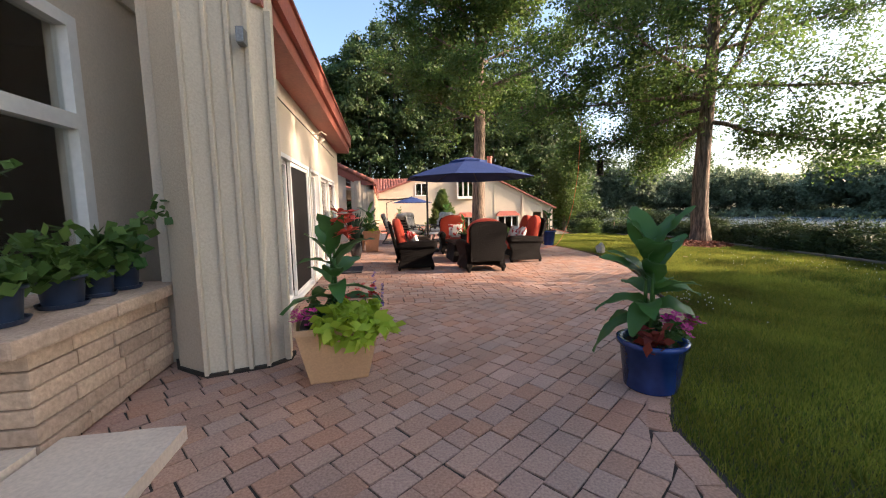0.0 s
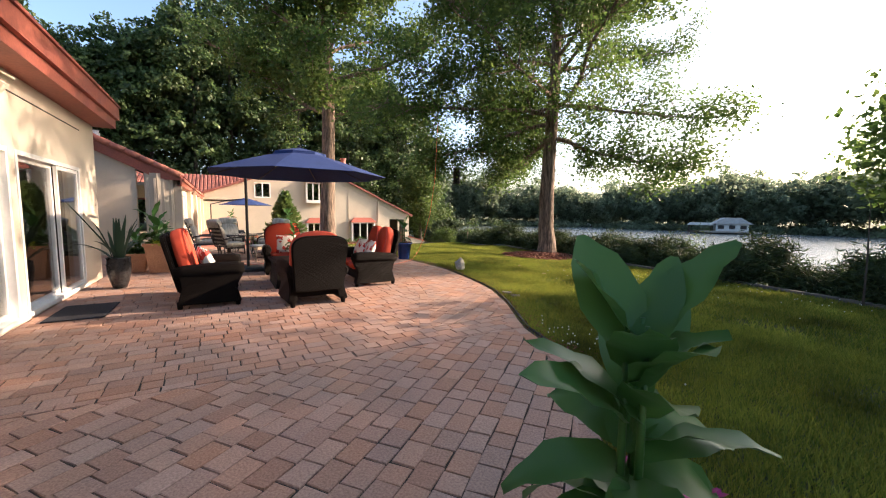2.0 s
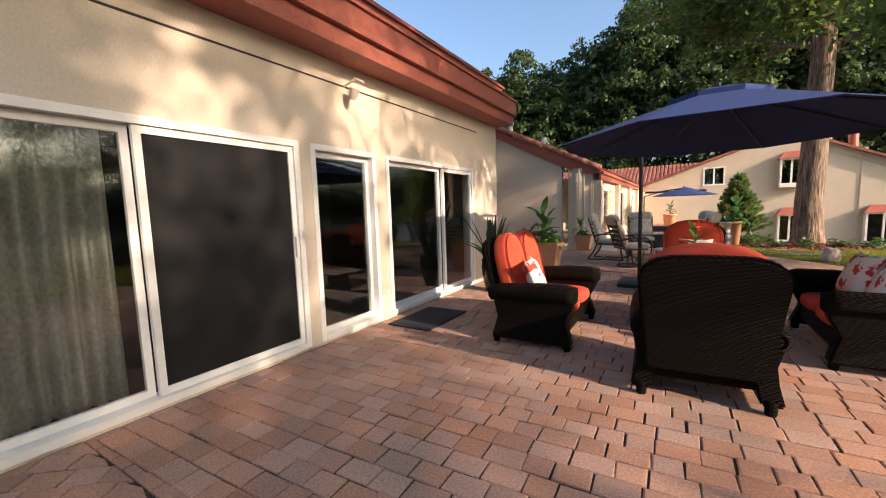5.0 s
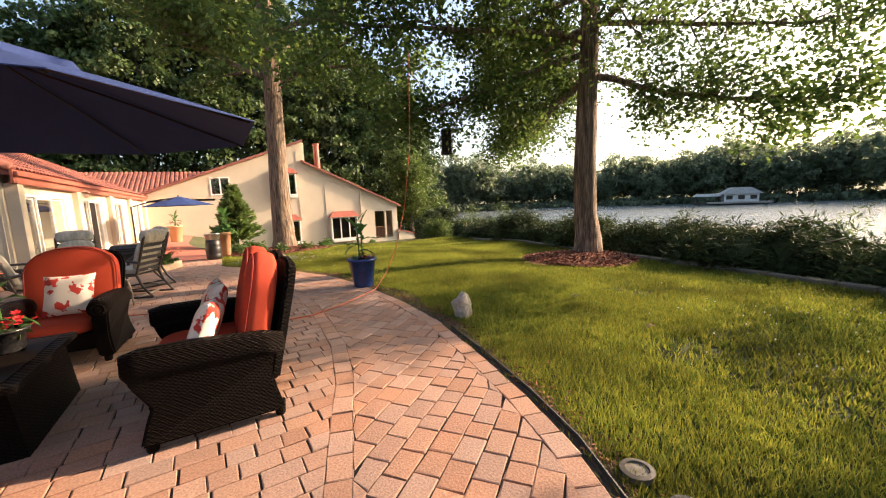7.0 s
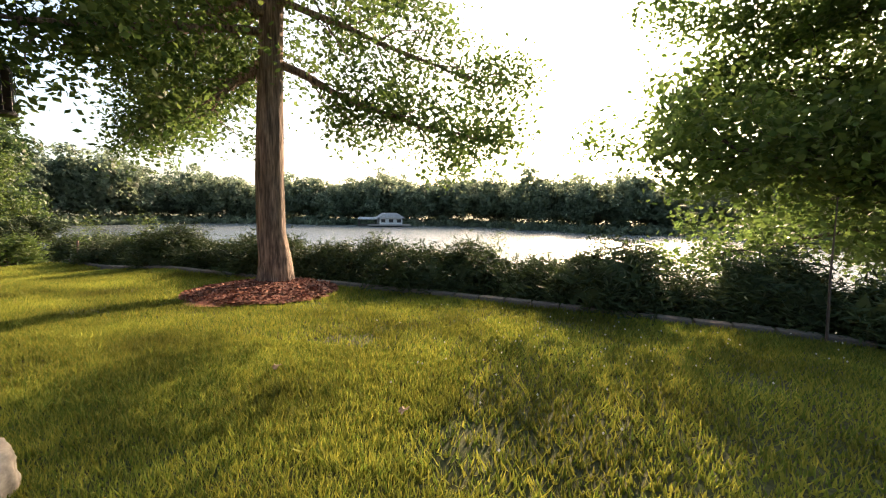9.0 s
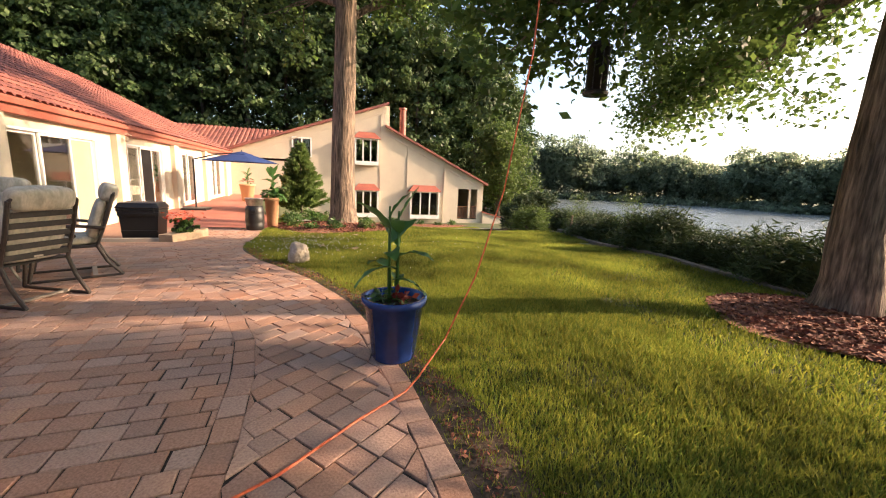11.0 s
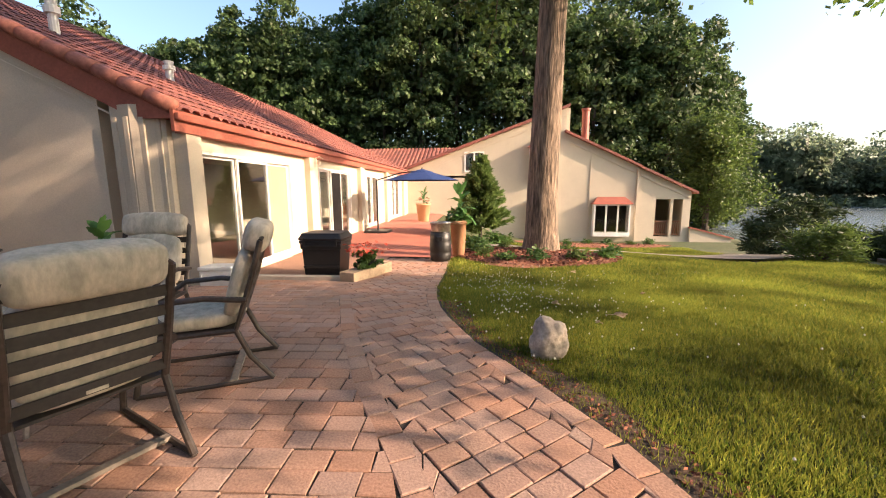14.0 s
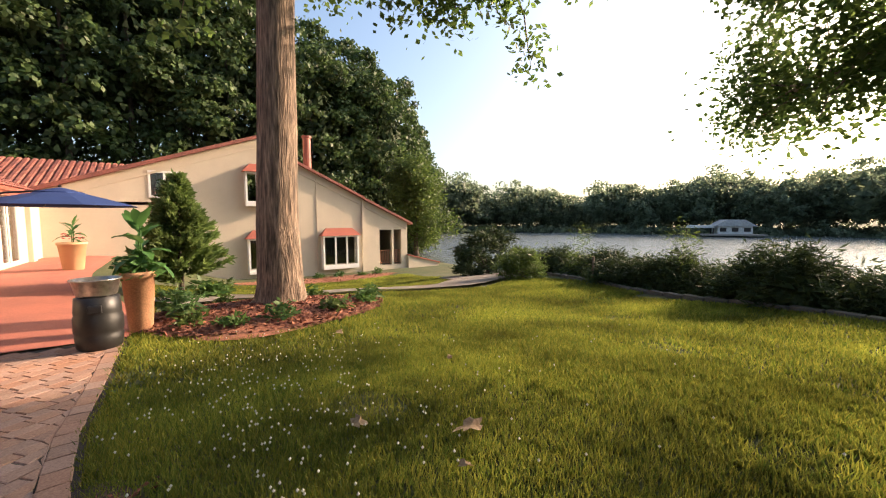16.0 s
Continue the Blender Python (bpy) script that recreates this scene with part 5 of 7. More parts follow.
bunch(t, "foliage", 0, 0, 0.4, 0.24, 0.3, 220, 0.1, HERB, 32)
t = pot("tall_planter", 0.93, 1.50, 0, 0.19, 0.27, 0.66, CLAY, "tall tapered clay planter with canna and vine", sq=0.85)
canna(t, 0.6, 0.70, 12, 33, leaf=0.52, wide=0.20)
bunch(t, "foliage", 0, 0, 0.62, 0.33, 0.36, 260, 0.11, HERB, 39)
bunch(t, "lime_vine", 0.04, -0.1, 0.62, 0.25, 0.14, 150, 0.09, LIME, 34, droop=0.4)
t = pot("clay_planter", 0.62, 6.72, -0.05, 0.19, 0.26, 0.48, CLAY, "tan clay planter with leafy canna by the wing", sq=0.85)
canna(t, 0.44, 0.55, 12, 35, leaf=0.38, wide=0.15)
bunch(t, "foliage", 0, 0, 0.45, 0.22, 0.2, 160, 0.09, HERB, 36)
# pots on and beside the stone bench
LIMEST = mat("limestone", (0.50, 0.37, 0.27), (0.40, 0.29, 0.21), rough=0.9, scale=3, fine=35, bump=0.7, rnd=0.2, fine_amt=0.18)
bench = thing("stone_bench", pose(0, 0, 0), "rough limestone planter wall with thick cap", "stone wall", kind="structure")
part("core", B(-1.46, -0.70, -8.70, -7.2, 0, 0.60), JOINT, bench)
rr = random.Random(8)
for c in range(6):
    z0, z1 = 0.015 + c * 0.105, 0.015 + (c + 1) * 0.105 - 0.008
    y = -8.76
    while y < -7.36:
        L = min(rr.uniform(0.28, 0.75), -7.35 - y)
        if L < 0.08:
            break
        part("stone", B(-0.90, -0.625 + rr.uniform(-0.012, 0.012), y + 0.004, y + L - 0.004, z0, z1, bev=0.012), LIMEST, bench)
        y += L
    x = -1.5
    while x < -0.92:
        L = min(rr.uniform(0.25, 0.45), -0.905 - x)
        if L < 0.06:
            break
        part("stone", B(x + 0.004, x + L - 0.004, -8.78 + rr.uniform(-0.012, 0.012), -8.66, z0, z1, bev=0.012), LIMEST, bench)
        x += L
for a, b in ((-8.90, -8.12), (-8.11, -7.2)):
    part("cap_stone", B(-1.49, -0.56, a, b, 0.645, 0.745, bev=0.018), LIMEST, bench, "thick limestone cap")
for k, (x, y, r, h, n) in enumerate(((-1.02, -8.55, 0.135, 0.22, 260), (-0.98, -8.12, 0.125, 0.21, 340), (-0.97, -7.80, 0.10, 0.20, 220), (-0.95, -7.53, 0.105, 0.22, 200))):
    t = pot("window_pot", x + 0.10, y, 0.747, r * 0.85, r, h, POTNAVY, "navy pot with trailing geranium" if k < 3 else "navy pot with dark leafy plant", group="bench pots")
    part("saucer", lathe(bmesh.new(), [(r * 1.0, 0), (r * 1.15, 0.03), (r * 1.05, 0.03), (r, 0.012)], seg=24), POTNAVY, t)
    bunch(t, "foliage", 0, 0, h * 0.85, 0.22 if k < 2 else 0.16, 0.42 if k == 1 else 0.30, n, 0.10, GERA if k < 3 else CANNA, 50 + k, aspect=0.9)
    if k < 2:
        P = limb(np.random.default_rng(k + 5), (0, 0, h), (0.2, 0.1, 1), 0.85, 7, 0.22)
        part("stem", tube(bmesh.new(), P, 0.007, seg=5), GERA, t)
        V = leaves(np.random.default_rng(70 + k), np.array(P[3:]), 0.05, 40, 0.10, aspect=0.9)
        o = new("trailing_leaves", poly_mesh("trailing_leaves", V, GERA))
        o.parent = t
t = pot("clay_pot", -1.25, -9.15, 0.0, 0.13, 0.17, 0.30, mat("grey clay", (0.26, 0.18, 0.14), rough=0.8), "dull clay pot with dark plant beside bench")
bunch(t, "foliage", 0, 0, 0.27, 0.2, 0.35, 200, 0.09, CANNA, 66, aspect=0.8)
# entrance slabs
SLAB = mat("sandstone slab", (0.60, 0.50, 0.40), (0.52, 0.43, 0.35), rough=0.85, scale=2.5, fine=45, bump=0.25, fine_amt=0.1)
for k, (x0, x1, y0, y1, z0, z1) in enumerate(((-0.60, 0.06, -11.2, -8.62, 0.0, 0.085), (-1.5, -0.63, -11.2, -8.66, 0.0, 0.11))):
    bm = B(x0, x1, y0, y1, z0, z1)
    bmesh.ops.subdivide_edges(bm, edges=bm.edges[:], cuts=5, use_grid_fill=True)
    for v in bm.verts:
        v.co += Vector((noise.noise(v.co * 6) * 0.012, noise.noise(v.co * 6 + Vector((5, 0, 0))) * 0.012, noise.noise(v.co * 9) * 0.006 if v.co.z < z1 - 0.001 else 0))
    solo("entrance_slab", bm, SLAB, "pale sandstone step slab with rough edge", "step", kind="structure", group="entrance slabs")

# ---- umbrella ----
NAVY = mat("navy canvas", (0.010, 0.032, 0.135), (0.013, 0.038, 0.155), rough=0.85, scale=4, fine=160, bump=0.15, fine_amt=0.1)
POLE = mat("black powder coat", (0.012, 0.012, 0.013), rough=0.4)


def canopy(bm, cx, cy, z0, z1, R, r_in=0.0, n=8, drop=0.12, sag=0.0, turn=math.pi / 8):
    rings = []
    for j in range(6):
        f = j / 5
        R2 = r_in + (R - r_in) * f
        ring = []
        for k in range(n * 4):
            a = turn + 2 * math.pi * k / (n * 4)
            w = (k % 4) / 4
            edge = math.cos(math.pi / n) / math.cos((w - 0.5) * 2 * math.pi / n)
            z = z1 + (z0 - z1) * (f ** 1.12) - sag * f * math.sin(math.pi * w) * 0.6
            ring.append(bm.verts.new((cx + R2 * edge * math.cos(a), cy + R2 * edge * math.sin(a), z)))
        rings.append(ring)
    rings.append([bm.verts.new((v.co.x, v.co.y, v.co.z - drop)) for v in rings[-1]]) if drop else None
    for a, b in zip(rings, rings[1:]):
        for k in range(n * 4):
            q = (a[k], b[k], b[(k + 1) % (n * 4)], a[(k + 1) % (n * 4)])
            bm.faces.new(q)
    if r_in < 0.01:
        bmesh.ops.remove_doubles(bm, verts=bm.verts[:], dist=0.0005)
    bmesh.ops.solidify(bm, geom=bm.faces[:], thickness=0.006)
    return bm


def umbrella(label, px_, py_, cx, cy, z, z_edge, z_top, R, base_r):
    t = thing("cantilever_umbrella", pose(0, 0, z), label, "umbrella", "patio umbrellas")
    c = part("canopy", canopy(bmesh.new(), cx, cy, z_edge, z_top, R, drop=0.0), NAVY, t)
    part("vent", canopy(bmesh.new(), cx, cy, z_top - 0.085, z_top + 0.035, R * 0.30, drop=0.05), NAVY, c)
    part("finial", lathe(bmesh.new(), [(0.03, z_top + 0.04), (0.035, z_top + 0.07), (0.0005, z_top + 0.10)], seg=10), POLE, c).location = (cx, cy, 0)
    part("pole", tube(bmesh.new(), [(px_, py_, 0.05), (px_, py_, z_top - 0.35)], 0.032, seg=12), POLE, t)
    part("arm", tube(bmesh.new(), [(px_, py_, z_top - 0.38), ((px_ + cx) / 2, (py_ + cy) / 2, z_top - 0.12), (cx, cy, z_top - 0.02)], 0.024, seg=10), POLE, t)
    part("base_plate", lathe(bmesh.new(), [(base_r, 0), (base_r, 0.06), (base_r - 0.05, 0.09), (0.06, 0.10)], seg=24, sq=0.7), POLE, t).location = (px_, py_, 0)
    for k in range(8):
        a = math.pi / 8 + k * math.pi / 4
        part("rib", tube(bmesh.new(), [(cx, cy, z_top - 0.05), (cx + R * 0.5 * math.cos(a), cy + R * 0.5 * math.sin(a), z_top - 0.04 + (z_edge - z_top) * 0.46), (cx + R * 0.98 * math.cos(a), cy + R * 0.98 * math.sin(a), z_edge - 0.012)], 0.009, seg=5), POLE, t)
    return t


umbrella("large navy cantilever umbrella shading the seating", 2.68, 0.95, 3.57, -0.90, 0, 2.12, 2.64, 1.72, 0.34)
umbrella("small navy cantilever umbrella on the red terrace", 1.65, 17.0, 3.45, 16.9, -0.30, 2.02, 2.42, 1.50, 0.5)

# ---- wicker seating ----
WICKER = mat("dark wicker", (0.010, 0.006, 0.0045), (0.016, 0.010, 0.007), rough=0.5, scale=30, fine=95, bump=0.5, fine_amt=0.3, spec=0.08)


def weave(m):
    """Round strands woven over upright canes: a relief and dark gaps."""
    n, l = m.node_tree.nodes, m.node_tree.links
    tc = n.new("ShaderNodeTexCoord")
    sx = n.new("ShaderNodeSeparateXYZ")
    l.new(tc.outputs["Object"], sx.inputs[0])

    def op(kind, a, b=None):
        q = n.new("ShaderNodeMath")
        q.operation = kind
        for i, v in enumerate((a, b)):
            if v is None:
                continue
            if hasattr(v, "links"):
                l.new(v, q.inputs[i])
            else:
                q.inputs[i].default_value = v
        return q.outputs[0]
    along = op("SINE", op("MULTIPLY", op("ADD", sx.outputs[0], sx.outputs[1]), 2 * math.pi / 0.046))
    up = op("SINE", op("MULTIPLY", sx.outputs[2], 2 * math.pi / 0.024))
    fine = op("ABSOLUTE", op("SINE", op("MULTIPLY", sx.outputs[2], math.pi / 0.009)))
    hgt = op("ADD", op("MULTIPLY", op("MULTIPLY", along, up), 0.5), fine)
    b = n["Principled BSDF"]
    bp = n["Bump"]
    l.new(hgt, bp.inputs["Height"])
    bp.inputs["Strength"].default_value, bp.inputs["Distance"].default_value = 0.9, 0.008
    rp = n.new("ShaderNodeValToRGB")
    rp.color_ramp.elements[0].color, rp.color_ramp.elements[1].color = (0.0015, 0.0012, 0.001, 1), (0.0105, 0.0075, 0.006, 1)
    rp.color_ramp.elements[0].position, rp.color_ramp.elements[1].position = 0.15, 1.0
    l.new(hgt, rp.inputs[0]), l.new(rp.outputs[0], b.inputs["Base Color"])


weave(WICKER)
CUSH = mat("red cushion", (0.50, 0.060, 0.022), (0.44, 0.05, 0.02), rough=0.9, scale=3, fine=130, bump=0.15, fine_amt=0.08)
PIPE = mat("cushion piping", (0.24, 0.02, 0.012), rough=0.8)
PILLOW = mat("coral print pillow", (0.74, 0.70, 0.62), (0.50, 0.045, 0.03), rough=0.9, scale=7.5, fine=90, bump=0.1, fine_amt=0.05)
PILLOW.node_tree.nodes["Color Ramp"].color_ramp.elements[0].position = 0.50
PILLOW.node_tree.nodes["Color Ramp"].color_ramp.elements[1].position = 0.515


def rounded(w, d, h, puff=0.02, seg=6, round_top=0.0):
    """A soft cushion block, w by d by h, centred in x and y and standing on z = 0."""
    bm = bmesh.new()
    n = seg
    pts = {}
    bmesh.ops.create_cube(bm, size=1.0)
    bmesh.ops.subdivide_edges(bm, edges=bm.edges[:], cuts=n, use_grid_fill=True)
    for v in bm.verts:
        u = v.co * 2
        k = Vector((u.x, u.y, u.z))
        e = 5.0
        L = (abs(k.x) ** e + abs(k.y) ** e + abs(k.z) ** e) ** (1 / e)
        q = k / max(L, 1e-6)
        bul = 1 + puff * (1 - abs(q.x)) * 0.5
        v.co = Vector((q.x * w / 2, q.y * d / 2 * (1 + puff * 3 * (1 - q.x * q.x) * (1 - q.z * q.z)), (q.z * 0.5 + 0.5) * h * bul))
        if round_top and v.co.z > h * 0.55:
            f = (v.co.z / h - 0.55) / 0.45
            v.co.z -= round_top * h * (abs(q.x) ** 2.5) * f
    return bm


def back_shell(w, d, h):
    pts = []
    n = 14
    for k in range(n + 1):
        a = math.pi * k / n
        pts.append((-w / 2 * math.copysign(abs(math.cos(a)) ** 0.5, math.cos(a)), h * 0.78 + h * 0.22 * math.sin(a) ** 0.8))
    pts = [(-w / 2 * 0.86, 0.0)] + pts + [(w / 2 * 0.86, 0.0)]
    bm = prism(bmesh.new(), pts, "y", -d, 0)
    bmesh.ops.bevel(bm, geom=[e for e in bm.edges], offset=0.02, segments=2, affect="EDGES", clamp_overlap=True)
    return bm


def arm_block(h, depth, side):
    """A rolled arm, waisted under the roll and flared at the foot, 0.15 thick."""
    d = depth / 2
    prof = [(-d - 0.01, 0.06), (-d + 0.025, 0.20), (-d + 0.05, h * 0.55), (-d + 0.03, h - 0.12), (-d - 0.02, h - 0.05), (-d + 0.02, h), (d, h + 0.01), (d + 0.05, h - 0.03), (d + 0.03, h - 0.12), (d - 0.05, h * 0.5), (d - 0.02, 0.2), (d + 0.02, 0.06)]
    bm = prism(bmesh.new(), prof, "x", -0.065, 0.065)
    bmesh.ops.bevel(bm, geom=[e for e in bm.edges], offset=0.014, segments=2, affect="EDGES", clamp_overlap=True)
    for v in bm.verts:
        v.co.x += side * (0.022 * math.cos(2 * math.pi * v.co.z / h) - 0.01)
    return bm


def wicker_seat(name, m, seats, label, pillows=()):
    """Faces +y; its back is at -y."""
    one = 0.58 if seats == 1 else 0.53
    w, ah = one * seats, 0.555
    t = thing(name, m, label, "armchair" if seats == 1 else "loveseat", "wicker seating")
    part("base", B(-w / 2 - 0.02, w / 2 + 0.02, -0.33, 0.34, 0.13, 0.30, bev=0.02), WICKER, t)
    for s in (-1, 1):
        a = part("arm", arm_block(ah, 0.78, s), WICKER, t)
        a.location = (s * (w / 2 + 0.085), 0.0, 0)
        roll = tube(bmesh.new(), [(0, -0.42, ah - 0.045), (0, -0.3, ah - 0.02), (0, 0.1, ah), (0, 0.36, ah), (0, 0.44, ah - 0.015)], [0.078, 0.088, 0.098, 0.098, 0.09], seg=16)
        o = part("arm_roll", roll, WICKER, a, smooth=True)
        for yy, zz in ((-0.422, ah - 0.045), (0.442, ah - 0.015)):
            part("scroll", lathe(bmesh.new(), [(0.066, -0.012), (0.066, 0.0), (0.052, 0.014), (0.038, 0.003), (0.024, 0.016), (0.001, 0.016)], seg=18, m=pose(0, yy, zz, -90 if yy > 0 else 90)), WICKER, a)
        for yy in (-0.37, 0.36):
            part("leg", tube(bmesh.new(), [(s * (w / 2 + 0.085), yy, 0), (s * (w / 2 + 0.085), yy, 0.012), (s * (w / 2 + 0.085), yy, 0.10)], [0.030, 0.034, 0.040], seg=14), WICKER, t)
    cw = one - 0.01
    bw = 0.78 if seats == 1 else cw
    for k in range(seats):
        x = (k - (seats - 1) / 2) * one
        b = part("backrest", back_shell(0.82 if seats == 1 else 0.57, 0.07, 0.87), WICKER, t)
        b.matrix_basis = pose(x, -0.33, 0.22, 13)
        c = part("back_cushion", rounded(bw, 0.18, 0.735, puff=0.06, seg=8, round_top=0.12 if seats == 1 else 0.16), CUSH, t, smooth=True)
        c.matrix_basis = pose(x, -0.235, 0.38, 13)
        ring = []
        for i in range(41):
            a = 2 * math.pi * i / 40
            cx, cz = math.cos(a), math.sin(a)
            e = 5.0
            L = (abs(cx) ** e + abs(cz) ** e) ** (-1 / e)
            q = cx * L
            zz = (cz * L * 0.5 + 0.5) * 0.73
            if zz > 0.40:
                zz -= 0.16 * 0.73 * abs(q) ** 2.5 * (zz / 0.73 - 0.55) / 0.45
            ring.append((q * (bw / 2 - 0.01), 0.082, zz))
        part("piping", tube(bmesh.new(), ring, 0.006, seg=5, cap=False), PIPE, c)
        part("seat_cushion", rounded(cw, 0.66, 0.15, puff=0.03), CUSH, t, smooth=True).location = (x, 0.03, 0.29)
    return t


def pillow(x, y, z, rz, tilt, label):
    """A square pillow, full in the middle and pinched to its four corners."""
    bm = bmesh.new()
    n, half = 12, 0.215
    sides = []
    for sgn in (-1, 1):
        rows = []
        for i in range(n + 1):
            u = 2 * i / n - 1
            row = []
            for j in range(n + 1):
                v = 2 * j / n - 1
                full = max(0.0, (1 - u ** 4) * (1 - v ** 4)) ** 0.6
                draw = 1 - 0.07 * (1 - u * u) * abs(v) - 0.07 * (1 - v * v) * abs(u)
                row.append(bm.verts.new((u * half * draw, sgn * (0.004 + 0.075 * full), half + v * half * draw)))
            rows.append(row)
        for a, b in zip(rows, rows[1:]):
            for j in range(n):
                q = (a[j], b[j], b[j + 1], a[j + 1])
                bm.faces.new(q if sgn < 0 else q[::-1])
        sides.append(rows)
    rim = lambda r: [r[i][0] for i in range(n)] + [r[n][j] for j in range(n)] + [r[n - i][n] for i in range(n)] + [r[0][n - j] for j in range(n)]
    p, q = rim(sides[0]), rim(sides[1])
    for k in range(len(p)):
        bm.faces.new((p[k], q[k], q[(k + 1) % len(p)], p[(k + 1) % len(p)]))
    bmesh.ops.recalc_face_normals(bm, faces=bm.faces)
    solo("throw_pillow", bm, PILLOW, label, "pillow", group="throw pillows", smooth=True, m=pose(x, y, z, tilt, 0, rz))


wicker_seat("wicker_armchair", pose(3.38, -2.90, 0, 0, 0, 3), 1, "dark wicker armchair with red cushion, seen from behind")
wicker_seat("wicker_loveseat", pose(1.98, -2.08, 0, 0, 0, -90), 2, "dark wicker two-seater with red cushions by the doors")
wicker_seat("wicker_loveseat", pose(4.70, -1.53, 0, 0, 0, 90), 2, "dark wicker two-seater with red cushions facing the house")
wicker_seat("wicker_armchair", pose(3.40, 0.36, 0, 0, 0, 176), 1, "dark wicker armchair with red cushion under the umbrella")
pillow(2.03, -2.41, 0.45, -78, 22, "white pillow with red coral print on loveseat")
pillow(4.60, -1.88, 0.45, 80, 22, "white pillow with red coral print on loveseat")
pillow(4.64, -1.21, 0.45, 96, 22, "white pillow with red coral print on loveseat")
pillow(3.43, 0.26, 0.45, 170, 22, "white pillow with red coral print on armchair")
t = thing("wicker_table", pose(3.33, -1.25, 0), "low dark wicker coffee table", "table")
part("body", prism(bmesh.new(), [(-0.36, 0.0), (0.36, 0.0), (0.31, 0.44), (-0.31, 0.44)], "y", -0.52, 0.52), WICKER, t)
part("tabletop", B(-0.38, 0.38, -0.60, 0.60, 0.44, 0.485, bev=0.012), WICKER, t)
part("table_inset", B(-0.30, 0.30, -0.50, 0.50, 0.486, 0.492), WICKER, t)
t = pot("table_pot", 3.42, -1.02, 0.494, 0.09, 0.115, 0.17, BLACKPOT, "dark pot of canna and red flowers on table")
canna(t, 0.14, 0.42, 8, 41, leaf=0.24, wide=0.1, spread=0.05)
petals(t, "red_bloom", scatter(9, 24, 0.05, -0.05, 0.25, 0.10, 0.1, 0.06), 0.03, RED, "bright red flowers")
petals(t, "canna_flower", scatter(10, 6, 0, 0, 0.60, 0.03, 0.03, 0.06), 0.045, SALMON, "coral canna bloom")
bunch(t, "foliage", 0, 0, 0.14, 0.14, 0.1, 90, 0.06, HERB, 42)
solo("door_mat", B(0.20, 0.80, -2.78, -1.85, 0.006, 0.022, bev=0.005), mat("rubber mat", (0.012, 0.014, 0.022), rough=0.95, fine=200, bump=0.8), "dark blue-black door mat on the pavers", "door mat")

# ---- sling set ----
BRONZE = mat("bronze frame", (0.055, 0.042, 0.035), (0.07, 0.055, 0.045), rough=0.45, metal=0.3)
TAUPE = mat("taupe frame", (0.26, 0.22, 0.18), rough=0.5)
LEAFCUSH = mat("leaf print cushion", (0.56, 0.50, 0.40), (0.37, 0.34, 0.27), rough=0.9, scale=17, fine=60, bump=0.2, fine_amt=0.1, stretch=(1, 1, 0.45))
SLING = mat("dark sling strap", (0.03, 0.024, 0.02), rough=0.7)


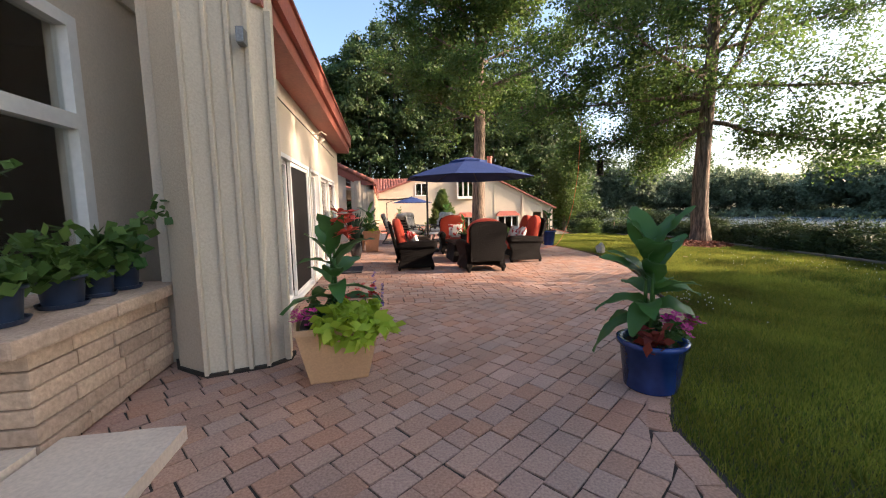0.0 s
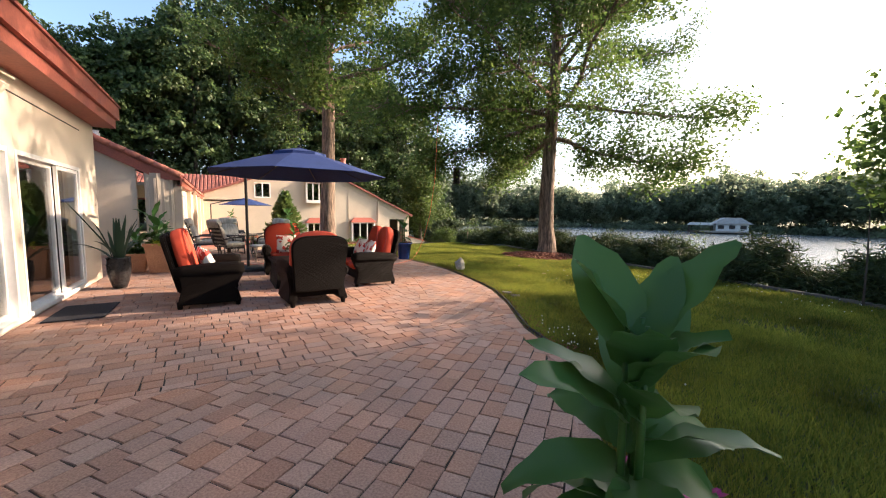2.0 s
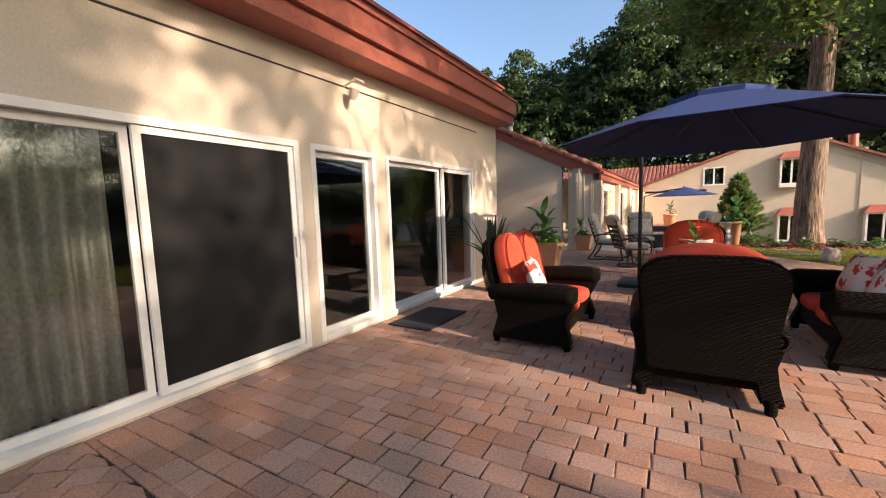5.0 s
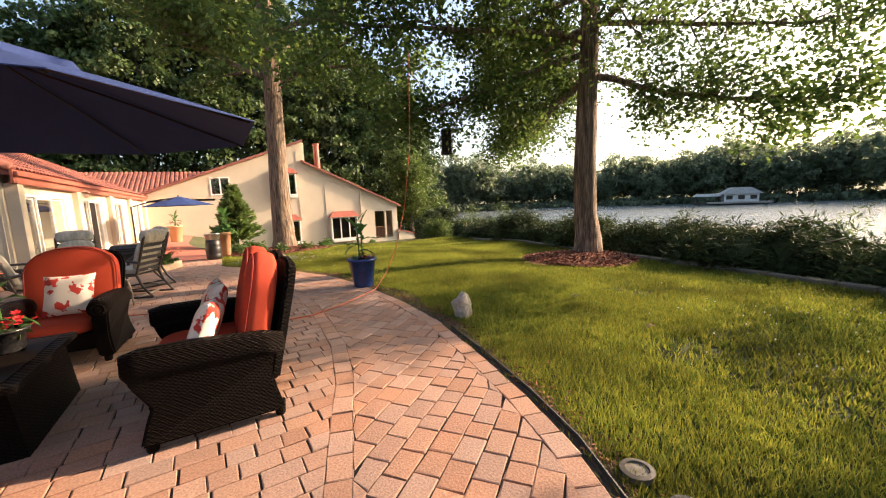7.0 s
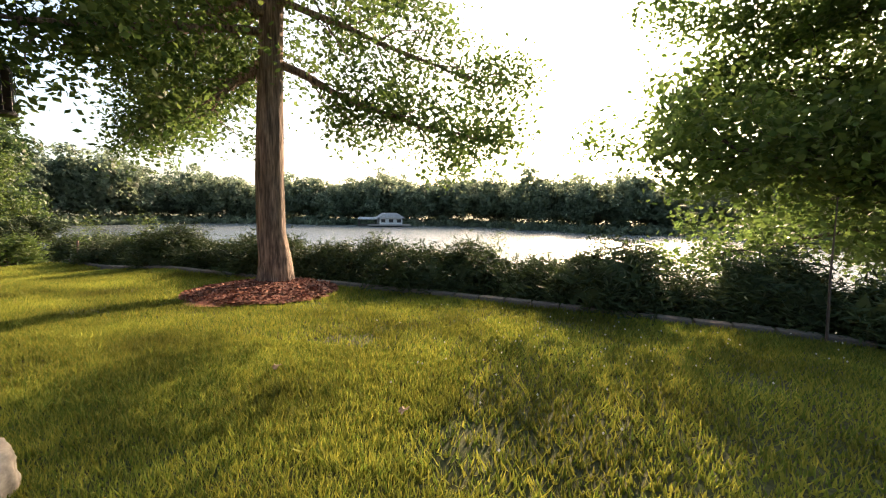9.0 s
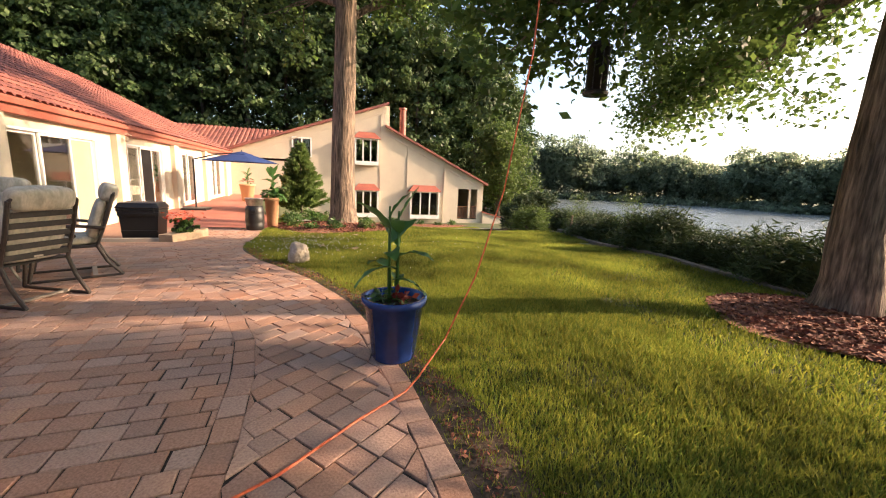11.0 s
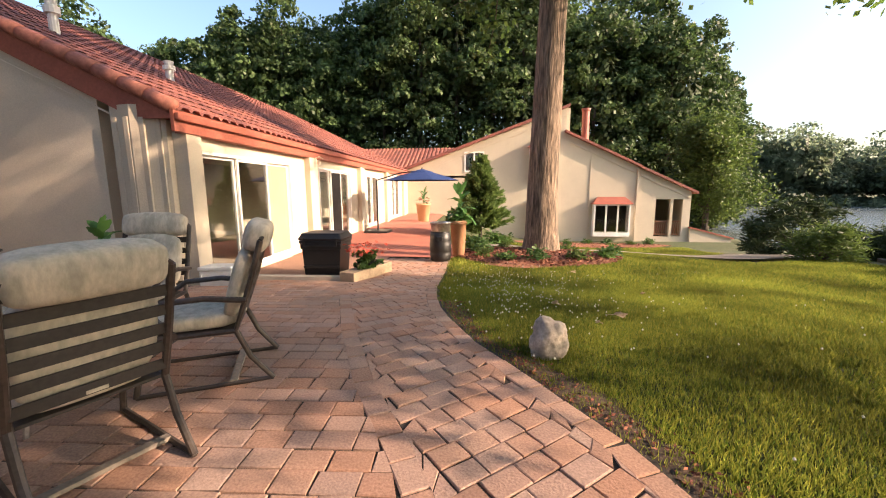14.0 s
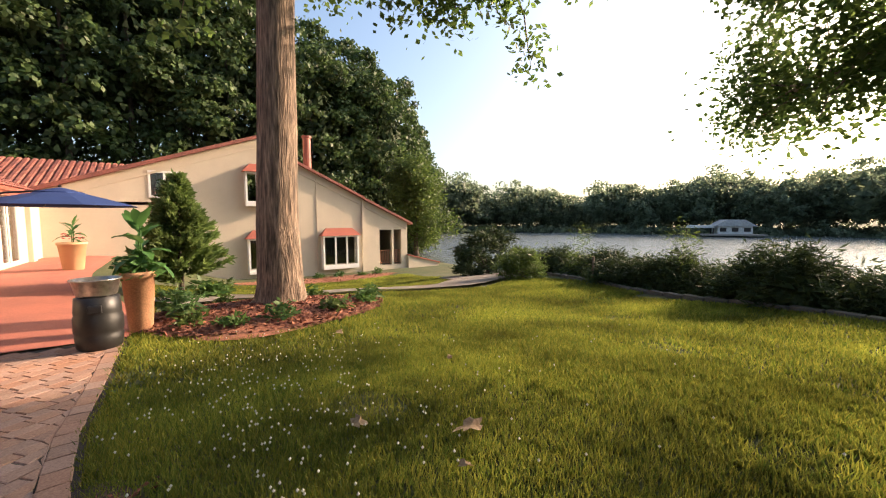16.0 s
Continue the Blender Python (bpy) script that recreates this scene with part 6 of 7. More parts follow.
def sling_chair(m, label, swivel=False):
    """Faces +y."""
    t = thing("patio_chair", m, label, "chair", "cushioned patio chairs")
    for s in (-1, 1):
        x = s * 0.29
        part("side_frame", tube(bmesh.new(), [(x, -0.42, 1.03), (x, -0.33, 0.72), (x, -0.22, 0.40), (x, 0.25, 0.40)], 0.021, seg=8), BRONZE, t)
        part("armrest", tube(bmesh.new(), [(x * 1.08, -0.30, 0.62), (x * 1.15, -0.05, 0.66), (x * 1.15, 0.20, 0.65), (x * 1.12, 0.30, 0.58), (x * 1.08, 0.33, 0.42)], 0.021, seg=8), BRONZE, t)
        if not swivel:
            part("leg", tube(bmesh.new(), [(x, 0.33, 0.42), (x, 0.36, 0.20), (x, 0.40, 0.012)], 0.020, seg=8), BRONZE, t)
            part("leg", tube(bmesh.new(), [(x, -0.22, 0.40), (x, -0.30, 0.20), (x, -0.44, 0.012)], 0.020, seg=8), BRONZE, t)
            part("runner", tube(bmesh.new(), [(x, -0.44, 0.013), (x, 0.40, 0.013)], 0.017, seg=6), BRONZE, t)
    if not swivel:
        part("crossbar", B(-0.29, 0.29, -0.20, -0.15, 0.012, 0.035), TAUPE, t)
    part("top_rail", tube(bmesh.new(), [(-0.29, -0.42, 1.03), (-0.24, -0.44, 1.07), (0.24, -0.44, 1.07), (0.29, -0.42, 1.03)], 0.016, seg=8), BRONZE, t)
    for k in range(6):
        f = k / 5
        y, z = -0.25 - 0.16 * f, 0.48 + 0.52 * f
        part("strap", B(-0.285, 0.285, y - 0.008, y + 0.006, z - 0.028, z + 0.028, bev=0.004), SLING, t)
    part("seat_sling", B(-0.285, 0.285, -0.22, 0.27, 0.395, 0.41), SLING, t)
    if swivel:
        ring = [(0.27 * math.cos(a), 0.27 * math.sin(a), 0.015) for a in (2 * math.pi * i / 24 for i in range(25))]
        part("base_ring", tube(bmesh.new(), ring, 0.015, seg=8, cap=False), BRONZE, t)
        part("pedestal", lathe(bmesh.new(), [(0.05, 0.22), (0.05, 0.38), (0.12, 0.39)], seg=14), BRONZE, t)
        for a in (0.6, 2.5, 3.8, 5.6):
            part("spoke", tube(bmesh.new(), [(0.27 * math.cos(a), 0.27 * math.sin(a), 0.02), (0.15 * math.cos(a), 0.15 * math.sin(a), 0.18), (0, 0, 0.25)], 0.012, seg=6), BRONZE, t)
    part("seat_cushion", rounded(0.54, 0.56, 0.11, puff=0.06), LEAFCUSH, t, smooth=True).location = (0, 0.07, 0.41)
    c = part("back_cushion", rounded(0.54, 0.10, 0.50, puff=0.08), LEAFCUSH, t, smooth=True)
    c.matrix_basis = pose(0, -0.165, 0.47, 17)
    h = part("head_cushion", rounded(0.56, 0.15, 0.22, puff=0.10), LEAFCUSH, t, smooth=True)
    h.matrix_basis = pose(0, -0.355, 0.94, 17)
    return t


sling_chair(pose(3.49, 3.64, 0, 0, 0, 64), "bronze patio chair with beige cushion, back turned")
sling_chair(pose(3.47, 4.63, 0, 0, 0, 115), "bronze patio chair with beige leaf cushion, in profile")
sling_chair(pose(2.42, 5.15, 0, 0, 0, 192), "bronze patio chair with beige leaf cushion by the planter")
sling_chair(pose(2.32, 3.16, 0, 0, 0, -62), "bronze swivel patio chair with beige cushions", swivel=True)
sling_chair(pose(1.72, 4.25, 0, 0, 0, -95), "bronze patio chair with beige cushions by the table")
t = thing("glass_table", pose(2.72, 4.12, 0), "round glass patio table with metal legs", "table")
tg = mat("table glass", (0.20, 0.23, 0.22), (0.17, 0.2, 0.19), rough=0.12, spec=0.8)
part("tabletop", lathe(bmesh.new(), [(0.50, 0.66), (0.51, 0.665), (0.51, 0.675), (0.50, 0.68)], seg=36), tg, t)
part("rim", tube(bmesh.new(), [(0.515 * math.cos(a), 0.515 * math.sin(a), 0.665) for a in (2 * math.pi * i / 36 for i in range(37))], 0.014, seg=6, cap=False), BRONZE, t)
for k in range(4):
    a = 0.6 + k * math.pi / 2
    part("leg", tube(bmesh.new(), [(0.42 * math.cos(a), 0.42 * math.sin(a), 0), (0.30 * math.cos(a), 0.30 * math.sin(a), 0.35), (0.40 * math.cos(a), 0.40 * math.sin(a), 0.655)], 0.014, seg=7), TAUPE, t)
t = thing("ottoman", pose(3.16, 2.86, 0, 0, 0, 22), "taupe metal ottoman with pale sling seat", "ottoman")
part("seat", rounded(0.60, 0.50, 0.05, puff=0.02), mat("pale sling", (0.52, 0.49, 0.45), rough=0.85, fine=150, bump=0.2), t, smooth=True).location = (0, 0, 0.40)
for s in (-1, 1):
    part("rail", tube(bmesh.new(), [(s * 0.31, -0.25, 0.40), (s * 0.31, 0.25, 0.40)], 0.014, seg=7), TAUPE, t)
    for u in (-1, 1):
        part("leg", tube(bmesh.new(), [(s * 0.29, u * 0.22, 0.42), (s * 0.32, u * 0.24, 0.28), (s * 0.33, u * 0.25, 0)], 0.014, seg=7), TAUPE, t)

# ---- terrace things by the wing ----
GZ = lambda x, y: float(ground_z(x, y))
BINP = mat("black bin plastic", (0.010, 0.0095, 0.0095), (0.013, 0.012, 0.012), rough=0.45, fine=30, bump=0.05)
t = thing("storage_bin", pose(2.60, 9.20, GZ(2.6, 9.2)), "black plastic covered storage bin with wheels", "storage bin")
part("body", prism(bmesh.new(), [(-0.33, 0.03), (0.33, 0.03), (0.37, 0.56), (-0.37, 0.56)], "y", -0.28, 0.28), BINP, t)
part("collar", B(-0.39, 0.39, -0.31, 0.31, 0.56, 0.66, bev=0.012), BINP, t)
part("upper_collar", B(-0.405, 0.405, -0.325, 0.325, 0.664, 0.72, bev=0.012), BINP, t)
bm = B(-0.42, 0.42, -0.34, 0.34, 0.724, 0.86, bev=0.035)
for v in bm.verts:
    if v.co.z > 0.80:
        v.co.x, v.co.y = v.co.x * 0.9, v.co.y * 0.88
part("lid", bm, BINP, t)
part("shelf_bar", B(-0.34, 0.34, -0.325, -0.283, 0.20, 0.25, bev=0.008), BINP, t)
for s in (-1, 1):
    part("latch", B(s * 0.30 - 0.025, s * 0.30 + 0.025, -0.352, -0.326, 0.62, 0.78, bev=0.006), BINP, t)
    part("wheel", lathe(bmesh.new(), [(0.07, -0.025), (0.08, 0), (0.07, 0.025)], seg=16, m=pose(s * 0.30, 0.22, 0.08, 0, 90)), BINP, t)
part("front_rail", tube(bmesh.new(), [(-0.30, -0.36, 0.63), (0.30, -0.36, 0.63)], 0.012, seg=8), BINP, t)
# white cooler beside the wing doors
COOL = mat("white cooler plastic", (0.74, 0.73, 0.70), (0.68, 0.67, 0.65), rough=0.5, fine=20, bump=0.04, fine_amt=0.05)
t = thing("cooler", pose(1.18, 8.05, GZ(1.18, 8.05), 0, 0, 8), "white plastic cooler box beside the glass doors", "cooler")
part("body", B(-0.26, 0.26, -0.17, 0.17, 0.0, 0.26, bev=0.02), COOL, t)
part("lid", B(-0.275, 0.275, -0.185, 0.185, 0.264, 0.33, bev=0.02), COOL, t)
part("handle", tube(bmesh.new(), [(-0.20, -0.19, 0.22), (-0.20, -0.215, 0.15), (0.20, -0.215, 0.15), (0.20, -0.19, 0.22)], 0.010, seg=7), COOL, t)
# hose loop on a wall tap and socket box on the gable end
t = thing("garden_hose", pose(-2.35, 7.72, 0), "thin grey hose looped from a wall tap", "hose")
HOSE = mat("grey hose", (0.10, 0.095, 0.085), (0.07, 0.065, 0.06), rough=0.55)
part("hose", tube(bmesh.new(), [(0.0, -0.05, 0.42), (-0.10, -0.07, 0.46), (-0.30, -0.08, 0.38), (-0.38, -0.08, 0.20), (-0.30, -0.09, 0.04), (-0.05, -0.10, 0.014), (0.4, -0.12, 0.012), (1.0, -0.16, 0.012)], 0.010, seg=7), HOSE, t)
part("tap", lathe(bmesh.new(), [(0.022, 0), (0.03, 0.03), (0.018, 0.05)], seg=12, m=pose(0, -0.03, 0.42, 90)), HOSE, t)
for x, z in ((-2.85, 0.40), (0.55, 0.42)):
    solo("socket_box", B(x - 0.04, x + 0.04, 7.655, 7.70, z - 0.06, z + 0.06, bev=0.008), HOSE if x < 0 else COOL, "small weatherproof socket box on the stucco", "socket box", group="socket boxes")
TANSTONE = mat("tan stone", (0.46, 0.34, 0.22), (0.36, 0.26, 0.17), rough=0.9, scale=5, fine=40, bump=0.5)
t = thing("flower_box", pose(3.42, 9.10, GZ(3.4, 9.1), 0, 0, 70), "tan stone flower box with red geraniums", "planter")
part("trough", B(-0.62, 0.62, -0.16, 0.16, 0, 0.20, bev=0.015), TANSTONE, t)
part("bowl", lathe(bmesh.new(), [(0.15, 0.202), (0.20, 0.32), (0.18, 0.32)], seg=20), BLACKPOT, t)
bunch(t, "foliage", 0, 0, 0.22, 0.34, 0.32, 700, 0.09, GERA, 81, aspect=0.8)
petals(t, "geranium_bloom", scatter(12, 80, 0, 0, 0.53, 0.32, 0.31, 0.11), 0.045, SALMON, "coral red geranium heads")
t = thing("barrel", pose(4.66, 11.05, GZ(4.7, 11.05)), "black plastic barrel with steel tub on top", "barrel")
part("drum", lathe(bmesh.new(), [(0.22, 0), (0.24, 0.03), (0.255, 0.18), (0.245, 0.2), (0.26, 0.25), (0.26, 0.42), (0.245, 0.46), (0.25, 0.5), (0.235, 0.68), (0.2, 0.70)], seg=28), BINP, t, smooth=True)
part("handle", B(-0.07, 0.07, -0.30, -0.24, 0.5, 0.60, bev=0.015), BINP, t)
STEEL = mat("steel tub", (0.55, 0.53, 0.50), rough=0.32, metal=0.9, fine=20, bump=0.05)
solo("steel_tub", lathe(bmesh.new(), [(0.20, 0), (0.215, 0.02), (0.25, 0.20), (0.27, 0.205), (0.27, 0.22), (0.24, 0.22), (0.20, 0.04)], seg=28), STEEL, "shiny steel tub standing on the barrel", "tub", smooth=True, m=pose(4.66, 11.05, GZ(4.7, 11.05) + 0.70))
t = pot("tall_planter", 5.06, 11.75, GZ(5.1, 11.75), 0.15, 0.21, 0.92, CLAY, "tall slim clay planter with leafy canna")
canna(t, 0.85, 0.85, 16, 91, leaf=0.5, wide=0.19)
bunch(t, "foliage", 0, 0, 0.85, 0.3, 0.35, 160, 0.14, CANNA, 92)
t = pot("tall_planter", 2.76, 22.4, GZ(2.76, 22.4), 0.28, 0.38, 0.95, TANPOT, "big tan planter by the far terrace corner")
canna(t, 0.9, 0.7, 12, 93, leaf=0.5, wide=0.18)
petals(t, "red_bloom", scatter(13, 24, 0, 0, 1.15, 0.3, 0.3, 0.12), 0.05, RED, "red flowers")
# conical evergreen
t = thing("conifer", pose(5.70, 17.2, GZ(5.7, 17.2)), "young conical evergreen at the house corner", "tree")
part("trunk", tube(bmesh.new(), [(0, 0, 0), (0, 0, 3.2)], [0.07, 0.01], seg=8), DARKBARK, t)
r2 = np.random.default_rng(77)
n = 24000
nb = 260
fb = r2.uniform(0, 1, nb) ** 0.8          # boughs: height, turn, length
ab, lb = np.arange(nb) * 2.399, (1 - 0.92 * fb) * 1.16 * r2.uniform(0.75, 1.15, nb)
i = r2.choice(nb, n, p=lb / lb.sum())
q = r2.uniform(0.15, 1, n) ** 0.7
a = ab[i] + r2.normal(0, 0.16, n) * (1.3 - q)
c = np.stack([lb[i] * q * np.cos(a), lb[i] * q * np.sin(a), 0.2 + fb[i] * 3.0 + 0.45 * q * lb[i] + r2.normal(0, 0.035, n)], 1)
d = unit(np.stack([np.cos(a), np.sin(a), 0.55 + 0 * a], 1) + r2.normal(0, 0.4, (n, 3)))
s = unit(np.cross(d, r2.normal(0, 1, (n, 3))))
L = r2.uniform(0.10, 0.24, (n, 1))
o = new("foliage", poly_mesh("foliage", np.stack([c, c + d * L * 0.5 + s * 0.03, c + d * L, c + d * L * 0.5 - s * 0.03], 1), leaf_mat("spruce", (0.11, 0.17, 0.045), (0.20, 0.27, 0.08), trans=0.35)))
o.parent = t
# small bedding shrubs round the tree and along the gable
rr = random.Random(15)
for k in range(24):
    if k < 12:
        a = k / 12 * 6.28
        x, y, s = 7.05 + 1.6 * math.cos(a) + rr.uniform(-0.3, 0.3), 12.2 + 1.3 * math.sin(a) + rr.uniform(-0.2, 0.2), rr.uniform(0.18, 0.32)
    elif k < 18:
        x, y, s = rr.uniform(5.4, 7.9), rr.uniform(14.2, 16.5), rr.uniform(0.3, 0.5)
    else:
        x, y, s = 10.0 + (k - 18) * 1.3, rr.uniform(26.2, 27.2), rr.uniform(0.3, 0.45)
    t = thing("bedding_plant", pose(x, y, GZ(x, y) + 0.05), "small leafy bedding plant in the mulch", "plant", "bedding plants")
    bunch(t, "foliage", 0, 0, 0.03, s, s * 0.9, 170, s * 0.45, (HERB, LEAF_LIGHT, GERA)[k % 3], 200 + k, aspect=0.4)

# ---- lawn things ----
STONE = mat("pale field stone", (0.48, 0.40, 0.32), (0.34, 0.28, 0.22), rough=0.9, scale=6, fine=30, bump=0.7)


def boulder(x, y, r, h, seed, label):
    bm = bmesh.new()
    bmesh.ops.create_icosphere(bm, subdivisions=4, radius=1)
    for v in bm.verts:
        n1 = noise.noise(v.co * 1.6 + Vector((seed, 0, 0)))
        n2 = noise.noise(v.co * 4.5 + Vector((0, seed, 0)))
        v.co *= 1 + 0.28 * n1 + 0.10 * n2
        v.co = Vector((v.co.x * r, v.co.y * r * 0.8, v.co.z * h * 0.62 + h * 0.4))
    solo("boulder", bm, STONE, label, "rock", group="edge rocks", smooth=True, m=pose(x, y, GZ(x, y) - 0.03))


boulder(7.36, -1.02, 0.13, 0.30, 3, "pale weathered stone standing at the lawn edge")
boulder(6.10, 5.16, 0.16, 0.34, 9, "pale upright field stone in the clover")
for x, y in ((6.55, -3.87), (6.50, -4.15)):
    t = thing("ground_light", pose(x, y, 0), "round in-ground light in the soil", "light", "ground lights")
    part("ring", lathe(bmesh.new(), [(0.085, -0.01), (0.085, 0.022), (0.06, 0.026), (0.058, 0.012)], seg=24), mat("grey ring", (0.09, 0.08, 0.07), rough=0.5), t)
    part("lens", lathe(bmesh.new(), [(0.058, 0.0), (0.058, 0.016), (0.01, 0.02)], seg=20), mat("dull lens", (0.20, 0.18, 0.15), rough=0.3), t)
EDGING = mat("black edging", (0.015, 0.014, 0.013), rough=0.6)
pts = [(float(edge_x(y)) + 0.045, float(y), GZ(float(edge_x(y)), y) - 0.002) for y in np.arange(-7.5, -1.2, 0.2)]
solo("lawn_edging", tube(bmesh.new(), pts, 0.014, seg=6), EDGING, "black plastic edging strip along the lawn", "edging", kind="structure")
# bird feeder hanging from the oak
t = thing("bird_feeder", pose(9.52, 2.70, 2.45), "dark cylindrical bird feeder hanging on a wire", "bird feeder")
part("tube", lathe(bmesh.new(), [(0.12, 0.05), (0.12, 0.50), (0.13, 0.5), (0.10, 0.58), (0.01, 0.60)], seg=20), BINP, t, smooth=True)
part("tray", lathe(bmesh.new(), [(0.14, 0), (0.15, 0.03), (0.13, 0.05)], seg=20), BINP, t)
for k in range(10):
    a = k * math.pi / 5
    part("guard_wire", tube(bmesh.new(), [(0.135 * math.cos(a), 0.135 * math.sin(a), 0.03), (0.135 * math.cos(a), 0.135 * math.sin(a), 0.50)], 0.005, seg=5), POLE, t)
part("hanging_wire", tube(bmesh.new(), [(0, 0, 0.6), (0.02, 0, 1.6), (0.0, 0, 2.4)], 0.003, seg=4), POLE, t)
# orange extension cord
ORANGE = mat("orange cord", (0.72, 0.13, 0.035), rough=0.5)
CORD = [(1.7, 2.15, 0.02), (2.2, 2.1, 0.02), (2.92, 1.85, 0.02), (3.5, 1.92, 0.02), (3.86, 1.8, 0.02), (4.0, 1.5, 0.02), (4.25, 1.2, 0.02), (4.7, 0.66, 0.02), (5.2, 0.2, 0.02), (5.75, 0.15, 0.02), (6.2, 0.39, 0.02), (6.6, 0.72, 0.02), (6.92, 0.93, 0.03), (7.02, 1.0, 0.08), (7.27, 1.2, 0.25), (7.57, 1.40, 0.66), (7.84, 1.55, 1.33), (8.08, 1.68, 2.45), (8.2, 1.75, 4.2)]
solo("extension_cord", tube(bmesh.new(), CORD, 0.0075, seg=6), ORANGE, "orange extension cord rising to the tree", "cord")
# wall spot lamps on the stucco
for m in (pose(0.0, -3.11, 2.70), pose(0.94, 12.75, 2.14)):
    t = thing("wall_lamp", m, "small white bent-arm spot lamp on the wall", "wall lamp", "wall lamps")
    part("arm", tube(bmesh.new(), [(0.0, 0, 0.10), (0.16, 0.02, 0.16), (0.26, 0.04, 0.10)], 0.014, seg=7), STUCCO, t)
    part("head", lathe(bmesh.new(), [(0.035, 0), (0.06, 0.12), (0.05, 0.12), (0.03, 0.02)], seg=14, m=pose(0.12, 0.0, -0.06, 0, 25)), STUCCO, t)
# post by the hedge
solo("garden_post", tube(bmesh.new(), [(0, 0, 0), (0.02, 0, 0.75)], 0.035, seg=8), BARK, "short weathered garden post by the hedge", "post", m=pose(15.4, 10.8, GZ(15.4, 10.8)))
solo("sapling", tube(bmesh.new(), [(0, 0, 0), (0.03, 0.02, 0.9), (0.0, 0.05, 1.8)], [0.018, 0.013, 0.005], seg=6), DARKBARK, "thin bare sapling trunk at the hedge foot", "sapling", m=pose(11.9, -7.1, GZ(11.9, -7.1)))

# ---- paving: every paver is a piece ----
def paver_mesh(name, L, W, jig):
    rr = random.Random(jig)
    bm = bmesh.new()
    c, dz = 0.005, 0.004
    def ring(l, w, z):
        return [bm.verts.new((sx * l / 2 + rr.uniform(-1, 1) * 0.0045, sy * w / 2 + rr.uniform(-1, 1) * 0.0045, z + rr.uniform(-1, 1) * 0.0008)) for sx, sy in ((-1, -1), (1, -1), (1, 1), (-1, 1))]
    a, b, t = ring(L, W, -0.045), ring(L, W, -dz), ring(L - 2 * c, W - 2 * c, 0)
    for p, q in ((a, b), (b, t)):
        for k in range(4):
            bm.faces.new((p[k], p[(k + 1) % 4], q[(k + 1) % 4], q[k]))
    bm.faces.new(t)
    me = bpy.data.meshes.new(name)
    bm.to_mesh(me)
    bm.free()
    return me


PL, PW, GAP = 0.217, 0.146, 0.010
LENGTHS = (PL, PW, 0.184)


def bond(ang, x0, x1, y0, y1):
    """Centres, turns and kinds of rows of mixed pavers turned by ang, over a box."""
    cx, cy, R = (x0 + x1) / 2, (y0 + y1) / 2, math.hypot(x1 - x0, y1 - y0) / 2 + 0.4
    rr = random.Random(int(ang * 1000) + 7)
    c, s = math.cos(ang), math.sin(ang)
    out = []
    for j in range(-int(R / (PW + GAP)) - 1, int(R / (PW + GAP)) + 2):
        v, u = j * (PW + GAP), -R - rr.uniform(0, 0.2)
        while u < R:
            k = rr.choice((0, 0, 0, 1, 2))
            w = LENGTHS[k] + GAP
            x, y = cx + (u + w / 2) * c - v * s, cy + (u + w / 2) * s + v * c
            if x0 < x < x1 and y0 < y < y1:
                out.append((x, y, ang, k))
            u += w
    return np.array(out)


def court_x(y):
    return np.where(y < -7.3, -0.75, np.where(y < 1.1, 0.0, np.where(y < 7.75, -4.95, 0.82)))


SPLIT = -5.6
A = bond(math.radians(2), -5.1, 6.2, SPLIT - 0.07, 11.3)
x, y = A[:, 0], A[:, 1]
A = A[(x < edge_x(y) - 0.06) & (x > court_x(y) - 0.07) & ((x < band_x(y) + 0.06) | (y < -5.02)) & ~((x < 3.4) & (y > 8.7))]
Bd = bond(math.radians(38), 2.5, 7.2, SPLIT, 11.3)
x, y = Bd[:, 0], Bd[:, 1]
Bd = Bd[(x > band_x(y) - 0.06) & (x < edge_x(y) - 0.04) & (y > -5.2)]
Cd = bond(math.radians(38), -1.6, 5.4, -14.0, SPLIT + 0.12)
x, y = Cd[:, 0], Cd[:, 1]
Cd = Cd[(x > np.where(y < -8.8, -1.45, court_x(y)) - 0.07) & (x < edge_x(y) - 0.04) & ~((x < -0.05) & (y < -8.7))]
# soldier courses along the curved band and the lawn edge
def course(fx, y0, y1, step, off=0.0):
    out, y, last = [], y0, None
    while y < y1:
        x = float(fx(y)) + off
        d = (float(fx(y + 0.05)) - float(fx(y - 0.05))) / 0.1
        a = math.atan2(1.0, d)
        out.append((x, y, a - math.pi / 2, 0))
        y += step / math.hypot(1, d)
    return np.array(out)


S1 = course(band_x, -5.0, 10.8, PL + GAP, 0.0)
S1[:, 2] += math.pi / 2
S2 = course(edge_x, -13.5, 11.3, PL + GAP, -0.10)
S2[:, 2] += math.pi / 2
allp = np.concatenate([A, Bd, Cd, S1, S2])
rng = np.random.default_rng(40)
n = len(allp)
allp[:, 2] += rng.normal(0, 0.007, n) + rng.integers(0, 2, n) * math.pi
allp[:, :2] += rng.normal(0, 0.002, (n, 2))
lift = np.clip(rng.normal(0, 0.0012, n), -0.002, 0.003)
zz = ground_z(allp[:, 0], allp[:, 1]) + lift
family = np.repeat([0, 1, 2, 3], [len(A), len(Bd), len(Cd), len(S1) + len(S2)])


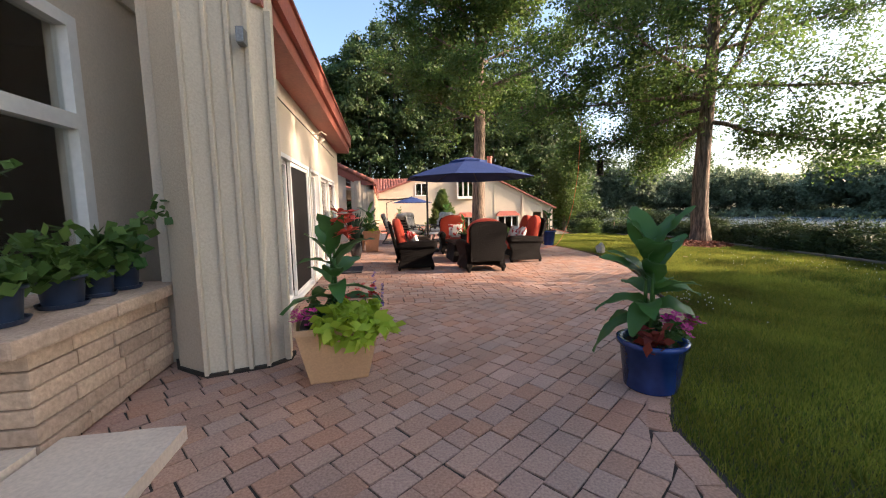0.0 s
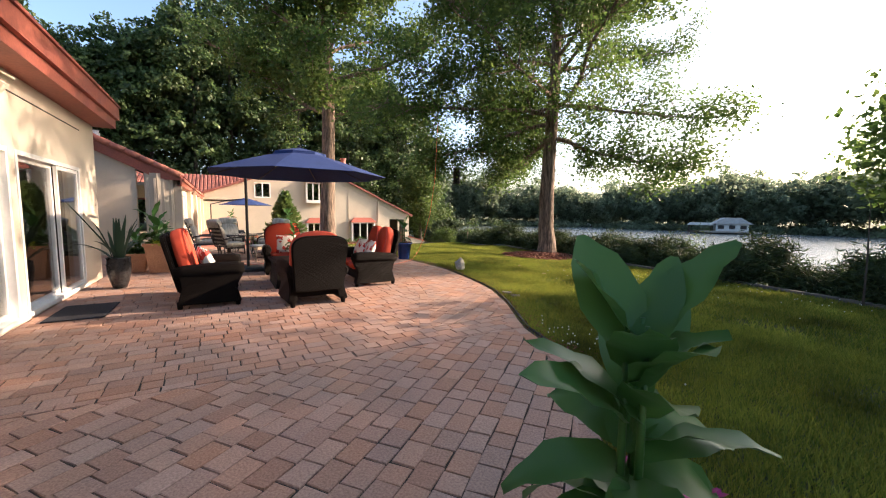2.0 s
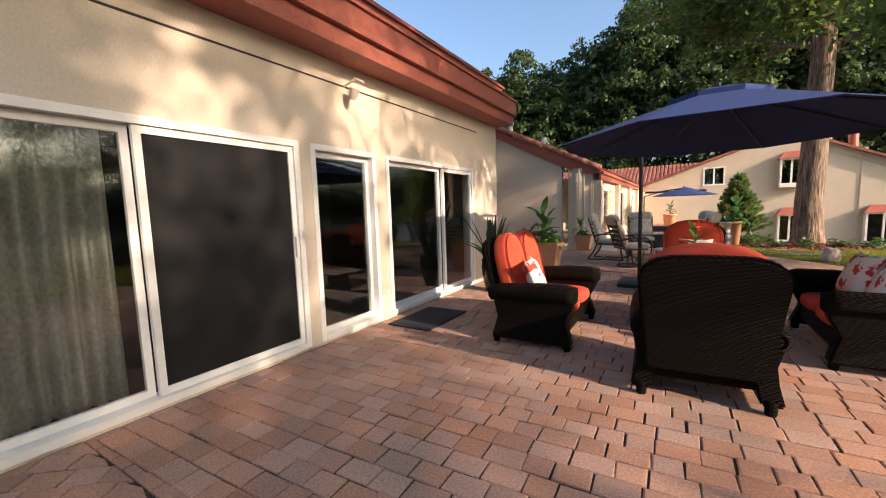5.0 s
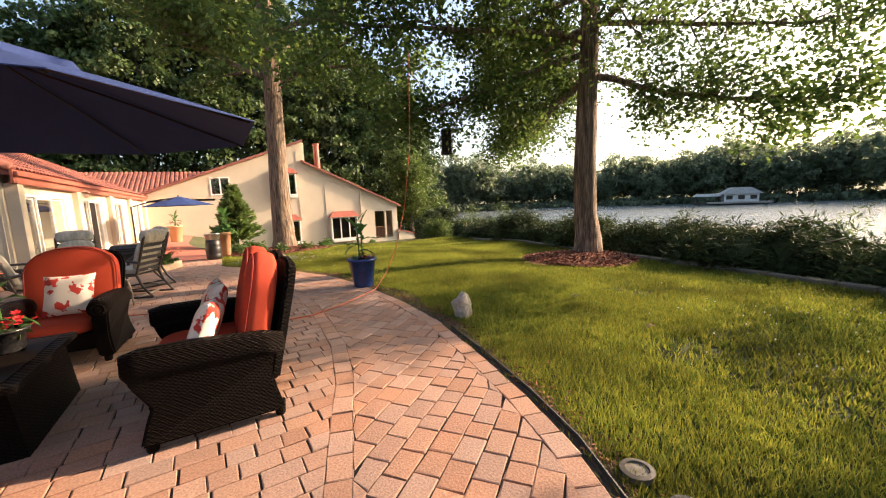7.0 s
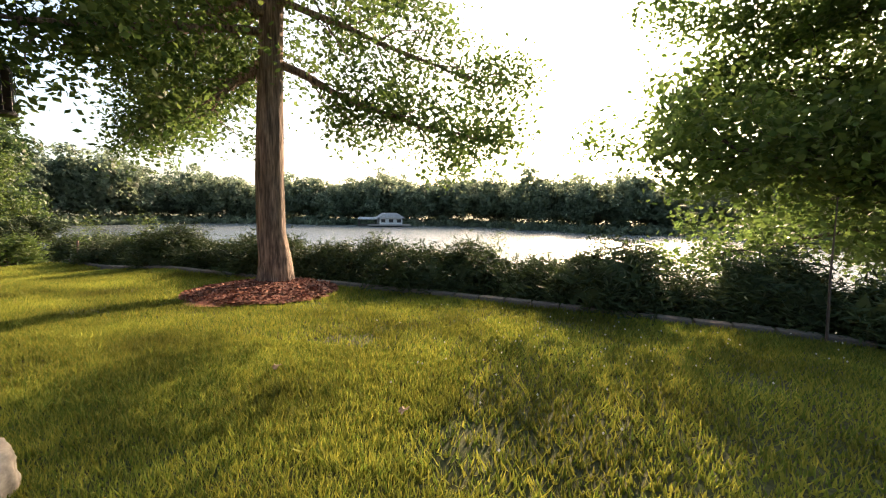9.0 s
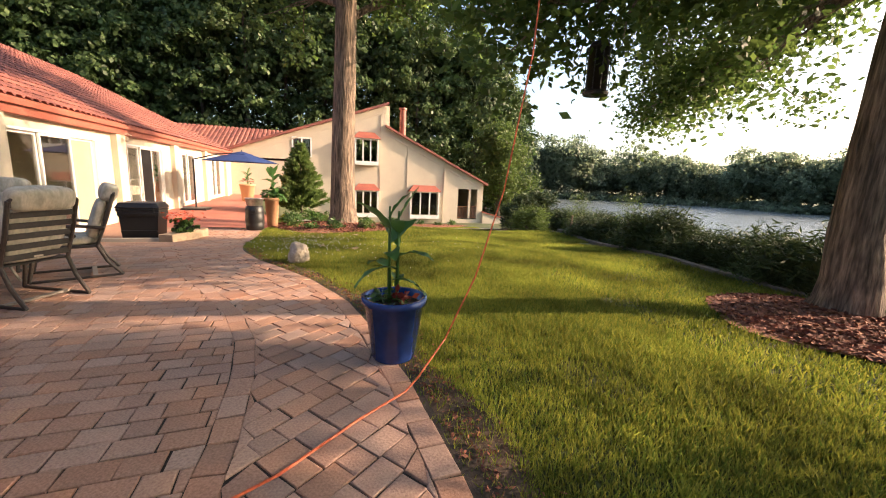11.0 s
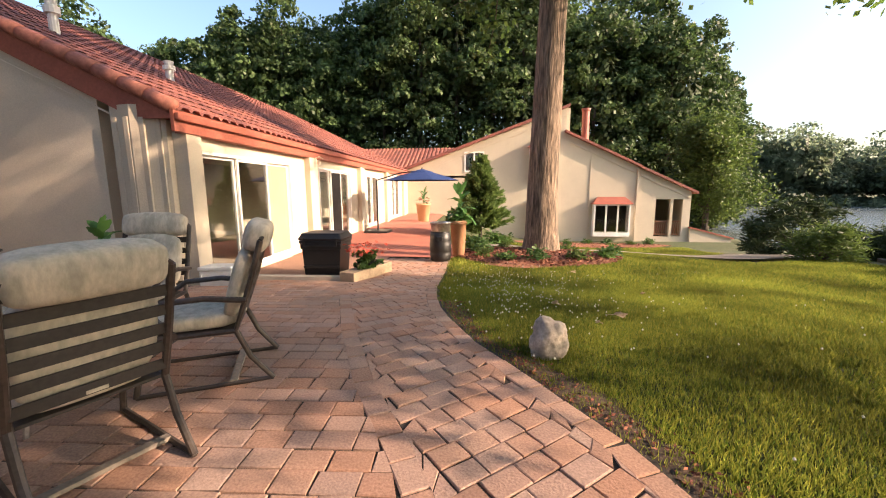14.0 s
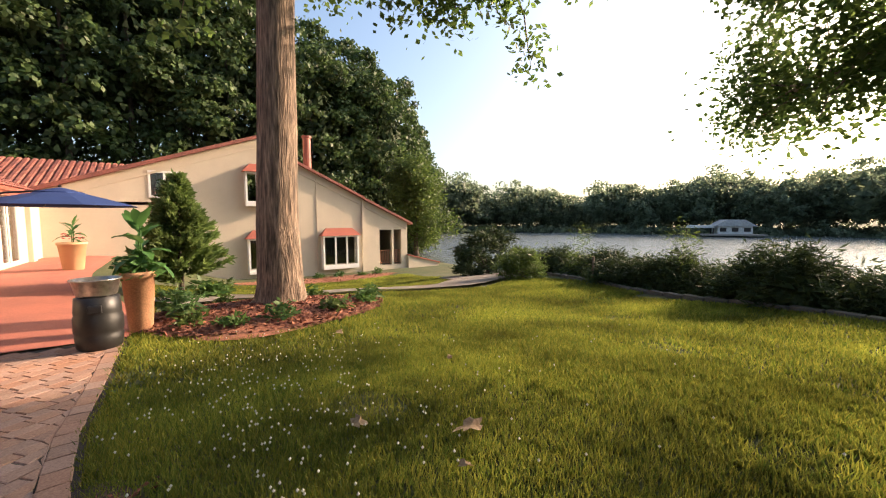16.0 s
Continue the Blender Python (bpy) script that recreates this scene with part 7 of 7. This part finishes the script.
def cut(P, fam):
    """Trim a paver where it meets the band, the lawn edge or the seam between two bonds."""
    P = P.copy()
    h = PW / 2 + 0.006
    if fam in (0, 2):
        my = P[:, 1].mean()
        P[:, 0] = np.maximum(P[:, 0], (-1.45 if my < -8.8 else float(court_x(np.array(my)))) + 0.012)
    if fam < 3:
        P[:, 0] = np.minimum(P[:, 0], edge_x(P[:, 1]) - 0.10 - h)
    if fam == 0:
        if P[:, 0].mean() > band_x(P[:, 1].mean()) + 0.04:
            P[:, 1] = np.minimum(P[:, 1], -5.082)
        else:
            P[:, 0] = np.where(P[:, 1] > -5.08, np.minimum(P[:, 0], band_x(P[:, 1]) - h), P[:, 0])
        P[:, 1] = np.maximum(P[:, 1], SPLIT + 0.004)
    elif fam == 1:
        P[:, 0] = np.maximum(P[:, 0], band_x(P[:, 1]) + h)
        P[:, 1] = np.maximum(P[:, 1], -5.07)
    elif fam == 2:
        P[:, 1] = np.minimum(P[:, 1], SPLIT - 0.004)
    return P


kinds = [paver_mesh("paver", LENGTHS[k % 3], PW, k) for k in range(12)]
which = (allp[:, 3] + 3 * rng.integers(0, 4, n)).astype(int)
for me in kinds:
    me.materials.append(PAVER)
patio = thing("patio_floor", pose(0, 0, 0), "pinkish concrete paver patio with curved band", "patio", kind="structure")
near = (allp[:, 0] > 4.4) & (allp[:, 0] < 6.7) & (allp[:, 1] > -2.2) & (allp[:, 1] < 3.6)
whole = (family == 3) | ((np.abs(allp[:, 0] - band_x(allp[:, 1])) > 0.22) & (allp[:, 0] < edge_x(allp[:, 1]) - 0.33))
idx = np.where(near & whole)[0][:300]
for i in idx:
    o = new("paver", kinds[which[i]])
    o.parent = patio
    o.location, o.rotation_euler = (allp[i, 0], allp[i, 1], zz[i]), (0, 0, allp[i, 2])
rest = np.setdiff1d(np.arange(n), idx)
tv = [np.array([v.co[:] for v in me.vertices]) for me in kinds]
tf = np.array([p.vertices[:] for p in kinds[0].polygons])
V, F = [], []
for i in rest:
    c, s = math.cos(allp[i, 2]), math.sin(allp[i, 2])
    t = tv[which[i]]
    vx, vy = allp[i, 0] + t[:, 0] * c - t[:, 1] * s, allp[i, 1] + t[:, 0] * s + t[:, 1] * c
    P = cut(np.stack([vx, vy, ground_z(vx, vy) + lift[i] + t[:, 2]], 1), family[i])
    if np.ptp(P[:, 0]) < 0.02 or np.ptp(P[:, 1]) < 0.02:
        continue
    F.append(tf + 12 * len(V))
    V.append(P)
V, F = np.concatenate(V), np.concatenate(F)
me = bpy.data.meshes.new("paver_field")
me.vertices.add(len(V)), me.loops.add(F.size), me.polygons.add(len(F))
me.vertices.foreach_set("co", V.astype(np.float32).ravel())
me.loops.foreach_set("vertex_index", F.astype(np.int32).ravel())
me.polygons.foreach_set("loop_start", np.arange(0, F.size, 4, dtype=np.int32))
me.update(calc_edges=True)
me.shade_flat()
me.materials.append(PAVERS)
o = new("paver_field", me)
o.parent = patio
tagged(o, kind="stuff")
# bedding sand under the joints
bm = bmesh.new()
rows = []
for y in np.linspace(-14, 11.4, 255):
    xa, xb = float(court_x(np.array(y))) - 0.3 if y > -7.3 else -1.6, float(edge_x(y)) + 0.02
    rows.append([bm.verts.new((xa + (xb - xa) * k / 12, y, GZ(xa + (xb - xa) * k / 12, y) - 0.012)) for k in range(13)])
for a, b in zip(rows, rows[1:]):
    for k in range(12):
        bm.faces.new((a[k], a[k + 1], b[k + 1], b[k]))
part("joint_sand", bm, JOINT, patio)
# red terrace before the wing
bm = bmesh.new()
rows = [[bm.verts.new((x, y, GZ(x, y) + 0.012)) for x in np.linspace(0.6, 4.95 - 1.6 * float(smooth01(12, 22, y)), 9)] for y in np.linspace(11.4, 28.8, 24)]
for a, b in zip(rows, rows[1:]):
    for k in range(8):
        bm.faces.new((a[k], a[k + 1], b[k + 1], b[k]))
tagged(part("pavement_terrace", bm, REDDECK, None), "red painted concrete terrace before the wing", "terrace", kind="structure")
bm = B(0.85, 3.35, 8.74, 11.4, -0.33, -0.288)
tagged(part("pavement_landing", bm, mat("landing concrete", (0.34, 0.185, 0.125), (0.27, 0.145, 0.10), rough=0.88, scale=1.6, fine=50, bump=0.3), None), "sunken red landing before the glass doors", "landing", kind="structure")
tagged(part("step_curb", B(0.9, 3.4, 8.58, 8.74, -0.32, -0.17, bev=0.015), CONCRETE, None), "pale concrete kerb above the landing", "curb", kind="structure")
